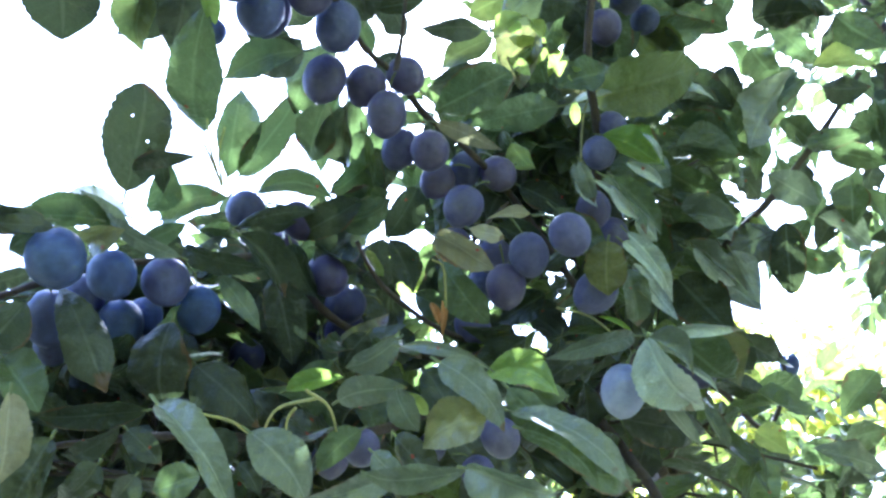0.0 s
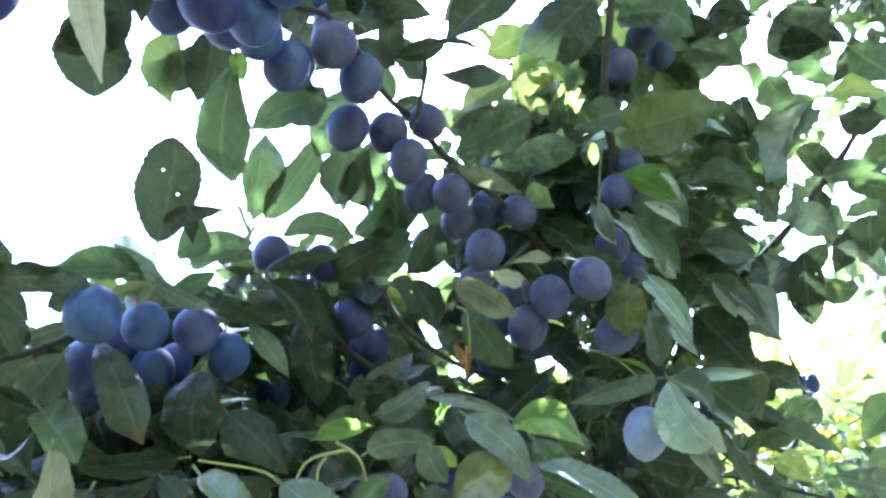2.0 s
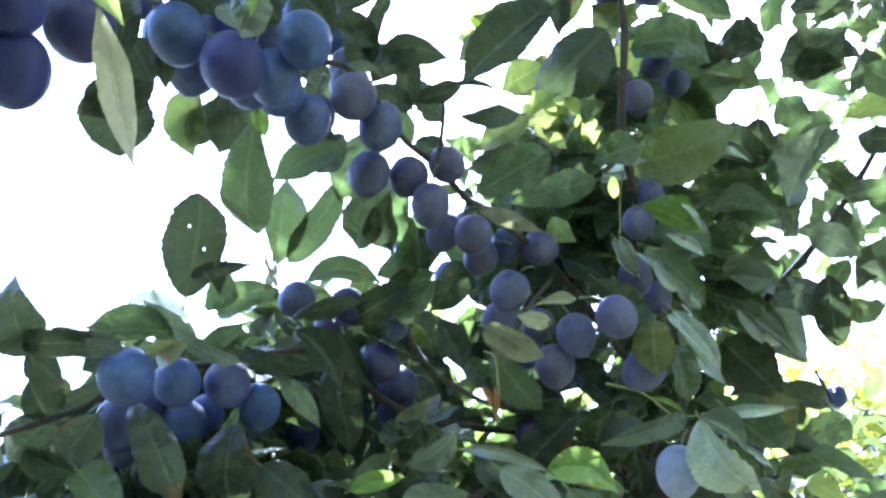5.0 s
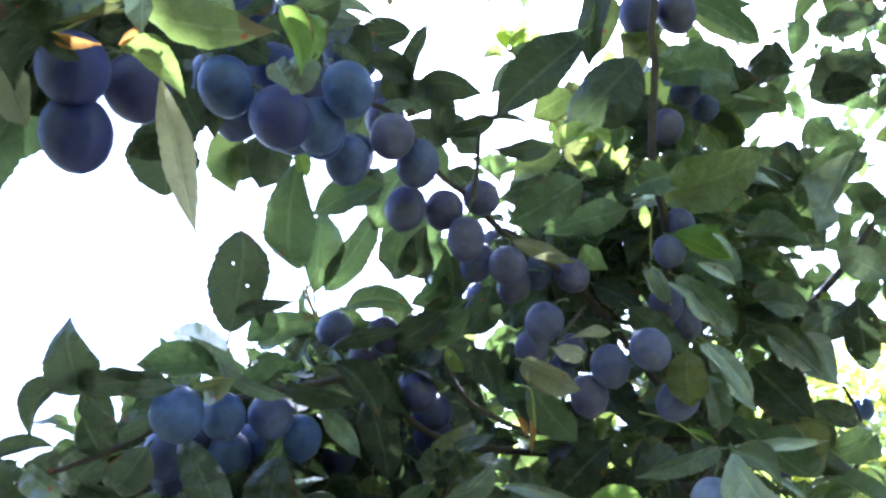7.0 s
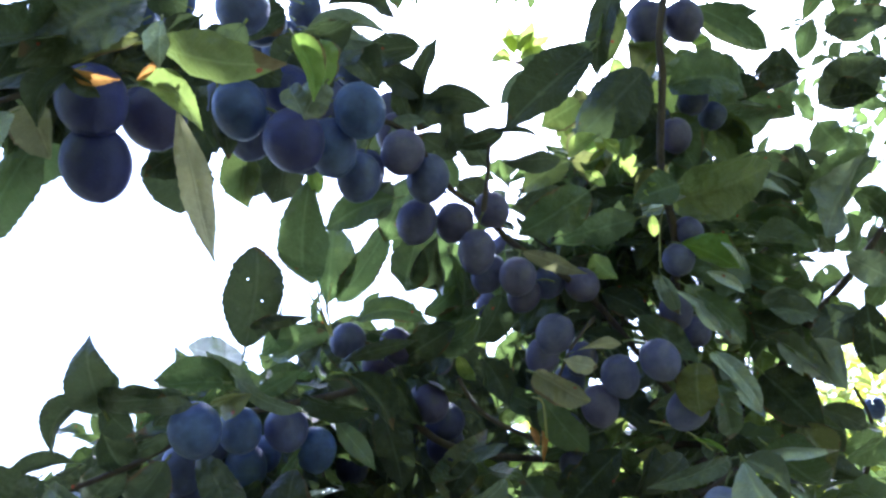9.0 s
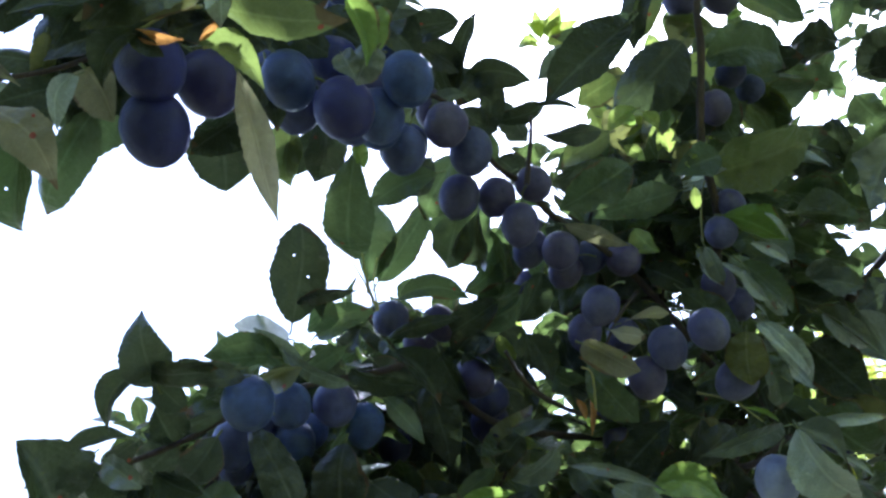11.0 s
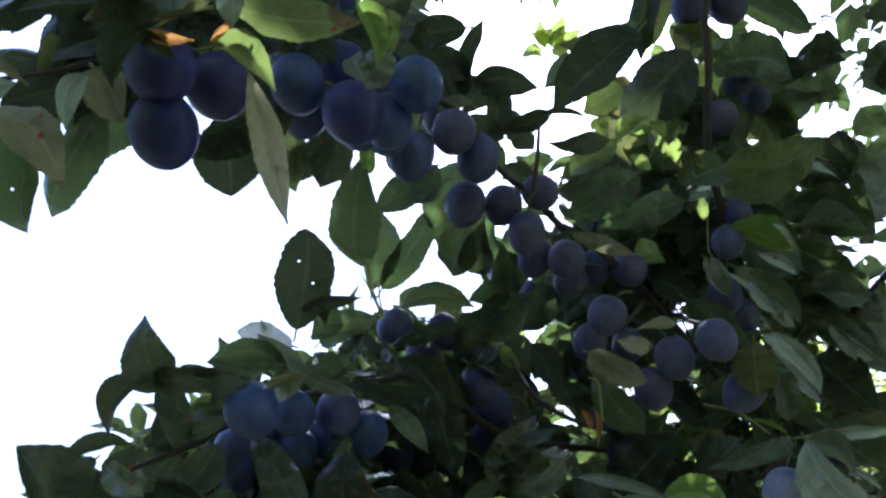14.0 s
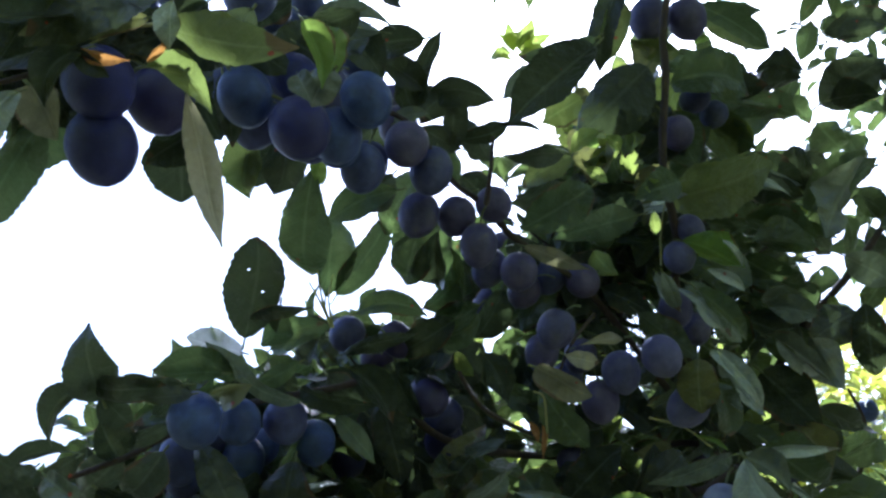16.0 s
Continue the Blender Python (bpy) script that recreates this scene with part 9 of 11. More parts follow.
shoot((0.204, 1.099, 1.955), (0.7, -0.5, 0.4), 0.07)
shoot((0.281, 1.153, 1.825), (0.3, -0.9, 0.3), 0.07)
shoot((0.099, 1.082, 1.803), (0.3, -0.8, 0.4), 0.07)
shoot((0.200, 0.908, 2.072), (-0.7, -0.7, 0.2), 0.07)
shoot((0.379, 1.194, 1.875), (0.5, -0.8, 0.3), 0.07)
shoot((0.060, 0.931, 1.996), (-0.6, 0.7, 0.1), 0.07)
shoot((0.239, 1.128, 1.773), (-0.9, -0.0, 0.4), 0.07)
shoot((0.249, 1.141, 1.979), (-0.7, 0.2, 0.7), 0.07)
shoot((0.151, 1.062, 1.743), (-0.7, -0.7, -0.2), 0.07)
shoot((0.349, 1.169, 2.055), (0.2, -0.9, 0.5), 0.07)
shoot((0.220, 0.991, 2.020), (-0.3, -0.9, -0.3), 0.07)
shoot((0.132, 1.045, 1.876), (0.9, 0.2, 0.4), 0.07)
shoot((0.160, 0.916, 1.944), (0.4, 0.9, -0.3), 0.07)
shoot((0.217, 1.071, 1.877), (0.8, 0.3, 0.5), 0.07)
shoot((0.305, 1.074, 2.137), (0.8, -0.4, 0.5), 0.07)
shoot((0.096, 0.997, 1.937), (-0.6, -0.4, 0.7), 0.07)
shoot((0.227, 1.062, 2.214), (1.0, 0.1, -0.0), 0.07)
shoot((0.249, 0.998, 1.877), (-0.7, 0.7, 0.2), 0.07)
shoot((0.164, 1.015, 1.761), (-0.1, -0.5, 0.9), 0.07)
shoot((0.099, 0.917, 1.993), (-0.4, -0.6, 0.8), 0.07)
shoot((0.261, 0.898, 1.750), (0.4, -0.9, 0.3), 0.07)
shoot((0.206, 0.863, 1.836), (-0.4, -0.8, 0.3), 0.07)
shoot((0.205, 1.131, 2.234), (0.8, 0.4, 0.5), 0.07)
shoot((0.132, 1.120, 1.843), (0.6, 0.4, 0.7), 0.07)
shoot((-0.111, 0.989, 1.687), (-0.5, -0.7, 0.6), 0.07)
shoot((-0.352, 0.919, 1.745), (-0.4, -0.7, 0.7), 0.07)
shoot((-0.131, 0.829, 1.689), (-0.5, -0.6, 0.6), 0.07)
shoot((-0.279, 0.845, 1.684), (0.9, -0.3, -0.4), 0.07)
shoot((-0.431, 0.915, 1.775), (-0.5, -0.2, 0.8), 0.07)
shoot((-0.014, 0.932, 1.716), (0.8, 0.5, 0.2), 0.07)
shoot((0.007, 1.009, 1.686), (-0.8, -0.4, 0.4), 0.07)
shoot((-0.095, 0.872, 1.694), (-0.7, 0.5, 0.4), 0.07)
shoot((-0.443, 0.990, 1.648), (0.2, 0.3, 0.9), 0.07)
shoot((-0.349, 0.939, 1.775), (-0.2, -0.8, 0.5), 0.07)
shoot((-0.340, 0.917, 1.764), (-0.9, -0.3, 0.4), 0.07)
shoot((-0.237, 0.730, 1.681), (0.7, 0.3, 0.7), 0.07)
shoot((-0.236, 0.723, 1.709), (-0.0, -0.8, 0.6), 0.07)
shoot((-0.463, 0.817, 1.663), (0.2, 0.4, 0.9), 0.07)
shoot((0.038, 0.906, 1.735), (-0.2, -0.9, 0.5), 0.07)
shoot((-0.192, 0.878, 1.649), (-0.6, -0.6, 0.6), 0.07)
shoot((-0.280, 0.812, 1.688), (0.2, 0.1, 1.0), 0.07)
shoot((-0.324, 0.900, 1.746), (0.5, 0.2, 0.8), 0.07)
shoot((-0.269, 0.668, 1.676), (-0.9, 0.4, 0.1), 0.07)
shoot((-0.361, 0.872, 1.745), (-0.7, -0.2, 0.7), 0.07)
shoot((-0.315, 0.860, 1.748), (-0.5, -0.7, 0.5), 0.07)
shoot((-0.409, 0.804, 1.656), (0.3, -0.8, 0.5), 0.07)
shoot((-0.266, 0.856, 1.708), (0.8, -0.4, 0.5), 0.07)
shoot((-0.315, 0.863, 1.728), (0.9, 0.0, 0.5), 0.07)
shoot((-0.374, 0.838, 1.669), (-1.0, 0.0, 0.3), 0.07)
shoot((-0.359, 0.922, 1.737), (-0.5, -0.8, -0.1), 0.07)
shoot((-0.380, 0.716, 1.689), (-0.7, -0.3, 0.6), 0.07)
shoot((-0.298, 0.669, 1.679), (-0.7, -0.6, 0.4), 0.07)
shoot((-0.244, 0.950, 1.696), (-0.9, -0.5, 0.1), 0.07)
shoot((-0.354, 0.991, 1.680), (-0.7, -0.2, 0.7), 0.07)
shoot((-0.530, 1.003, 1.652), (0.8, 0.2, 0.6), 0.07)
shoot((-0.266, 0.702, 1.676), (0.4, -0.4, 0.8), 0.07)
shoot((-0.067, 0.770, 1.675), (-0.8, -0.6, -0.2), 0.07)
shoot((-0.275, 0.867, 1.744), (-0.5, 0.7, 0.5), 0.07)
shoot((-0.306, 0.826, 1.742), (-0.0, -1.0, 0.2), 0.07)
shoot((-0.361, 0.967, 1.694), (-0.9, 0.1, 0.5), 0.07)
shoot((-0.160, 0.755, 1.664), (0.8, -0.5, 0.3), 0.07)
shoot((-0.088, 0.901, 1.693), (0.9, 0.4, 0.0), 0.07)
shoot((-0.385, 0.998, 1.739), (0.8, -0.6, 0.2), 0.07)
shoot((-0.365, 0.854, 1.736), (0.7, -0.0, 0.7), 0.07)
shoot((-0.032, 0.956, 1.669), (0.7, 0.6, 0.4), 0.07)
shoot((-0.237, 0.922, 1.654), (0.4, -0.4, 0.8), 0.07)
shoot((-0.385, 0.737, 1.707), (-0.6, -0.8, -0.1), 0.07)
shoot((-0.086, 0.785, 1.758), (0.3, -0.9, 0.4), 0.07)
shoot((-0.233, 0.754, 1.675), (-0.2, -0.5, 0.8), 0.07)
shoot((-0.256, 0.685, 1.671), (0.8, 0.6, 0.0), 0.07)
shoot((-0.343, 0.877, 1.683), (0.7, -0.7, 0.1), 0.07)
shoot((-0.361, 0.991, 1.701), (0.6, -0.5, 0.6), 0.07)
shoot((-0.354, 0.739, 1.749), (0.6, -0.7, 0.4), 0.07)
shoot((-0.042, 0.863, 1.670), (0.2, -0.7, 0.7), 0.07)
shoot((-0.336, 0.722, 1.705), (0.6, 0.4, 0.7), 0.07)
shoot((-0.397, 0.895, 1.734), (-0.4, -0.3, 0.9), 0.07)
shoot((-0.541, 1.030, 1.653), (0.8, -0.2, 0.6), 0.07)
shoot((-0.439, 0.931, 1.697), (0.7, 0.3, 0.6), 0.07)
shoot((-0.473, 0.973, 1.710), (-0.7, 0.3, 0.6), 0.07)
shoot((0.025, 0.992, 1.736), (0.2, -0.6, 0.7), 0.07)
shoot((-0.246, 0.795, 1.674), (-0.6, -0.5, 0.6), 0.07)
shoot((-0.400, 0.733, 1.650), (-0.9, -0.4, 0.1), 0.07)
shoot((-0.273, 0.733, 1.692), (-0.9, -0.2, -0.3), 0.07)
shoot((-0.313, 0.776, 1.662), (0.4, -0.3, 0.9), 0.07)
shoot((-0.349, 0.895, 1.696), (0.6, -0.2, 0.8), 0.07)
shoot((0.028, 0.892, 1.713), (0.6, -0.6, 0.5), 0.07)
shoot((-0.086, 0.733, 1.707), (0.1, -1.0, 0.1), 0.07)
shoot((-0.173, 0.967, 1.703), (-0.6, -0.4, 0.7), 0.07)
shoot((-0.096, 1.013, 1.809), (-0.8, -0.5, 0.4), 0.065)
shoot((-0.230, 0.903, 1.894), (0.4, 0.4, 0.8), 0.065)
shoot((-0.243, 1.092, 1.958), (0.9, 0.3, 0.1), 0.065)
shoot((-0.141, 1.146, 1.874), (-0.5, -0.9, 0.1), 0.065)
shoot((-0.198, 0.926, 1.926), (-0.5, -0.6, 0.6), 0.065)
shoot((-0.206, 1.111, 1.959), (-0.9, 0.5, -0.1), 0.065)
shoot((-0.104, 0.983, 1.831), (-0.8, 0.2, -0.6), 0.065)
shoot((-0.126, 1.063, 1.851), (0.8, 0.3, 0.5), 0.065)
shoot((-0.184, 1.123, 1.951), (-0.7, -0.7, 0.1), 0.065)
shoot((-0.283, 1.075, 1.952), (0.6, -0.7, 0.4), 0.065)
shoot((-0.256, 0.949, 1.926), (-0.4, 0.6, 0.7), 0.065)
shoot((-0.238, 1.047, 1.943), (0.3, -0.8, -0.6), 0.065)
shoot((-0.211, 1.109, 1.986), (-0.3, -0.1, 0.9), 0.065)
shoot((-0.251, 0.913, 1.874), (-0.1, -1.0, -0.0), 0.065)
shoot((-0.307, 1.148, 1.889), (-0.6, -0.4, 0.7), 0.065)
shoot((-0.311, 1.135, 1.866), (-0.6, 0.6, 0.6), 0.065)
shoot((-0.106, 1.108, 1.849), (0.6, -0.8, 0.2), 0.065)
shoot((-0.157, 1.075, 1.932), (-0.4, -0.5, 0.8), 0.065)
shoot((-0.258, 0.958, 1.879), (-0.7, -0.7, -0.2), 0.065)
shoot((-0.278, 1.112, 1.937), (0.7, -0.7, 0.2), 0.065)
shoot((0.047, 1.013, 1.842), (-0.7, -0.7, 0.3), 0.065)
shoot((-0.246, 1.053, 1.928), (0.9, -0.5, -0.1), 0.065)
shoot((-0.253, 1.126, 1.956), (0.9, -0.4, -0.1), 0.065)
shoot((-0.237, 1.060, 1.959), (-0.9, -0.3, 0.3), 0.065)
shoot((-0.252, 0.923, 1.916), (0.1, -1.0, -0.1), 0.065)
shoot((-0.146, 1.063, 1.962), (0.9, 0.5, 0.1), 0.065)
shoot((-0.097, 1.084, 1.844), (0.1, -0.8, 0.6), 0.065)
shoot((-0.265, 0.942, 1.906), (-0.4, -0.9, -0.3), 0.065)
shoot((-0.265, 0.987, 1.889), (0.5, -0.2, 0.8), 0.065)
shoot((-0.249, 1.064, 1.956), (-0.5, -0.4, 0.8), 0.065)
shoot((-0.213, 1.094, 1.984), (0.9, -0.4, 0.2), 0.065)
shoot((-0.261, 0.972, 1.892), (0.8, 0.4, 0.4), 0.065)
shoot((-0.298, 1.131, 1.867), (-0.9, -0.5, 0.1), 0.065)
shoot((-0.212, 0.928, 1.923), (0.7, -0.3, 0.6), 0.065)
shoot((-0.114, 1.009, 1.869), (-0.2, -0.0, 1.0), 0.065)
shoot((-0.272, 1.022, 1.856), (0.6, 0.5, 0.6), 0.065)
shoot((-0.257, 0.922, 1.844), (0.8, -0.1, 0.5), 0.065)
shoot((-0.133, 1.044, 1.811), (0.0, 0.1, 1.0), 0.065)
shoot((-0.296, 1.068, 1.920), (0.2, -0.7, 0.7), 0.065)
shoot((-0.226, 1.111, 1.964), (0.8, -0.3, 0.6), 0.065)
shoot((-0.165, 1.037, 1.979), (-0.9, 0.3, 0.4), 0.065)
shoot((-0.170, 1.076, 1.954), (0.1, -0.8, 0.5), 0.065)
shoot((-0.231, 1.067, 1.943), (0.9, -0.4, 0.2), 0.065)
shoot((-0.313, 1.391, 2.048), (0.8, 0.6, 0.2), 0.075)
shoot((-0.527, 1.208, 1.929), (0.6, -0.5, 0.7), 0.075)
shoot((-0.458, 1.337, 1.963), (0.9, 0.4, 0.4), 0.075)
shoot((-0.380, 1.274, 1.960), (-0.8, -0.3, 0.5), 0.075)
shoot((-0.275, 0.939, 1.863), (0.3, -0.8, 0.6), 0.075)
shoot((-0.287, 1.236, 1.948), (-0.6, -0.6, 0.5), 0.075)
shoot((-0.225, 1.269, 1.970), (-0.4, -0.6, 0.7), 0.075)
shoot((-0.534, 1.069, 1.838), (-0.5, -0.7, 0.5), 0.075)
shoot((-0.511, 1.274, 1.921), (-0.5, -0.8, -0.2), 0.075)
shoot((-0.474, 1.292, 1.939), (-0.8, 0.3, 0.5), 0.075)
shoot((-0.317, 1.056, 1.842), (-0.7, -0.6, 0.5), 0.075)
shoot((-0.371, 1.337, 1.923), (-0.4, -0.4, 0.8), 0.075)
shoot((-0.241, 1.401, 1.967), (-0.4, 0.8, 0.5), 0.075)
shoot((-0.521, 1.085, 1.838), (0.1, 0.4, 0.9), 0.075)
shoot((-0.573, 1.350, 1.874), (-0.4, -0.9, -0.3), 0.075)
shoot((-0.417, 0.992, 1.814), (-0.5, -0.6, 0.5), 0.075)
shoot((-0.494, 1.389, 1.874), (0.7, -0.3, 0.7), 0.075)
shoot((-0.421, 1.456, 1.899), (0.8, 0.6, 0.0), 0.075)
shoot((-0.256, 1.476, 1.878), (-0.9, 0.4, 0.3), 0.075)
shoot((-0.147, 1.076, 1.814), (0.6, 0.2, 0.7), 0.075)
shoot((-0.127, 1.350, 1.889), (-0.2, 0.7, 0.7), 0.075)
shoot((-0.728, 1.459, 1.805), (-0.2, -0.2, 1.0), 0.075)
shoot((-0.521, 1.071, 1.785), (-0.1, -0.7, 0.7), 0.075)
shoot((-0.495, 1.163, 1.779), (0.4, -0.7, 0.6), 0.075)
shoot((-0.399, 1.033, 1.773), (-0.7, 0.7, 0.4), 0.075)
shoot((-0.352, 1.026, 1.770), (-0.5, -0.1, 0.8), 0.075)
shoot((-0.446, 1.454, 1.805), (0.7, -0.6, -0.3), 0.075)
shoot((-0.214, 1.395, 1.816), (-0.9, -0.2, 0.5), 0.075)
shoot((-0.161, 1.093, 1.761), (-0.6, 0.5, 0.6), 0.075)
shoot((-0.070, 0.984, 1.745), (-0.9, 0.2, -0.4), 0.075)
shoot((-0.085, 1.455, 1.823), (0.5, -0.1, 0.9), 0.075)
shoot((-0.632, 1.039, 1.736), (-0.5, 0.4, 0.7), 0.075)
shoot((-0.647, 1.126, 1.747), (-0.4, -0.9, -0.1), 0.075)
shoot((-0.779, 1.525, 1.746), (-0.7, -0.6, -0.2), 0.075)
shoot((-0.573, 1.279, 1.727), (-0.6, 0.6, 0.5), 0.075)
shoot((-0.548, 1.262, 1.753), (0.6, -0.8, -0.1), 0.075)
shoot((-0.469, 1.164, 1.741), (1.0, -0.1, 0.1), 0.075)
shoot((-0.419, 1.234, 1.761), (0.1, -1.0, -0.3), 0.075)
shoot((-0.338, 1.113, 1.723), (-0.9, -0.2, 0.4), 0.075)
shoot((-0.387, 1.451, 1.750), (-0.3, -0.8, 0.6), 0.075)
shoot((-0.261, 1.369, 1.773), (0.5, 0.7, 0.5), 0.075)
shoot((-0.252, 1.359, 1.770), (-0.3, -0.9, -0.2), 0.075)
shoot((-0.145, 1.189, 1.743), (0.1, -0.2, 1.0), 0.075)
shoot((-0.127, 1.381, 1.785), (-0.8, -0.5, 0.3), 0.075)
shoot((-0.082, 1.364, 1.778), (0.8, 0.6, 0.1), 0.075)
shoot((0.001, 1.288, 1.768), (-0.0, -0.7, 0.7), 0.075)
shoot((0.064, 1.134, 1.724), (-0.2, -1.0, 0.1), 0.075)
shoot((-0.903, 1.498, 1.716), (-0.4, -0.4, 0.8), 0.075)
shoot((-0.651, 1.242, 1.684), (-0.9, -0.4, 0.1), 0.075)
shoot((-0.567, 1.097, 1.696), (0.9, -0.1, 0.3), 0.075)
shoot((-0.529, 1.158, 1.695), (-0.7, -0.5, 0.5), 0.075)
shoot((-0.561, 1.376, 1.705), (0.2, -0.9, 0.5), 0.075)
shoot((-0.537, 1.460, 1.705), (0.7, 0.5, 0.5), 0.075)
shoot((-0.351, 1.067, 1.680), (0.6, -0.7, 0.3), 0.075)
shoot((-0.462, 1.504, 1.700), (0.5, 0.5, 0.7), 0.075)
shoot((-0.326, 1.372, 1.720), (-1.0, 0.1, -0.1), 0.075)
shoot((-0.242, 1.076, 1.672), (0.7, -0.2, 0.6), 0.075)
shoot((-0.214, 1.166, 1.689), (-0.4, -0.8, 0.5), 0.075)
shoot((-0.122, 1.003, 1.698), (-0.5, -0.5, 0.7), 0.075)
shoot((-0.137, 1.356, 1.717), (0.1, 0.9, 0.4), 0.075)
shoot((-0.041, 1.461, 1.701), (-0.4, -0.7, 0.6), 0.075)
shoot((-0.002, 1.130, 1.699), (0.4, 0.9, -0.0), 0.075)
shoot((0.053, 1.045, 1.702), (0.1, -0.6, 0.8), 0.075)
shoot((-0.390, 1.382, 2.027), (0.2, 0.2, 1.0), 0.075)
shoot((-0.365, 0.973, 1.872), (0.8, 0.5, 0.4), 0.075)
shoot((-0.382, 1.208, 1.960), (0.6, -0.5, 0.6), 0.075)
shoot((-0.271, 1.030, 1.902), (-0.9, 0.3, 0.4), 0.075)
shoot((-0.250, 1.251, 1.939), (-0.7, 0.4, 0.6), 0.075)
shoot((-0.536, 1.317, 1.926), (-0.6, 0.2, 0.8), 0.075)
shoot((-0.476, 1.296, 1.914), (-0.8, -0.6, -0.1), 0.075)
shoot((-0.364, 1.195, 1.890), (0.5, 0.4, 0.7), 0.075)
shoot((-0.304, 1.160, 1.879), (0.4, 0.3, 0.9), 0.075)
shoot((-0.248, 1.385, 1.914), (-0.8, 0.6, -0.2), 0.075)
shoot((-0.551, 1.154, 1.813), (0.2, -0.9, -0.3), 0.075)
shoot((-0.576, 1.307, 1.856), (-0.6, -0.5, 0.7), 0.075)
shoot((-0.582, 1.453, 1.887), (0.9, 0.3, 0.1), 0.075)
shoot((-0.475, 1.315, 1.880), (0.6, -0.3, 0.7), 0.075)
shoot((-0.428, 1.421, 1.854), (-0.6, -0.7, -0.3), 0.075)
shoot((-0.220, 1.353, 1.871), (0.1, 0.8, 0.5), 0.075)
shoot((-0.096, 1.055, 1.840), (0.5, -0.2, 0.8), 0.075)
shoot((-0.633, 1.267, 1.789), (0.8, -0.3, 0.6), 0.075)
shoot((-0.638, 1.416, 1.787), (0.1, -0.8, 0.6), 0.075)
shoot((-0.587, 1.316, 1.791), (0.6, -0.8, 0.1), 0.075)
shoot((-0.546, 1.347, 1.785), (0.7, -0.3, 0.6), 0.075)
shoot((-0.380, 1.137, 1.793), (0.3, -0.9, -0.2), 0.075)
shoot((-0.469, 1.450, 1.848), (0.9, -0.3, -0.2), 0.075)
shoot((-0.392, 1.431, 1.824), (0.4, 0.4, 0.8), 0.075)
shoot((-0.175, 1.508, 1.810), (-0.5, 0.4, 0.8), 0.075)
shoot((-0.086, 1.268, 1.779), (0.8, -0.6, -0.0), 0.075)
shoot((0.086, 1.436, 1.844), (-0.8, 0.2, 0.5), 0.075)
shoot((-0.622, 1.045, 1.726), (0.9, 0.3, 0.4), 0.075)
shoot((-0.625, 1.094, 1.707), (-0.9, -0.0, 0.5), 0.075)
shoot((-0.744, 1.501, 1.736), (0.9, 0.0, 0.3), 0.075)
shoot((-0.490, 1.019, 1.738), (0.1, -0.4, 0.9), 0.075)
shoot((-0.613, 1.451, 1.783), (0.1, 0.3, 1.0), 0.075)
shoot((-0.452, 1.124, 1.722), (-0.4, -0.9, 0.1), 0.075)
shoot((-0.438, 1.247, 1.732), (0.8, -0.3, 0.5), 0.075)
shoot((-0.353, 1.181, 1.748), (0.6, -0.7, 0.4), 0.075)
shoot((-0.324, 1.255, 1.767), (0.7, -0.7, 0.1), 0.075)
shoot((-0.278, 1.424, 1.758), (0.6, -0.8, -0.2), 0.075)
shoot((-0.236, 1.476, 1.784), (0.7, 0.2, 0.6), 0.075)
shoot((-0.138, 1.190, 1.765), (-0.2, 0.5, 0.9), 0.075)
shoot((-0.102, 1.048, 1.739), (0.6, -0.2, 0.8), 0.075)
shoot((-0.082, 1.430, 1.772), (-0.6, -0.8, 0.1), 0.075)
shoot((0.025, 1.307, 1.742), (-0.5, -0.7, 0.5), 0.075)
shoot((0.055, 1.141, 1.746), (-0.3, -0.9, -0.0), 0.075)
shoot((-0.918, 1.538, 1.677), (0.5, -0.1, 0.8), 0.075)
shoot((-0.771, 1.386, 1.722), (0.8, -0.1, 0.6), 0.075)
shoot((-0.756, 1.474, 1.729), (0.9, 0.1, 0.4), 0.075)
shoot((-0.475, 1.048, 1.702), (0.7, 0.6, 0.2), 0.075)
shoot((-0.198, 1.126, 1.958), (-0.4, -0.6, 0.7), 0.07)
shoot((-0.160, 1.280, 1.997), (0.4, -0.9, 0.0), 0.07)
shoot((0.062, 1.346, 2.039), (-0.9, 0.5, -0.2), 0.07)
shoot((-0.296, 1.410, 2.020), (-0.2, 0.4, 0.9), 0.07)
shoot((0.034, 0.968, 2.010), (0.9, -0.4, -0.2), 0.07)
shoot((-0.323, 1.203, 1.968), (-0.2, 0.6, 0.8), 0.07)
shoot((-0.337, 1.299, 1.997), (-0.8, 0.4, 0.5), 0.07)
shoot((-0.234, 1.208, 1.984), (-0.3, -0.8, 0.6), 0.07)
shoot((0.077, 1.339, 2.022), (-0.7, -0.4, 0.6), 0.07)
shoot((0.058, 1.007, 2.032), (0.6, 0.4, -0.7), 0.07)
shoot((-0.158, 1.365, 2.027), (-0.2, 0.2, 1.0), 0.07)
shoot((0.066, 1.225, 2.046), (0.8, -0.6, 0.0), 0.07)
shoot((0.077, 1.372, 2.052), (0.6, 0.3, 0.8), 0.07)
shoot((0.005, 1.199, 2.301), (-0.5, -0.8, 0.2), 0.07)
shoot((0.082, 0.866, 2.108), (0.6, 0.7, 0.4), 0.07)
shoot((0.138, 1.049, 2.201), (1.0, 0.0, 0.1), 0.07)
shoot((0.205, 1.089, 2.241), (-0.9, -0.4, 0.1), 0.07)
shoot((0.093, 0.887, 2.093), (-0.1, 0.4, 0.9), 0.07)
shoot((0.145, 1.119, 2.208), (0.4, -0.9, -0.2), 0.07)
shoot((0.181, 1.015, 2.171), (-0.5, -0.7, 0.5), 0.07)
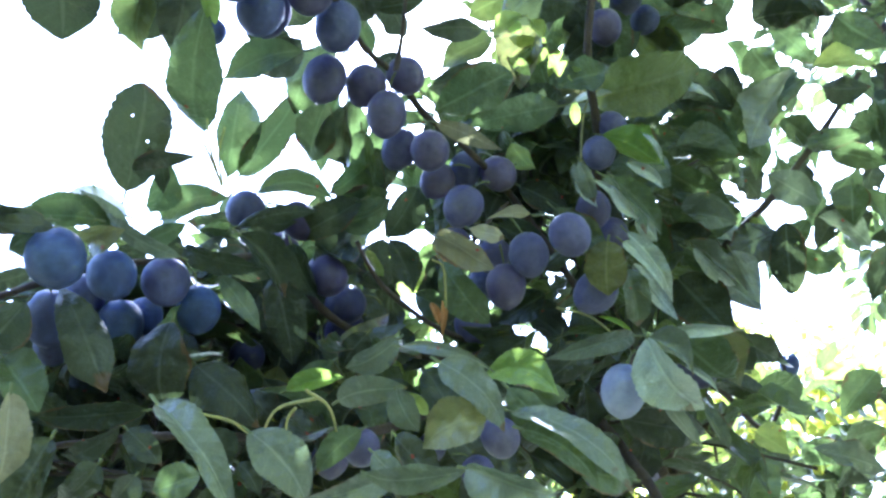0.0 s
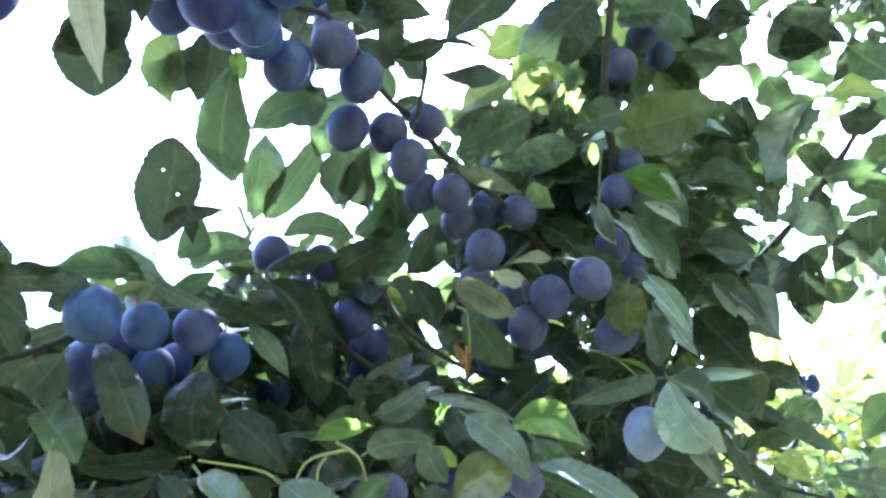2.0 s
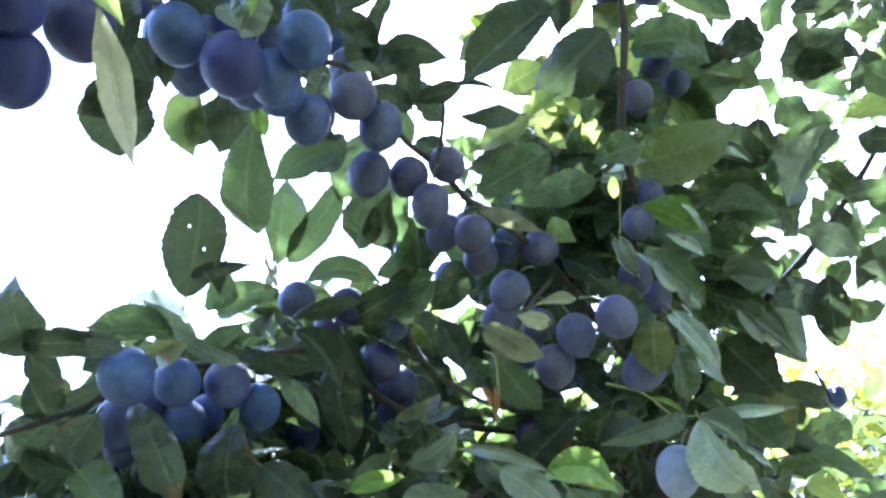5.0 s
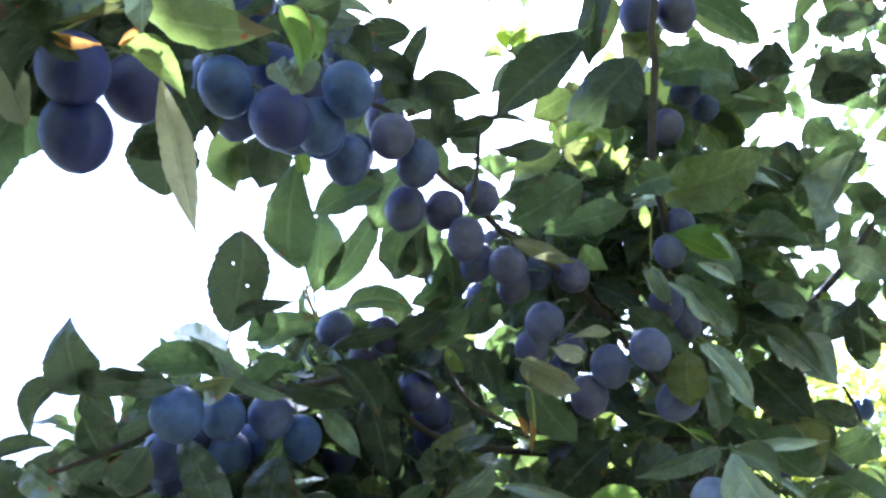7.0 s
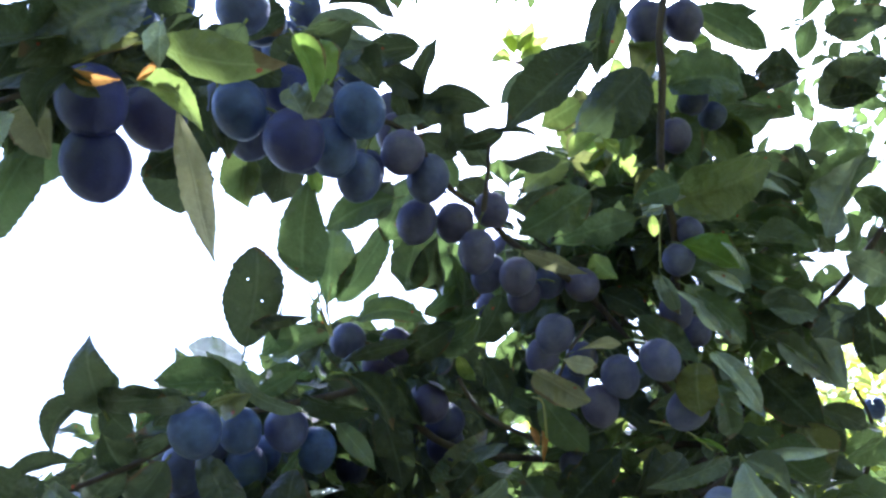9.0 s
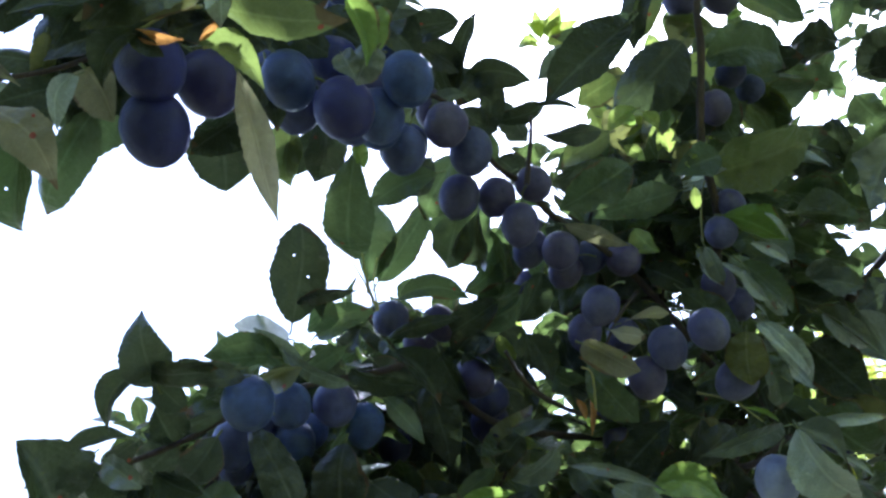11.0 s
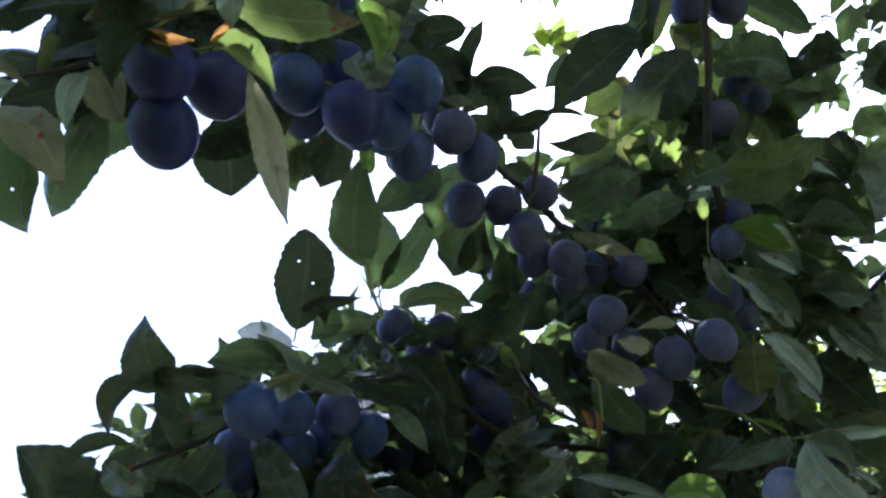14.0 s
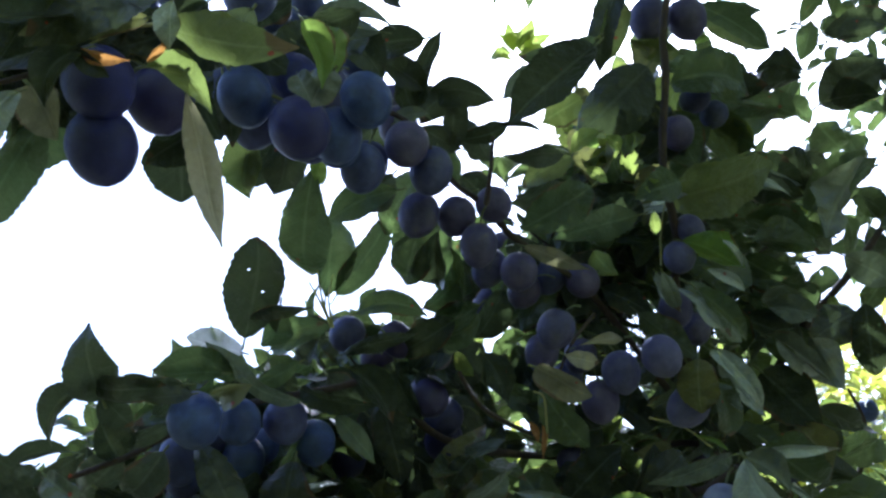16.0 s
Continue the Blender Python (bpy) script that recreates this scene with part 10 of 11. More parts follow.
shoot((0.043, 0.873, 2.063), (-0.8, -0.5, 0.4), 0.07)
shoot((0.124, 1.028, 2.113), (-0.4, -0.8, -0.4), 0.07)
shoot((0.163, 0.943, 2.101), (-0.6, -0.8, -0.1), 0.07)
shoot((0.077, 1.166, 2.143), (-0.5, 0.4, 0.8), 0.07)
shoot((0.085, 0.929, 2.038), (-0.7, -0.1, 0.7), 0.07)
shoot((0.119, 0.900, 2.026), (0.2, 0.5, 0.9), 0.07)
shoot((0.164, 1.057, 2.098), (0.7, 0.2, 0.6), 0.07)
shoot((-0.010, 1.156, 2.120), (-0.7, -0.1, 0.7), 0.07)
shoot((0.042, 1.226, 2.129), (-0.3, -0.9, 0.4), 0.07)
shoot((0.059, 1.036, 2.058), (0.0, -0.6, 0.8), 0.07)
shoot((0.121, 1.162, 2.133), (0.3, 0.9, -0.3), 0.07)
shoot((0.151, 1.259, 2.155), (-0.8, 0.5, 0.3), 0.07)
shoot((0.203, 1.219, 2.156), (0.1, -1.0, 0.2), 0.07)
shoot((0.160, 1.345, 2.436), (0.6, -0.8, -0.0), 0.07)
shoot((0.086, 1.102, 2.266), (-0.1, 0.4, 0.9), 0.07)
shoot((0.127, 1.039, 2.238), (-0.0, 0.4, 0.9), 0.07)
shoot((0.268, 1.291, 2.344), (-0.3, -0.8, 0.5), 0.07)
shoot((0.306, 1.357, 2.412), (0.8, 0.0, 0.6), 0.07)
shoot((0.360, 1.195, 2.330), (-0.1, 0.7, 0.7), 0.07)
shoot((0.457, 1.289, 2.370), (-0.3, 0.5, 0.8), 0.07)
shoot((0.181, 1.393, 2.336), (0.6, 0.4, 0.7), 0.07)
shoot((0.166, 0.969, 2.130), (0.3, -0.6, 0.7), 0.07)
shoot((0.290, 1.225, 2.242), (-0.1, 0.9, -0.4), 0.07)
shoot((0.279, 1.096, 2.190), (-0.9, -0.3, -0.3), 0.07)
shoot((0.475, 1.251, 2.275), (-0.4, -0.4, 0.8), 0.07)
shoot((0.574, 1.366, 2.363), (-0.8, -0.5, 0.4), 0.07)
shoot((0.161, 1.320, 2.245), (-0.9, -0.3, 0.2), 0.07)
shoot((0.204, 1.256, 2.216), (0.5, -0.8, -0.3), 0.07)
shoot((0.326, 1.294, 2.271), (-0.2, -0.9, 0.3), 0.07)
shoot((0.424, 1.354, 2.268), (-0.7, -0.3, 0.6), 0.07)
shoot((0.436, 1.269, 2.241), (-0.3, -0.8, 0.5), 0.07)
shoot((0.098, 1.002, 2.059), (-0.4, -0.9, -0.2), 0.07)
shoot((0.145, 1.078, 2.103), (-0.8, 0.3, 0.6), 0.07)
shoot((0.173, 1.107, 2.103), (0.4, 0.3, 0.9), 0.07)
shoot((0.283, 1.166, 2.151), (0.3, -0.6, 0.7), 0.07)
shoot((0.302, 1.063, 2.078), (-0.7, 0.1, 0.7), 0.07)
shoot((0.461, 1.312, 2.219), (-0.8, 0.5, -0.1), 0.07)
shoot((0.097, 1.032, 2.032), (-1.0, 0.2, -0.2), 0.07)
shoot((0.150, 1.112, 2.063), (0.3, -0.9, -0.1), 0.07)
shoot((0.251, 1.381, 2.169), (1.0, -0.3, 0.1), 0.07)
shoot((0.245, 1.193, 2.097), (0.6, -0.8, 0.1), 0.07)
shoot((0.306, 1.199, 2.113), (0.4, -0.9, -0.3), 0.07)
shoot((0.459, 1.458, 2.177), (-0.8, -0.5, 0.4), 0.07)
shoot((0.453, 1.374, 2.151), (0.2, 0.8, 0.5), 0.07)
shoot((0.106, 1.114, 2.305), (0.0, -1.0, -0.1), 0.07)
shoot((0.192, 1.297, 2.426), (-0.9, 0.4, -0.2), 0.07)
shoot((0.403, 1.366, 2.429), (-0.2, -0.9, 0.3), 0.07)
shoot((0.131, 0.911, 2.293), (1.0, -0.1, -0.1), 0.07)
shoot((0.120, 1.114, 2.348), (0.5, 0.8, 0.3), 0.07)
shoot((0.192, 1.084, 2.352), (0.8, -0.5, 0.3), 0.07)
shoot((0.157, 1.114, 2.294), (0.4, 0.1, 0.9), 0.07)
shoot((0.127, 1.113, 2.205), (0.9, 0.2, -0.4), 0.072)
shoot((0.166, 1.124, 2.270), (0.7, 0.1, 0.7), 0.072)
shoot((0.232, 1.019, 2.160), (-0.6, -0.2, -0.8), 0.072)
shoot((0.066, 1.046, 2.122), (-0.1, -0.6, 0.8), 0.072)
shoot((0.167, 1.281, 2.181), (0.4, 0.9, 0.0), 0.072)
shoot((0.270, 1.294, 2.204), (0.8, 0.5, 0.4), 0.072)
shoot((0.318, 1.046, 2.078), (-0.3, -0.8, 0.5), 0.072)
shoot((0.132, 1.233, 2.144), (0.6, -0.6, 0.5), 0.072)
shoot((0.221, 1.314, 2.123), (-0.6, -0.3, 0.7), 0.072)
shoot((0.228, 1.189, 2.096), (0.1, -1.0, -0.0), 0.072)
shoot((0.306, 1.204, 2.108), (-0.7, -0.5, 0.5), 0.072)
shoot((0.115, 1.396, 2.078), (-0.8, 0.2, 0.5), 0.072)
shoot((0.137, 1.139, 2.016), (1.0, 0.2, 0.2), 0.072)
shoot((0.282, 1.363, 2.004), (-0.3, -0.9, 0.0), 0.072)
shoot((0.339, 1.399, 2.045), (0.3, -0.7, 0.6), 0.072)
shoot((0.415, 1.350, 2.067), (-0.7, -0.5, 0.5), 0.072)
shoot((0.248, 1.504, 1.991), (0.3, 0.6, 0.7), 0.072)
shoot((0.205, 1.127, 1.882), (-0.9, -0.2, -0.4), 0.072)
shoot((0.272, 1.128, 1.884), (0.7, 0.2, 0.7), 0.072)
shoot((0.442, 1.316, 1.936), (-0.7, -0.5, 0.5), 0.072)
shoot((0.258, 1.138, 2.225), (-0.1, -0.6, 0.8), 0.072)
shoot((0.617, 0.989, 2.324), (-0.1, -0.6, 0.8), 0.066)
shoot((0.530, 1.146, 2.742), (-0.2, -1.0, 0.1), 0.066)
shoot((0.778, 1.225, 2.345), (-0.0, -0.8, 0.6), 0.066)
shoot((0.874, 1.221, 2.778), (-0.7, 0.5, 0.5), 0.066)
shoot((0.815, 1.274, 2.517), (0.6, -0.8, -0.2), 0.066)
shoot((0.674, 1.020, 2.561), (0.2, -0.9, 0.3), 0.066)
shoot((0.776, 1.168, 2.684), (0.7, -0.8, 0.0), 0.066)
shoot((0.761, 1.281, 2.632), (0.1, -0.1, 1.0), 0.066)
shoot((0.253, 0.985, 2.496), (-0.5, -0.2, 0.8), 0.07)
shoot((0.220, 0.851, 2.417), (-0.4, -0.4, 0.8), 0.07)
shoot((0.206, 0.895, 2.491), (0.9, -0.5, -0.1), 0.07)
shoot((0.147, 1.053, 2.278), (0.5, 0.1, 0.9), 0.07)
shoot((0.110, 0.876, 2.165), (-1.0, -0.1, 0.1), 0.07)
shoot((0.187, 1.037, 2.358), (0.4, -0.6, 0.6), 0.07)
shoot((0.146, 0.927, 2.212), (-0.6, 0.0, 0.8), 0.07)
shoot((0.244, 0.959, 2.462), (0.9, 0.3, 0.1), 0.07)
shoot((0.189, 1.081, 2.322), (0.4, 0.0, 0.9), 0.07)
shoot((0.178, 1.043, 2.367), (0.8, 0.1, 0.6), 0.07)
shoot((0.179, 0.975, 2.218), (0.6, 0.5, 0.7), 0.07)
shoot((0.177, 0.757, 2.373), (-0.8, -0.3, 0.6), 0.07)
shoot((1.054, 1.982, 1.816), (0.2, -0.8, 0.5), 0.07)
shoot((0.591, 1.253, 1.745), (0.0, -0.4, 0.9), 0.07)
shoot((0.934, 1.847, 1.854), (-0.4, -0.9, 0.3), 0.07)
shoot((0.446, 1.235, 1.754), (-0.2, -0.9, 0.3), 0.07)
shoot((0.664, 1.415, 1.910), (0.6, -0.7, 0.4), 0.07)
shoot((0.514, 1.345, 1.879), (0.9, -0.2, 0.2), 0.07)
shoot((0.047, 0.941, 2.069), (0.8, -0.6, -0.0), 0.065)
shoot((0.039, 0.858, 2.094), (0.5, -0.6, 0.6), 0.065)
shoot((0.034, 0.884, 2.003), (0.5, -0.5, 0.7), 0.065)
shoot((0.038, 0.895, 2.020), (0.6, 0.1, 0.8), 0.065)
shoot((0.035, 0.963, 2.017), (-0.2, -0.7, 0.6), 0.065)
shoot((0.038, 0.947, 2.043), (-0.9, -0.1, 0.5), 0.065)
shoot((0.043, 0.896, 1.990), (-0.1, -0.5, 0.9), 0.065)
shoot((0.044, 0.932, 2.122), (0.3, -0.4, 0.8), 0.065)
shoot((0.042, 0.921, 2.012), (0.7, -0.6, 0.2), 0.065)
shoot((-0.305, 0.799, 1.810), (-0.7, -0.4, 0.6), 0.065)
shoot((-0.300, 0.775, 1.763), (-0.6, -0.4, 0.7), 0.065)
shoot((-0.444, 0.915, 1.792), (-0.7, -0.6, -0.2), 0.065)
shoot((-0.296, 0.786, 1.765), (-0.5, -0.7, 0.5), 0.065)
shoot((-0.270, 0.856, 1.815), (0.3, 0.5, 0.8), 0.065)
shoot((-0.284, 0.861, 1.833), (0.4, -0.8, 0.5), 0.065)
shoot((-0.314, 0.838, 1.799), (-0.9, 0.1, 0.5), 0.065)
shoot((-0.307, 0.904, 1.818), (-0.7, -0.3, 0.6), 0.065)
shoot((-0.383, 0.908, 1.814), (-0.1, 0.4, 0.9), 0.065)
shoot((-0.285, 0.775, 1.768), (-0.3, -0.4, 0.9), 0.065)
shoot((-0.322, 0.785, 1.758), (-0.3, -0.2, 0.9), 0.065)
shoot((-0.315, 0.814, 1.765), (-0.4, 0.8, -0.5), 0.065)
shoot((-0.334, 0.777, 1.768), (0.0, 0.8, 0.6), 0.065)
shoot((-0.268, 0.837, 1.825), (-0.9, 0.4, -0.3), 0.065)
shoot((-0.312, 0.795, 1.766), (-0.2, -0.7, 0.7), 0.065)
shoot((-0.324, 0.889, 1.787), (-0.9, -0.2, -0.3), 0.065)
shoot((-0.322, 0.782, 1.787), (0.5, -0.1, 0.8), 0.065)
shoot((-0.361, 0.758, 1.774), (0.4, 0.7, 0.6), 0.065)
shoot((-0.348, 0.868, 1.837), (-0.5, -0.5, 0.7), 0.065)
shoot((-0.431, 0.850, 1.776), (0.1, -0.7, 0.7), 0.065)
shoot((-0.293, 0.804, 1.790), (-0.0, -0.5, 0.9), 0.065)
shoot((-0.297, 0.830, 1.822), (-0.8, 0.5, -0.2), 0.065)
shoot((-0.345, 0.906, 1.807), (0.4, 0.7, 0.6), 0.065)
shoot((-0.347, 0.846, 1.788), (0.1, -1.0, -0.2), 0.065)
shoot((-0.297, 0.800, 1.788), (-0.3, -0.7, 0.6), 0.065)
shoot((-0.312, 0.878, 1.800), (-0.9, 0.4, -0.2), 0.065)
shoot((-0.285, 0.770, 1.775), (0.7, -0.7, -0.1), 0.065)
shoot((-0.415, 0.833, 1.807), (0.8, 0.5, -0.4), 0.065)
shoot((-0.358, 0.888, 1.778), (0.4, -0.3, 0.9), 0.065)
shoot((-0.320, 0.885, 1.848), (-0.1, 0.3, 0.9), 0.065)
shoot((-0.260, 0.795, 1.776), (-0.8, 0.2, 0.5), 0.065)
shoot((-0.299, 0.820, 1.826), (0.5, -0.7, 0.6), 0.065)
shoot((-0.399, 0.915, 1.778), (0.5, -0.4, 0.8), 0.065)
shoot((-0.331, 0.847, 1.822), (-0.1, -0.9, 0.5), 0.065)
shoot((-0.324, 0.836, 1.822), (-0.5, 0.5, 0.7), 0.06)
shoot((-0.282, 0.837, 1.845), (-0.6, -0.4, 0.7), 0.06)
shoot((-0.286, 0.790, 1.818), (0.7, -0.7, 0.2), 0.06)
shoot((-0.275, 0.823, 1.822), (0.7, -0.7, -0.2), 0.06)
shoot((-0.313, 0.806, 1.817), (-0.7, -0.2, 0.7), 0.06)
shoot((-0.274, 0.812, 1.831), (0.7, -0.7, 0.3), 0.06)
shoot((-0.257, 0.796, 1.834), (-0.1, 0.9, 0.5), 0.06)
shoot((-0.264, 0.835, 1.842), (-0.7, -0.4, 0.6), 0.06)
shoot((-0.287, 0.849, 1.825), (0.6, -0.7, 0.5), 0.06)
shoot((-0.310, 0.841, 1.830), (-0.7, 0.7, -0.3), 0.06)
shoot((0.250, 1.119, 1.847), (-0.5, -0.6, 0.7), 0.068)
shoot((0.177, 0.890, 1.764), (-0.9, 0.5, -0.2), 0.068)
shoot((0.014, 0.850, 1.737), (-0.8, -0.4, 0.5), 0.068)
shoot((0.130, 0.881, 1.723), (-0.6, 0.3, 0.7), 0.068)
shoot((0.042, 0.979, 1.763), (0.6, -0.4, 0.7), 0.068)
shoot((0.401, 1.152, 1.717), (0.8, 0.2, 0.6), 0.068)
shoot((0.126, 0.959, 1.803), (0.8, 0.5, 0.3), 0.068)
shoot((0.310, 0.857, 1.689), (-0.7, -0.7, 0.2), 0.068)
shoot((0.125, 0.858, 1.781), (-0.7, 0.2, 0.7), 0.068)
shoot((0.226, 1.134, 1.808), (0.6, 0.8, 0.1), 0.068)
shoot((0.224, 0.855, 1.695), (-0.9, -0.4, -0.0), 0.068)
shoot((0.201, 0.873, 1.809), (0.7, 0.1, 0.7), 0.068)
shoot((0.067, 1.090, 1.729), (0.1, -0.9, -0.3), 0.068)
shoot((0.060, 0.924, 1.667), (-0.4, 0.2, 0.9), 0.068)
shoot((0.149, 1.002, 1.802), (0.6, 0.5, 0.6), 0.068)
shoot((0.248, 0.889, 1.669), (-0.7, -0.6, 0.3), 0.068)
shoot((0.345, 1.121, 1.816), (-0.5, 0.5, 0.7), 0.068)
shoot((0.198, 1.015, 1.741), (0.1, -0.7, 0.7), 0.068)
shoot((0.058, 1.180, 1.716), (0.3, -1.0, 0.0), 0.068)
shoot((0.091, 1.070, 1.676), (-0.7, 0.2, 0.6), 0.068)
shoot((0.325, 0.859, 1.733), (-1.0, 0.2, 0.2), 0.068)
shoot((0.169, 1.026, 1.791), (-0.0, 0.6, 0.8), 0.068)
shoot((0.036, 1.097, 1.736), (-0.7, 0.3, 0.7), 0.068)
shoot((0.298, 1.004, 1.713), (-0.6, -0.3, 0.7), 0.068)
shoot((0.572, 0.900, 2.318), (-0.4, -0.7, 0.6), 0.06)
shoot((0.570, 0.809, 2.341), (-0.3, -0.9, 0.3), 0.06)
shoot((0.683, 1.117, 2.268), (0.7, -0.6, -0.4), 0.06)
shoot((0.674, 1.012, 2.523), (0.2, -0.3, 0.9), 0.06)
for q in NEAR_LEAVES[170:]:
    MASS.append(q)
for q in NEAR_LEAVES[:170]:
    leaf(left, *q, shoot_rng.choice("dgddd"), shoot_rng.randrange(9))
foliage("foliage", [placed(*q) for q in MASS], SMALL, LEAF_SHADE_TONE, tree, "dense green leaves behind the fruit")
tv, tf = [], []
for verts, faces in TWIGS:
    tf += [tuple(i + len(tv) for i in f) for f in faces]
    tv += verts
tagged(part("twig_mass", mesh_of("twig_mass", tv, tf), BARK, tree), kind="stuff")

# a yellow sprig clear against the sky, further back; sun painted into its colour
sprig = limb("twig", [(0.007, 1.197, 2.580), (0.080, 1.265, 2.534), (0.202, 1.371, 2.408)], 0.0015, 0.004, 6, 0.05, 77)
for q in shoot_leaves(shoot_rng, HERE @ Vector((0.007, 1.197, 2.580)) - Vector((0, 0, 0.03)), (0.1, -0.3, 1), 4, 0.05):
    leaf(sprig, *q, "y", shoot_rng.randrange(9))

# ---- the rest of the crown, with unseen parts added for shade ----
RISE = Vector(CROTCH) - Vector((0, 0, 0.10))
# boughs made up, mostly out of view, to carry the added crown
for k, (way, thin) in enumerate([
        ([(-0.15, 1.05, 3.45), (0.50, 1.02, 3.22), (0.98, 1.10, 2.78), (1.05, 1.30, 2.20), (0.72, 1.28, 1.66)], 0.005),
        ([(-0.42, 1.20, 3.42), (0.10, 1.25, 3.34), (0.70, 1.25, 3.10), (1.10, 1.35, 2.60), (1.02, 1.38, 2.10), (0.66, 1.30, 1.64)], 0.004),
        ([(-0.10, 0.05, 3.20), (0.45, 0.40, 3.22), (0.98, 0.80, 2.95), (1.12, 1.12, 2.45), (0.74, 1.26, 1.70)], 0.005),
        ([(-0.70, 2.25, 4.55), (0.00, 2.25, 4.45), (0.80, 2.10, 4.10), (1.25, 1.80, 2.70), (1.10, 1.55, 2.10), (0.74, 1.36, 1.64)], 0.005),
        ([(0.95, 0.80, 3.35), (1.12, 1.00, 2.80), (1.10, 1.25, 2.25), (0.74, 1.26, 1.68)], 0.005),
        ([(1.35, 2.00, 3.35), (1.38, 1.85, 2.75), (1.22, 1.60, 2.10), (0.78, 1.38, 1.62)], 0.005),
        ([(1.95, 1.85, 2.95), (1.62, 1.75, 2.60), (1.30, 1.55, 2.05), (0.80, 1.36, 1.60)], 0.005),
        ([(1.55, 2.55, 3.00), (1.50, 2.20, 2.60), (1.28, 1.75, 2.05), (0.82, 1.42, 1.60)], 0.005),
        ([(0.25, 2.25, 2.15), (0.34, 1.85, 1.98), (0.40, 1.48, 1.76)], 0.004),
        ([(-0.70, 1.85, 1.78), (-0.30, 1.70, 1.74), (0.05, 1.45, 1.66)], 0.004)]):
    limb("bough", way + [RISE], thin, 0.022, 8, 0.14, 60 + k)


def crown_leaves(rng, centre, radii, n, size, hollow=0.35):
    """Shoots spread through an uneven ball of the crown."""
    found = []
    while len(found) < n:
        d = Vector((rng.gauss(0, 1), rng.gauss(0, 1), rng.gauss(0, 1))).normalized()
        r = rng.uniform(hollow, 1.0) ** 0.6
        p = Vector(centre) + Vector((d.x * radii[0], d.y * radii[1], d.z * radii[2])) * r
        if noise.noise(p * 3.4) < -0.06:
            continue
        found += [placed(*q) for q in shoot_leaves(rng, p - tree.location, d + Vector((0, 0, 0.3)), 6, size)]
    return [m for m in found[:n] if not in_gap(m)]


rng = random.Random(11)
far_crown = crown_leaves(rng, (1.50, 1.95, 2.95), (0.66, 0.85, 0.62), 1500, 0.075)
back_crown = crown_leaves(rng, (0.30, 1.92, 2.00), (0.50, 0.50, 0.42), 550, 0.078, 0.05) + crown_leaves(rng, (-0.38, 1.75, 1.75), (0.55, 0.42, 0.30), 1700, 0.078, 0.05)
foliage("foliage", far_crown + back_crown, SMALL, LEAF_SHADE_TONE, tree, "dense green leaves deeper in the crown")
# leaf balls added out of view to keep sun and sky off the fruit
shade_crown = crown_leaves(rng, (-0.06, 1.14, 3.38), (0.66, 0.58, 0.34), 3800, 0.080, 0.1)
shade_crown += crown_leaves(rng, (0.98, 1.15, 3.16), (0.50, 0.55, 0.42), 2400, 0.080, 0.1)
shade_crown += crown_leaves(rng, (0.15, 0.20, 3.15), (0.80, 0.62, 0.34), 4000, 0.080, 0.1)
shade_crown += crown_leaves(rng, (-0.80, 2.25, 4.55), (1.00, 0.85, 0.32), 5200, 0.080, 0.1)
shade_crown += crown_leaves(rng, (0.92, 2.12, 4.10), (0.60, 0.50, 0.28), 3000, 0.080, 0.1)
shade_crown += crown_leaves(rng, (1.42, 1.05, 2.35), (0.42, 0.62, 0.62), 4200, 0.080, 0.1)
foliage("foliage", shade_crown, TINY, LEAF_SHADE_TONE, tree, "unseen crown leaves, added out of view to block sun and sky")



# ---- plums ----
def plum_mesh(rng, long):
    """A plum one unit thick and long units high, its stalk end up, with a shallow seam and a small point below."""
    rings, segs = 18, 24
    verts, faces = [], []
    skew = rng.uniform(-0.03, 0.03)
    for i in range(rings + 1):
        a = math.pi * i / rings
        for j in range(segs):
            w = 2 * math.pi * j / segs
            r = 0.5 * math.sin(a) * (1 + 0.05 * math.cos(a) * rng.choice((1, 1)))
            seam = 1 - 0.045 * math.exp(-((w - math.pi) / 0.20) ** 2) * math.sin(a)
            z = 0.5 * long * math.cos(a)
            if a < 0.5:
                z -= 0.05 * (1 - a / 0.5) ** 2
            if a > 2.8:
                z -= 0.03 * ((a - 2.8) / 0.34) ** 2
            verts.append((r * seam * math.cos(w) + skew * math.sin(a), r * seam * math.sin(w), z))
    for i in range(rings):
        for j in range(segs):
            b, c = i * segs + j, i * segs + (j + 1) % segs
            faces.append((b, b + segs, c + segs, c))
    me = mesh_of("plum", verts, faces)
    me.materials.append(PLUM)
    return me


plum_rng = random.Random(17)
PLUMS = [plum_mesh(plum_rng, h) for h in (1.07, 1.11, 1.16, 1.22)]


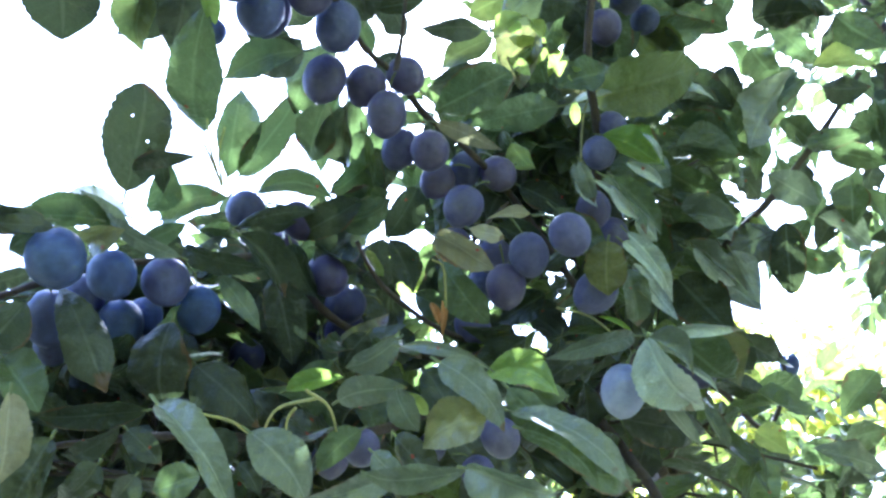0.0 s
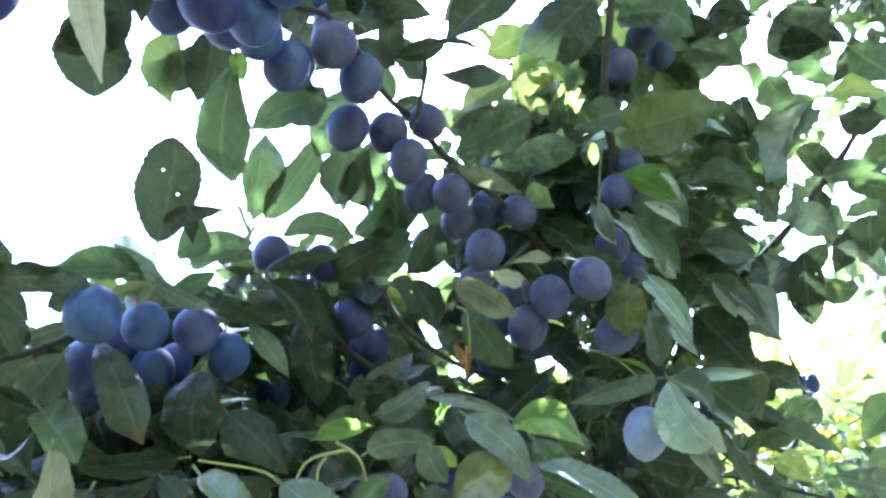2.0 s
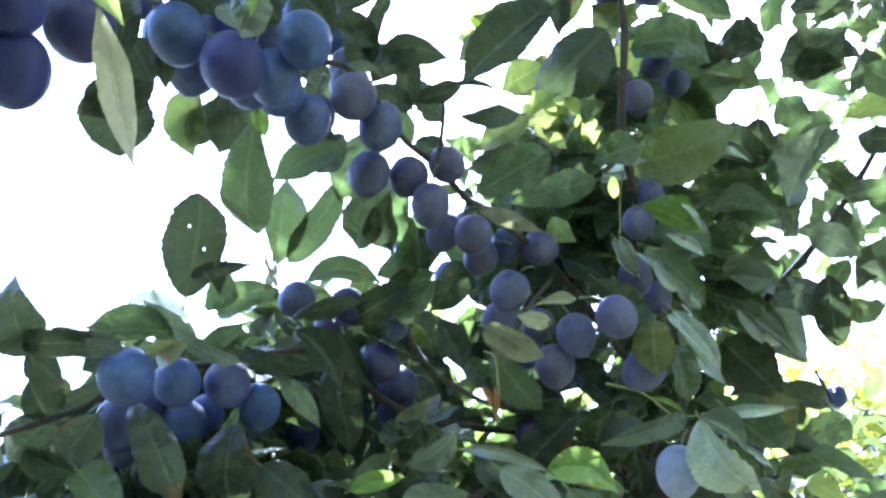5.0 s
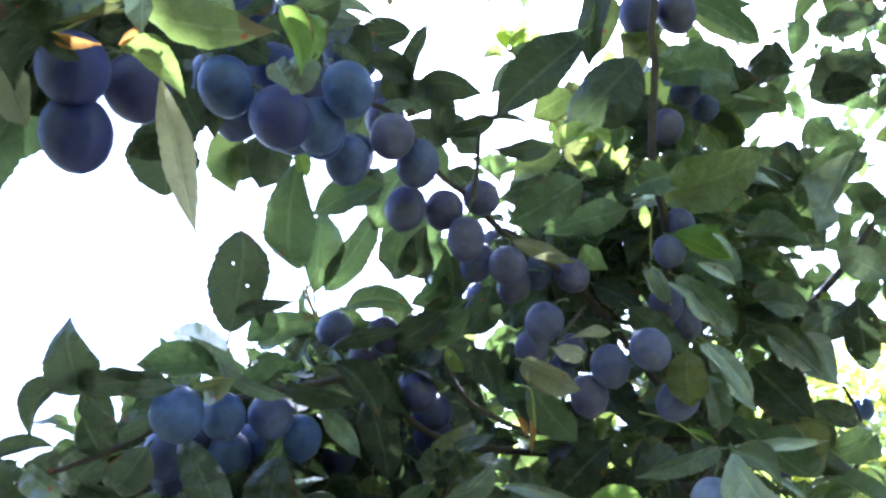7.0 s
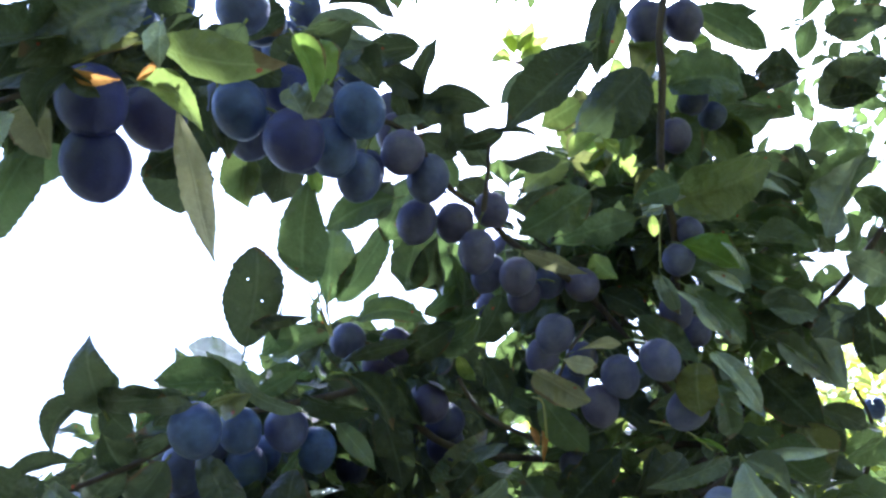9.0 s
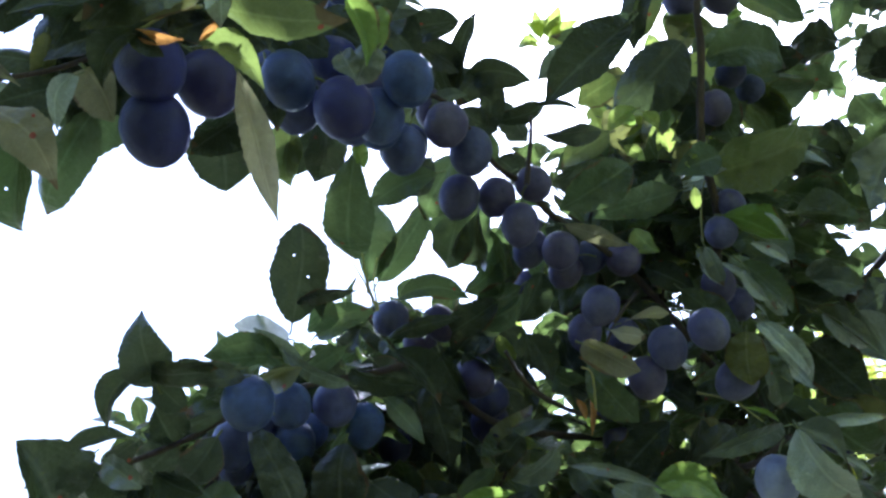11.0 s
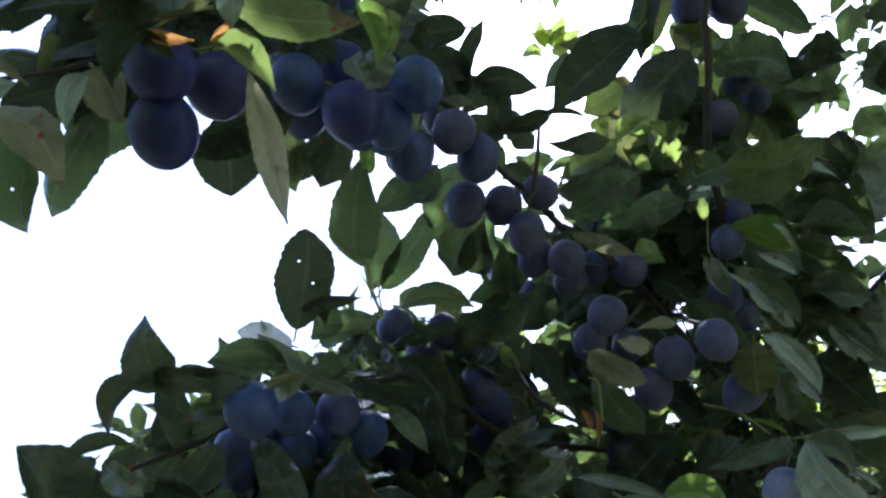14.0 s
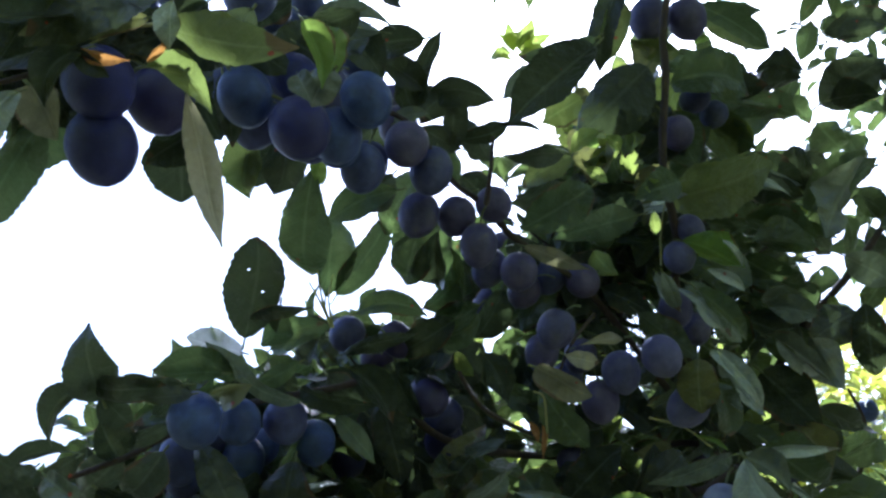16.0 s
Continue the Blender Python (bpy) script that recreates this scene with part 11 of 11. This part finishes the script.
def plum(at, thick, axis, wood, skin=None):
    """A plum on its stalk, which ends on the wood near it."""
    me = plum_rng.choice(PLUMS)
    z = Vector(axis).normalized()
    label = "ripe dark blue plum with a pale waxy bloom" if skin is None else "plum under a thick whitish bloom" if skin == FROSTED else "violet-blue plum with a thin dull bloom" if skin == VIOLET else "violet plum, the shade of the leaves put into its dark skin colour" if skin == LEAF_SHADED else "blue-black plum with little bloom, backlit shade put into its colour"
    ob = tagged(new("plum", me), label, "plum", "plums on the tree")
    if skin is not None:
        ob.material_slots[0].link = "OBJECT"
        ob.material_slots[0].material = skin
    turn = z.to_track_quat("Z", "Y").to_matrix().to_4x4() @ pose(0, 0, 0, 0, 0, plum_rng.uniform(0, 360))
    ob.matrix_basis = Matrix.Translation(at) @ turn @ Matrix.Diagonal((thick, thick, thick, 1))
    inv = ob.matrix_basis.inverted()
    top = Vector((0, 0, 0.49))
    end = inv @ Vector(wood)
    if end.length > 1.05:
        end = end.normalized() * 1.05
    if end.z < 0.7:
        end.z = 0.7 + 0.2 * abs(end.z)
    verts, faces = tube([end, top.lerp(end, 0.5) + Vector((0.03, 0, 0.08)), top - Vector((0, 0, 0.03))], 0.034, 0.020, 6, 4, 0.05, 2)
    part("stalk", mesh_of("stalk", verts, faces), STALK, ob)
    return ob


plum((-0.261, 0.534, 1.799), 0.0400, (-0.42, 0.46, 0.78), (-0.308, 0.587, 1.794))
plum((-0.247, 0.595, 1.810), 0.0364, (-0.32, 0.34, 0.88), (-0.265, 0.615, 1.822))
plum((-0.216, 0.624, 1.816), 0.0374, (-0.24, 0.19, 0.95), (-0.231, 0.637, 1.838))
plum((-0.197, 0.652, 1.803), 0.0364, (-0.13, -0.03, 0.99), (-0.210, 0.650, 1.845))
plum((-0.257, 0.654, 1.788), 0.0371, (0.02, -0.29, 0.96), (-0.255, 0.622, 1.827))
plum((-0.305, 0.634, 1.786), 0.0380, (0.12, -0.44, 0.89), (-0.296, 0.597, 1.804))
plum((-0.312, 0.665, 1.772), 0.0306, (0.11, -0.45, 0.89), (-0.295, 0.597, 1.804))
plum((-0.286, 0.646, 1.809), 0.0322, (0.22, -0.46, 0.86), (-0.270, 0.612, 1.820))
plum((-0.250, 0.685, 1.805), 0.0298, (0.15, -0.39, 0.91), (-0.232, 0.636, 1.837))
plum((-0.182, 0.703, 1.916), 0.0344, (0.60, 0.21, 0.77), (-0.157, 0.706, 1.867), VIOLET)
plum((-0.136, 0.725, 1.916), 0.0328, (-0.52, -0.24, 0.82), (-0.146, 0.720, 1.872), LEAF_SHADED)
plum((-0.166, 0.802, 1.918), 0.0370, (0.17, -0.70, 0.70), (-0.146, 0.720, 1.872), LEAF_SHADED)
plum((-0.101, 0.697, 1.853), 0.0374, (-0.34, 0.58, 0.74), (-0.118, 0.726, 1.843), LEAF_SHADED)
plum((-0.091, 0.761, 1.846), 0.0378, (0.71, 0.10, 0.70), (-0.081, 0.762, 1.825), LEAF_SHADED)
plum((-0.094, 1.011, 1.940), 0.0383, (0.58, -0.45, 0.68), (0.036, 0.910, 1.832), LEAF_SHADED)
plum((-0.093, 0.792, 1.830), 0.0383, (0.42, -0.51, 0.76), (-0.075, 0.770, 1.825), LEAF_SHADED)
plum((-0.144, 0.911, 1.871), 0.0389, (0.53, -0.43, 0.73), (-0.038, 0.825, 1.823), LEAF_SHADED)
plum((-0.200, 0.855, 1.817), 0.0370, (0.49, -0.32, 0.81), (-0.074, 0.772, 1.825), LEAF_SHADED)
plum((-0.217, 1.166, 1.891), 0.0371, (0.49, -0.41, 0.77), (0.057, 0.934, 1.835), LEAF_SHADED)
plum((-0.083, 0.679, 1.693), 0.0290, (-0.04, -0.05, 1.00), (-0.084, 0.677, 1.710), VIOLET)
plum((-0.055, 0.632, 1.695), 0.0277, (-0.26, 0.44, 0.86), (-0.082, 0.678, 1.710), VIOLET)
plum((0.049, 0.659, 1.710), 0.0302, (-0.43, 0.33, 0.84), (-0.040, 0.727, 1.730), VIOLET)
plum((0.035, 0.706, 1.689), 0.0277, (-0.36, 0.20, 0.91), (-0.028, 0.741, 1.735), VIOLET)
plum((-0.004, 0.799, 1.723), 0.0264, (-0.02, -0.17, 0.99), (-0.005, 0.785, 1.755), VIOLET)
plum((-0.049, 1.123, 1.912), 0.0371, (0.45, -0.52, 0.73), (0.087, 0.969, 1.838), VIOLET)
plum((-0.016, 1.133, 2.014), 0.0383, (0.40, -0.63, 0.67), (0.087, 0.969, 1.838), VIOLET)
plum((-0.284, 1.370, 1.843), 0.0370, (0.41, -0.44, 0.80), (0.087, 0.969, 1.838))
plum((0.255, 0.811, 1.809), 0.0349, (-0.67, 0.04, 0.74), (0.164, 0.816, 1.784), VIOLET)
plum((-0.174, 0.462, 1.996), 0.0381, (-0.12, 0.05, 0.99), (-0.191, 0.468, 2.055))
plum((-0.159, 0.491, 2.005), 0.0366, (-0.07, 0.06, 1.00), (-0.167, 0.498, 2.056))
plum((-0.145, 0.553, 2.021), 0.0371, (0.15, -0.33, 0.93), (-0.131, 0.520, 2.051))
plum((-0.110, 0.532, 2.027), 0.0374, (0.12, 0.05, 0.99), (-0.106, 0.534, 2.042), VIOLET)
plum((-0.092, 0.568, 2.021), 0.0375, (0.12, 0.05, 0.99), (-0.088, 0.570, 2.033), VIOLET)
plum((-0.345, 1.024, 2.342), 0.0372, (0.44, -0.58, 0.68), (-0.048, 0.631, 2.019))
plum((-0.106, 0.615, 2.001), 0.0373, (0.35, -0.19, 0.92), (-0.074, 0.598, 2.025), VIOLET)
plum((-0.073, 0.634, 2.008), 0.0364, (0.35, -0.23, 0.91), (-0.055, 0.623, 2.021), VIOLET)
plum((-0.038, 0.631, 2.018), 0.0339, (-0.54, 0.38, 0.75), (-0.045, 0.635, 2.016), VIOLET)
plum((-0.052, 0.624, 1.974), 0.0344, (0.08, -0.25, 0.96), (-0.045, 0.603, 2.004), VIOLET)
plum((-0.044, 0.693, 1.979), 0.0340, (0.36, -0.28, 0.89), (-0.015, 0.670, 1.997), VIOLET)
plum((-0.015, 0.673, 1.967), 0.0357, (0.08, 0.03, 1.00), (-0.009, 0.675, 1.996), VIOLET)
plum((-0.008, 0.747, 1.974), 0.0343, (0.47, -0.23, 0.85), (0.033, 0.727, 1.985), VIOLET)
plum((0.020, 0.756, 1.992), 0.0343, (0.45, -0.50, 0.74), (0.038, 0.736, 1.984), VIOLET)
plum((0.053, 0.748, 1.985), 0.0353, (-0.42, 0.57, 0.70), (0.049, 0.753, 1.981), VIOLET)
plum((-0.046, 0.949, 2.032), 0.0379, (0.41, -0.53, 0.74), (0.075, 0.794, 1.975), VIOLET)
plum((0.016, 0.654, 1.904), 0.0343, (0.41, -0.32, 0.86), (0.033, 0.640, 1.910), VIOLET)
plum((0.010, 0.778, 1.917), 0.0354, (0.25, -0.10, 0.96), (0.054, 0.760, 1.980), VIOLET)
plum((0.052, 0.810, 1.922), 0.0350, (0.37, -0.05, 0.93), (0.093, 0.805, 1.955), VIOLET)
plum((0.074, 0.670, 1.868), 0.0345, (-0.20, -0.06, 0.98), (0.046, 0.662, 1.922), VIOLET)
plum((0.056, 0.690, 1.846), 0.0351, (-0.08, -0.20, 0.98), (0.041, 0.653, 1.917), VIOLET)
plum((0.046, 0.904, 1.921), 0.0373, (0.18, -0.24, 0.95), (0.051, 0.898, 1.842), VIOLET)
plum((0.104, 0.635, 1.873), 0.0343, (-0.40, 0.09, 0.91), (0.038, 0.649, 1.915), VIOLET)
plum((0.151, 0.774, 1.961), 0.0355, (0.08, 0.22, 0.97), (0.159, 0.795, 1.997), VIOLET)
plum((0.177, 0.813, 1.951), 0.0346, (-0.22, 0.46, 0.86), (0.168, 0.832, 1.957), VIOLET)
plum((0.131, 0.676, 1.838), 0.0355, (0.71, -0.06, 0.70), (0.159, 0.674, 1.782), VIOLET)
plum((0.165, 0.735, 2.036), 0.0283, (-0.62, 0.12, 0.77), (0.151, 0.738, 2.034), VIOLET)
plum((0.150, 0.729, 2.002), 0.0330, (0.04, 0.23, 0.97), (0.152, 0.744, 2.028), VIOLET)
plum((0.188, 0.742, 2.198), 0.0335, (0.72, -0.11, 0.68), (0.481, 0.886, 2.169), VIOLET)
plum((0.215, 0.769, 2.193), 0.0316, (0.46, -0.59, 0.67), (0.511, 0.885, 2.213), VIOLET)
plum((0.155, 0.702, 2.131), 0.0335, (-0.19, -0.67, 0.72), (0.139, 0.673, 2.153), VIOLET)
plum((0.367, 1.253, 2.534), 0.0363, (0.27, -0.69, 0.67), (0.511, 0.885, 2.213))
plum((0.359, 1.434, 2.549), 0.0364, (0.52, -0.43, 0.74), (0.528, 1.295, 1.998))
plum((0.145, 0.649, 1.748), 0.0354, (0.15, -0.00, 0.99), (0.157, 0.649, 1.782), FROSTED)
plum((0.044, 0.863, 1.818), 0.0348, (-0.14, 0.03, 0.99), (0.035, 0.865, 1.842), VIOLET)
plum((0.034, 0.842, 1.855), 0.0355, (-0.61, 0.40, 0.68), (0.027, 0.847, 1.840), VIOLET)
plum((0.059, 0.775, 1.727), 0.0339, (-0.44, 0.12, 0.89), (-0.002, 0.791, 1.758), VIOLET)
plum((0.654, 1.530, 2.011), 0.0376, (-0.30, -0.61, 0.73), (0.548, 1.311, 1.931))
plum((-0.253, 0.316, 1.906), 0.0385, (-0.22, -0.18, 0.96), (-0.280, 0.300, 1.948), RUBBED_SHADE)
plum((-0.252, 0.298, 1.935), 0.0385, (-0.32, 0.14, 0.94), (-0.276, 0.303, 1.952), RUBBED_SHADE)
plum((-0.236, 0.341, 1.951), 0.0395, (-0.27, -0.20, 0.94), (-0.265, 0.337, 1.980), RUBBED_SHADE)
plum((-0.142, 0.679, 2.161), 0.0376, (0.48, -0.57, 0.66), (-0.074, 0.599, 2.025), VIOLET)
plum((-0.260, 0.630, 2.231), 0.0368, (0.51, -0.55, 0.66), (-0.154, 0.516, 2.057))
plum((-0.293, 0.660, 2.233), 0.0383, (0.52, -0.53, 0.67), (-0.154, 0.516, 2.057))
plum((-0.198, 0.365, 2.048), 0.0365, (-0.46, 0.49, 0.74), (-0.238, 0.407, 2.031))
plum((-0.450, 0.710, 2.323), 0.0364, (0.60, -0.43, 0.68), (-0.164, 0.502, 2.056))
plum((-0.269, 0.800, 2.364), 0.0378, (0.28, -0.69, 0.66), (-0.154, 0.516, 2.057))
plum((-0.229, 0.806, 2.340), 0.0365, (0.49, -0.57, 0.66), (-0.063, 0.612, 2.023))
plum((-0.316, 0.512, 2.176), 0.0365, (0.62, -0.42, 0.66), (-0.212, 0.441, 2.053))
plum((-0.204, 0.677, 2.208), 0.0373, (0.22, -0.71, 0.67), (-0.154, 0.516, 2.057))
plum((0.133, 0.675, 2.256), 0.0434, (0.18, -0.63, 0.76), (0.144, 0.638, 2.249), VIOLET)
plum((0.176, 0.686, 2.264), 0.0429, (-0.30, -0.52, 0.80), (0.148, 0.636, 2.264), VIOLET)
plum((-0.027, 1.090, 2.168), 0.0379, (0.24, -0.69, 0.69), (0.075, 0.794, 1.975), VIOLET)
plum((-0.190, 0.652, 2.188), 0.0369, (0.19, -0.72, 0.67), (-0.154, 0.516, 2.057))
plum((-0.233, 0.704, 2.258), 0.0381, (0.29, -0.69, 0.66), (-0.154, 0.516, 2.057))
plum((-0.197, 0.871, 2.341), 0.0385, (0.55, -0.38, 0.74), (0.139, 0.641, 2.229))
plum((-0.299, 0.587, 2.140), 0.0370, (0.57, -0.43, 0.70), (-0.173, 0.491, 2.056))
plum((-0.247, 0.692, 2.306), 0.0383, (0.35, -0.66, 0.66), (-0.154, 0.516, 2.057))
plum((-0.170, 0.595, 2.164), 0.0373, (0.15, -0.73, 0.66), (-0.154, 0.516, 2.057))
plum((-0.128, 0.616, 2.096), 0.0374, (0.56, -0.50, 0.66), (-0.084, 0.578, 2.031), VIOLET)
plum((-0.309, 0.556, 2.152), 0.0367, (0.60, -0.42, 0.68), (-0.188, 0.471, 2.055))
plum((-0.208, 0.408, 1.996), 0.0379, (-0.29, -0.00, 0.96), (-0.238, 0.408, 2.032))
plum((-0.248, 0.485, 2.058), 0.0389, (0.49, -0.38, 0.78), (-0.204, 0.451, 2.054))
plum((-0.220, 0.471, 2.014), 0.0382, (0.18, -0.16, 0.97), (-0.201, 0.455, 2.054))
plum((-0.183, 0.437, 2.027), 0.0400, (-0.42, 0.20, 0.88), (-0.243, 0.401, 2.028), RUBBED_SHADE)
plum((-0.166, 0.402, 1.967), 0.0412, (-0.33, 0.05, 0.94), (-0.234, 0.412, 2.034), RUBBED_SHADE)
plum((-0.150, 0.441, 1.983), 0.0368, (-0.19, 0.16, 0.97), (-0.187, 0.473, 2.055))
plum((-0.127, 0.422, 2.000), 0.0369, (-0.30, 0.25, 0.92), (-0.188, 0.472, 2.055))
plum((-0.175, 0.504, 2.060), 0.0383, (0.55, -0.42, 0.72), (-0.167, 0.499, 2.056))
plum((-0.144, 0.522, 2.000), 0.0368, (0.12, -0.01, 0.99), (-0.130, 0.521, 2.050))
plum((-0.294, 0.523, 2.054), 0.0379, (0.47, -0.37, 0.80), (-0.203, 0.453, 2.054))
plum((-0.219, 0.472, 2.119), 0.0371, (0.57, -0.35, 0.74), (-0.198, 0.459, 2.054))
plum((-0.236, 0.580, 2.180), 0.0379, (0.59, -0.46, 0.66), (-0.154, 0.516, 2.057))

# ---- trees behind the plum, and unseen ones added behind the camera ----
def orchard_or_blocker_tree(at, height, spread, seed, n, low=0.38):
    rng = random.Random(seed)
    root = tagged(new("orchard_or_blocker_tree"), "leafy orchard tree; those behind the camera are unseen sky blockers", "tree", "orchard trees")
    root.location = at
    verts, faces = tube([(0.1, 0.05, height * 0.62), (0.04, 0.0, height * 0.4), (0, 0.02, -0.06)], 0.03, 0.09, 10, 5, 0.08, seed)
    part("trunk", mesh_of("trunk", verts, faces), BARK, root)
    for k in range(6):
        w = k * 1.05 + rng.uniform(-0.3, 0.3)
        e = Vector((math.cos(w) * spread * 0.7, math.sin(w) * spread * 0.7, height * rng.uniform(0.6, 0.9)))
        verts, faces = tube([e, e * 0.55 + Vector((0, 0, height * 0.16)), (0.02, 0, height * 0.36)], 0.006, 0.035, 7, 4, 0.08, seed + k)
        part("limb", mesh_of("limb", verts, faces), BARK, root)
    found = []
    lumps = [(Vector((rng.uniform(-1, 1) * spread * 0.7, rng.uniform(-1, 1) * spread * 0.7, height * rng.uniform(low, 0.86))), rng.uniform(0.28, 0.5) * spread) for _ in range(16 if low > 0.3 else 26)]
    while len(found) < int(n * 1.4):
        c, r = rng.choice(lumps)
        d = Vector((rng.gauss(0, 1), rng.gauss(0, 1), rng.gauss(0, 1))).normalized()
        p = c + d * r * rng.uniform(0.3, 1.05)
        found += [placed(*q) for q in shoot_leaves(rng, p, d + Vector((0, 0, 0.4)), 5, 0.12)]
    foliage("crown", found[:int(n * 1.4)], TINY, LEAF_SUN_TONE, root, "bright yellow-green leaves, sunlight put into their colour")
    return root


for k, (at, height, spread, n) in enumerate([((2.6, 5.2, 0), 3.3, 1.25, 5200), ((4.6, 5.4, 0), 3.6, 1.4, 4200), ((0.7, 6.0, 0), 3.1, 1.25, 4200), ((-1.3, 6.6, 0), 2.7, 1.2, 3000),
                                                  # unseen, behind the camera: added to cut the sky light from there
                                                  ((-2.3, -1.4, 0), 4.3, 1.7, 6500), ((0.2, -2.2, 0), 4.6, 1.8, 6500), ((2.5, -1.0, 0), 4.3, 1.6, 6500)]):
    orchard_or_blocker_tree(at, height, spread, 40 + k, n, 0.38 if at[1] > 0 else 0.18)
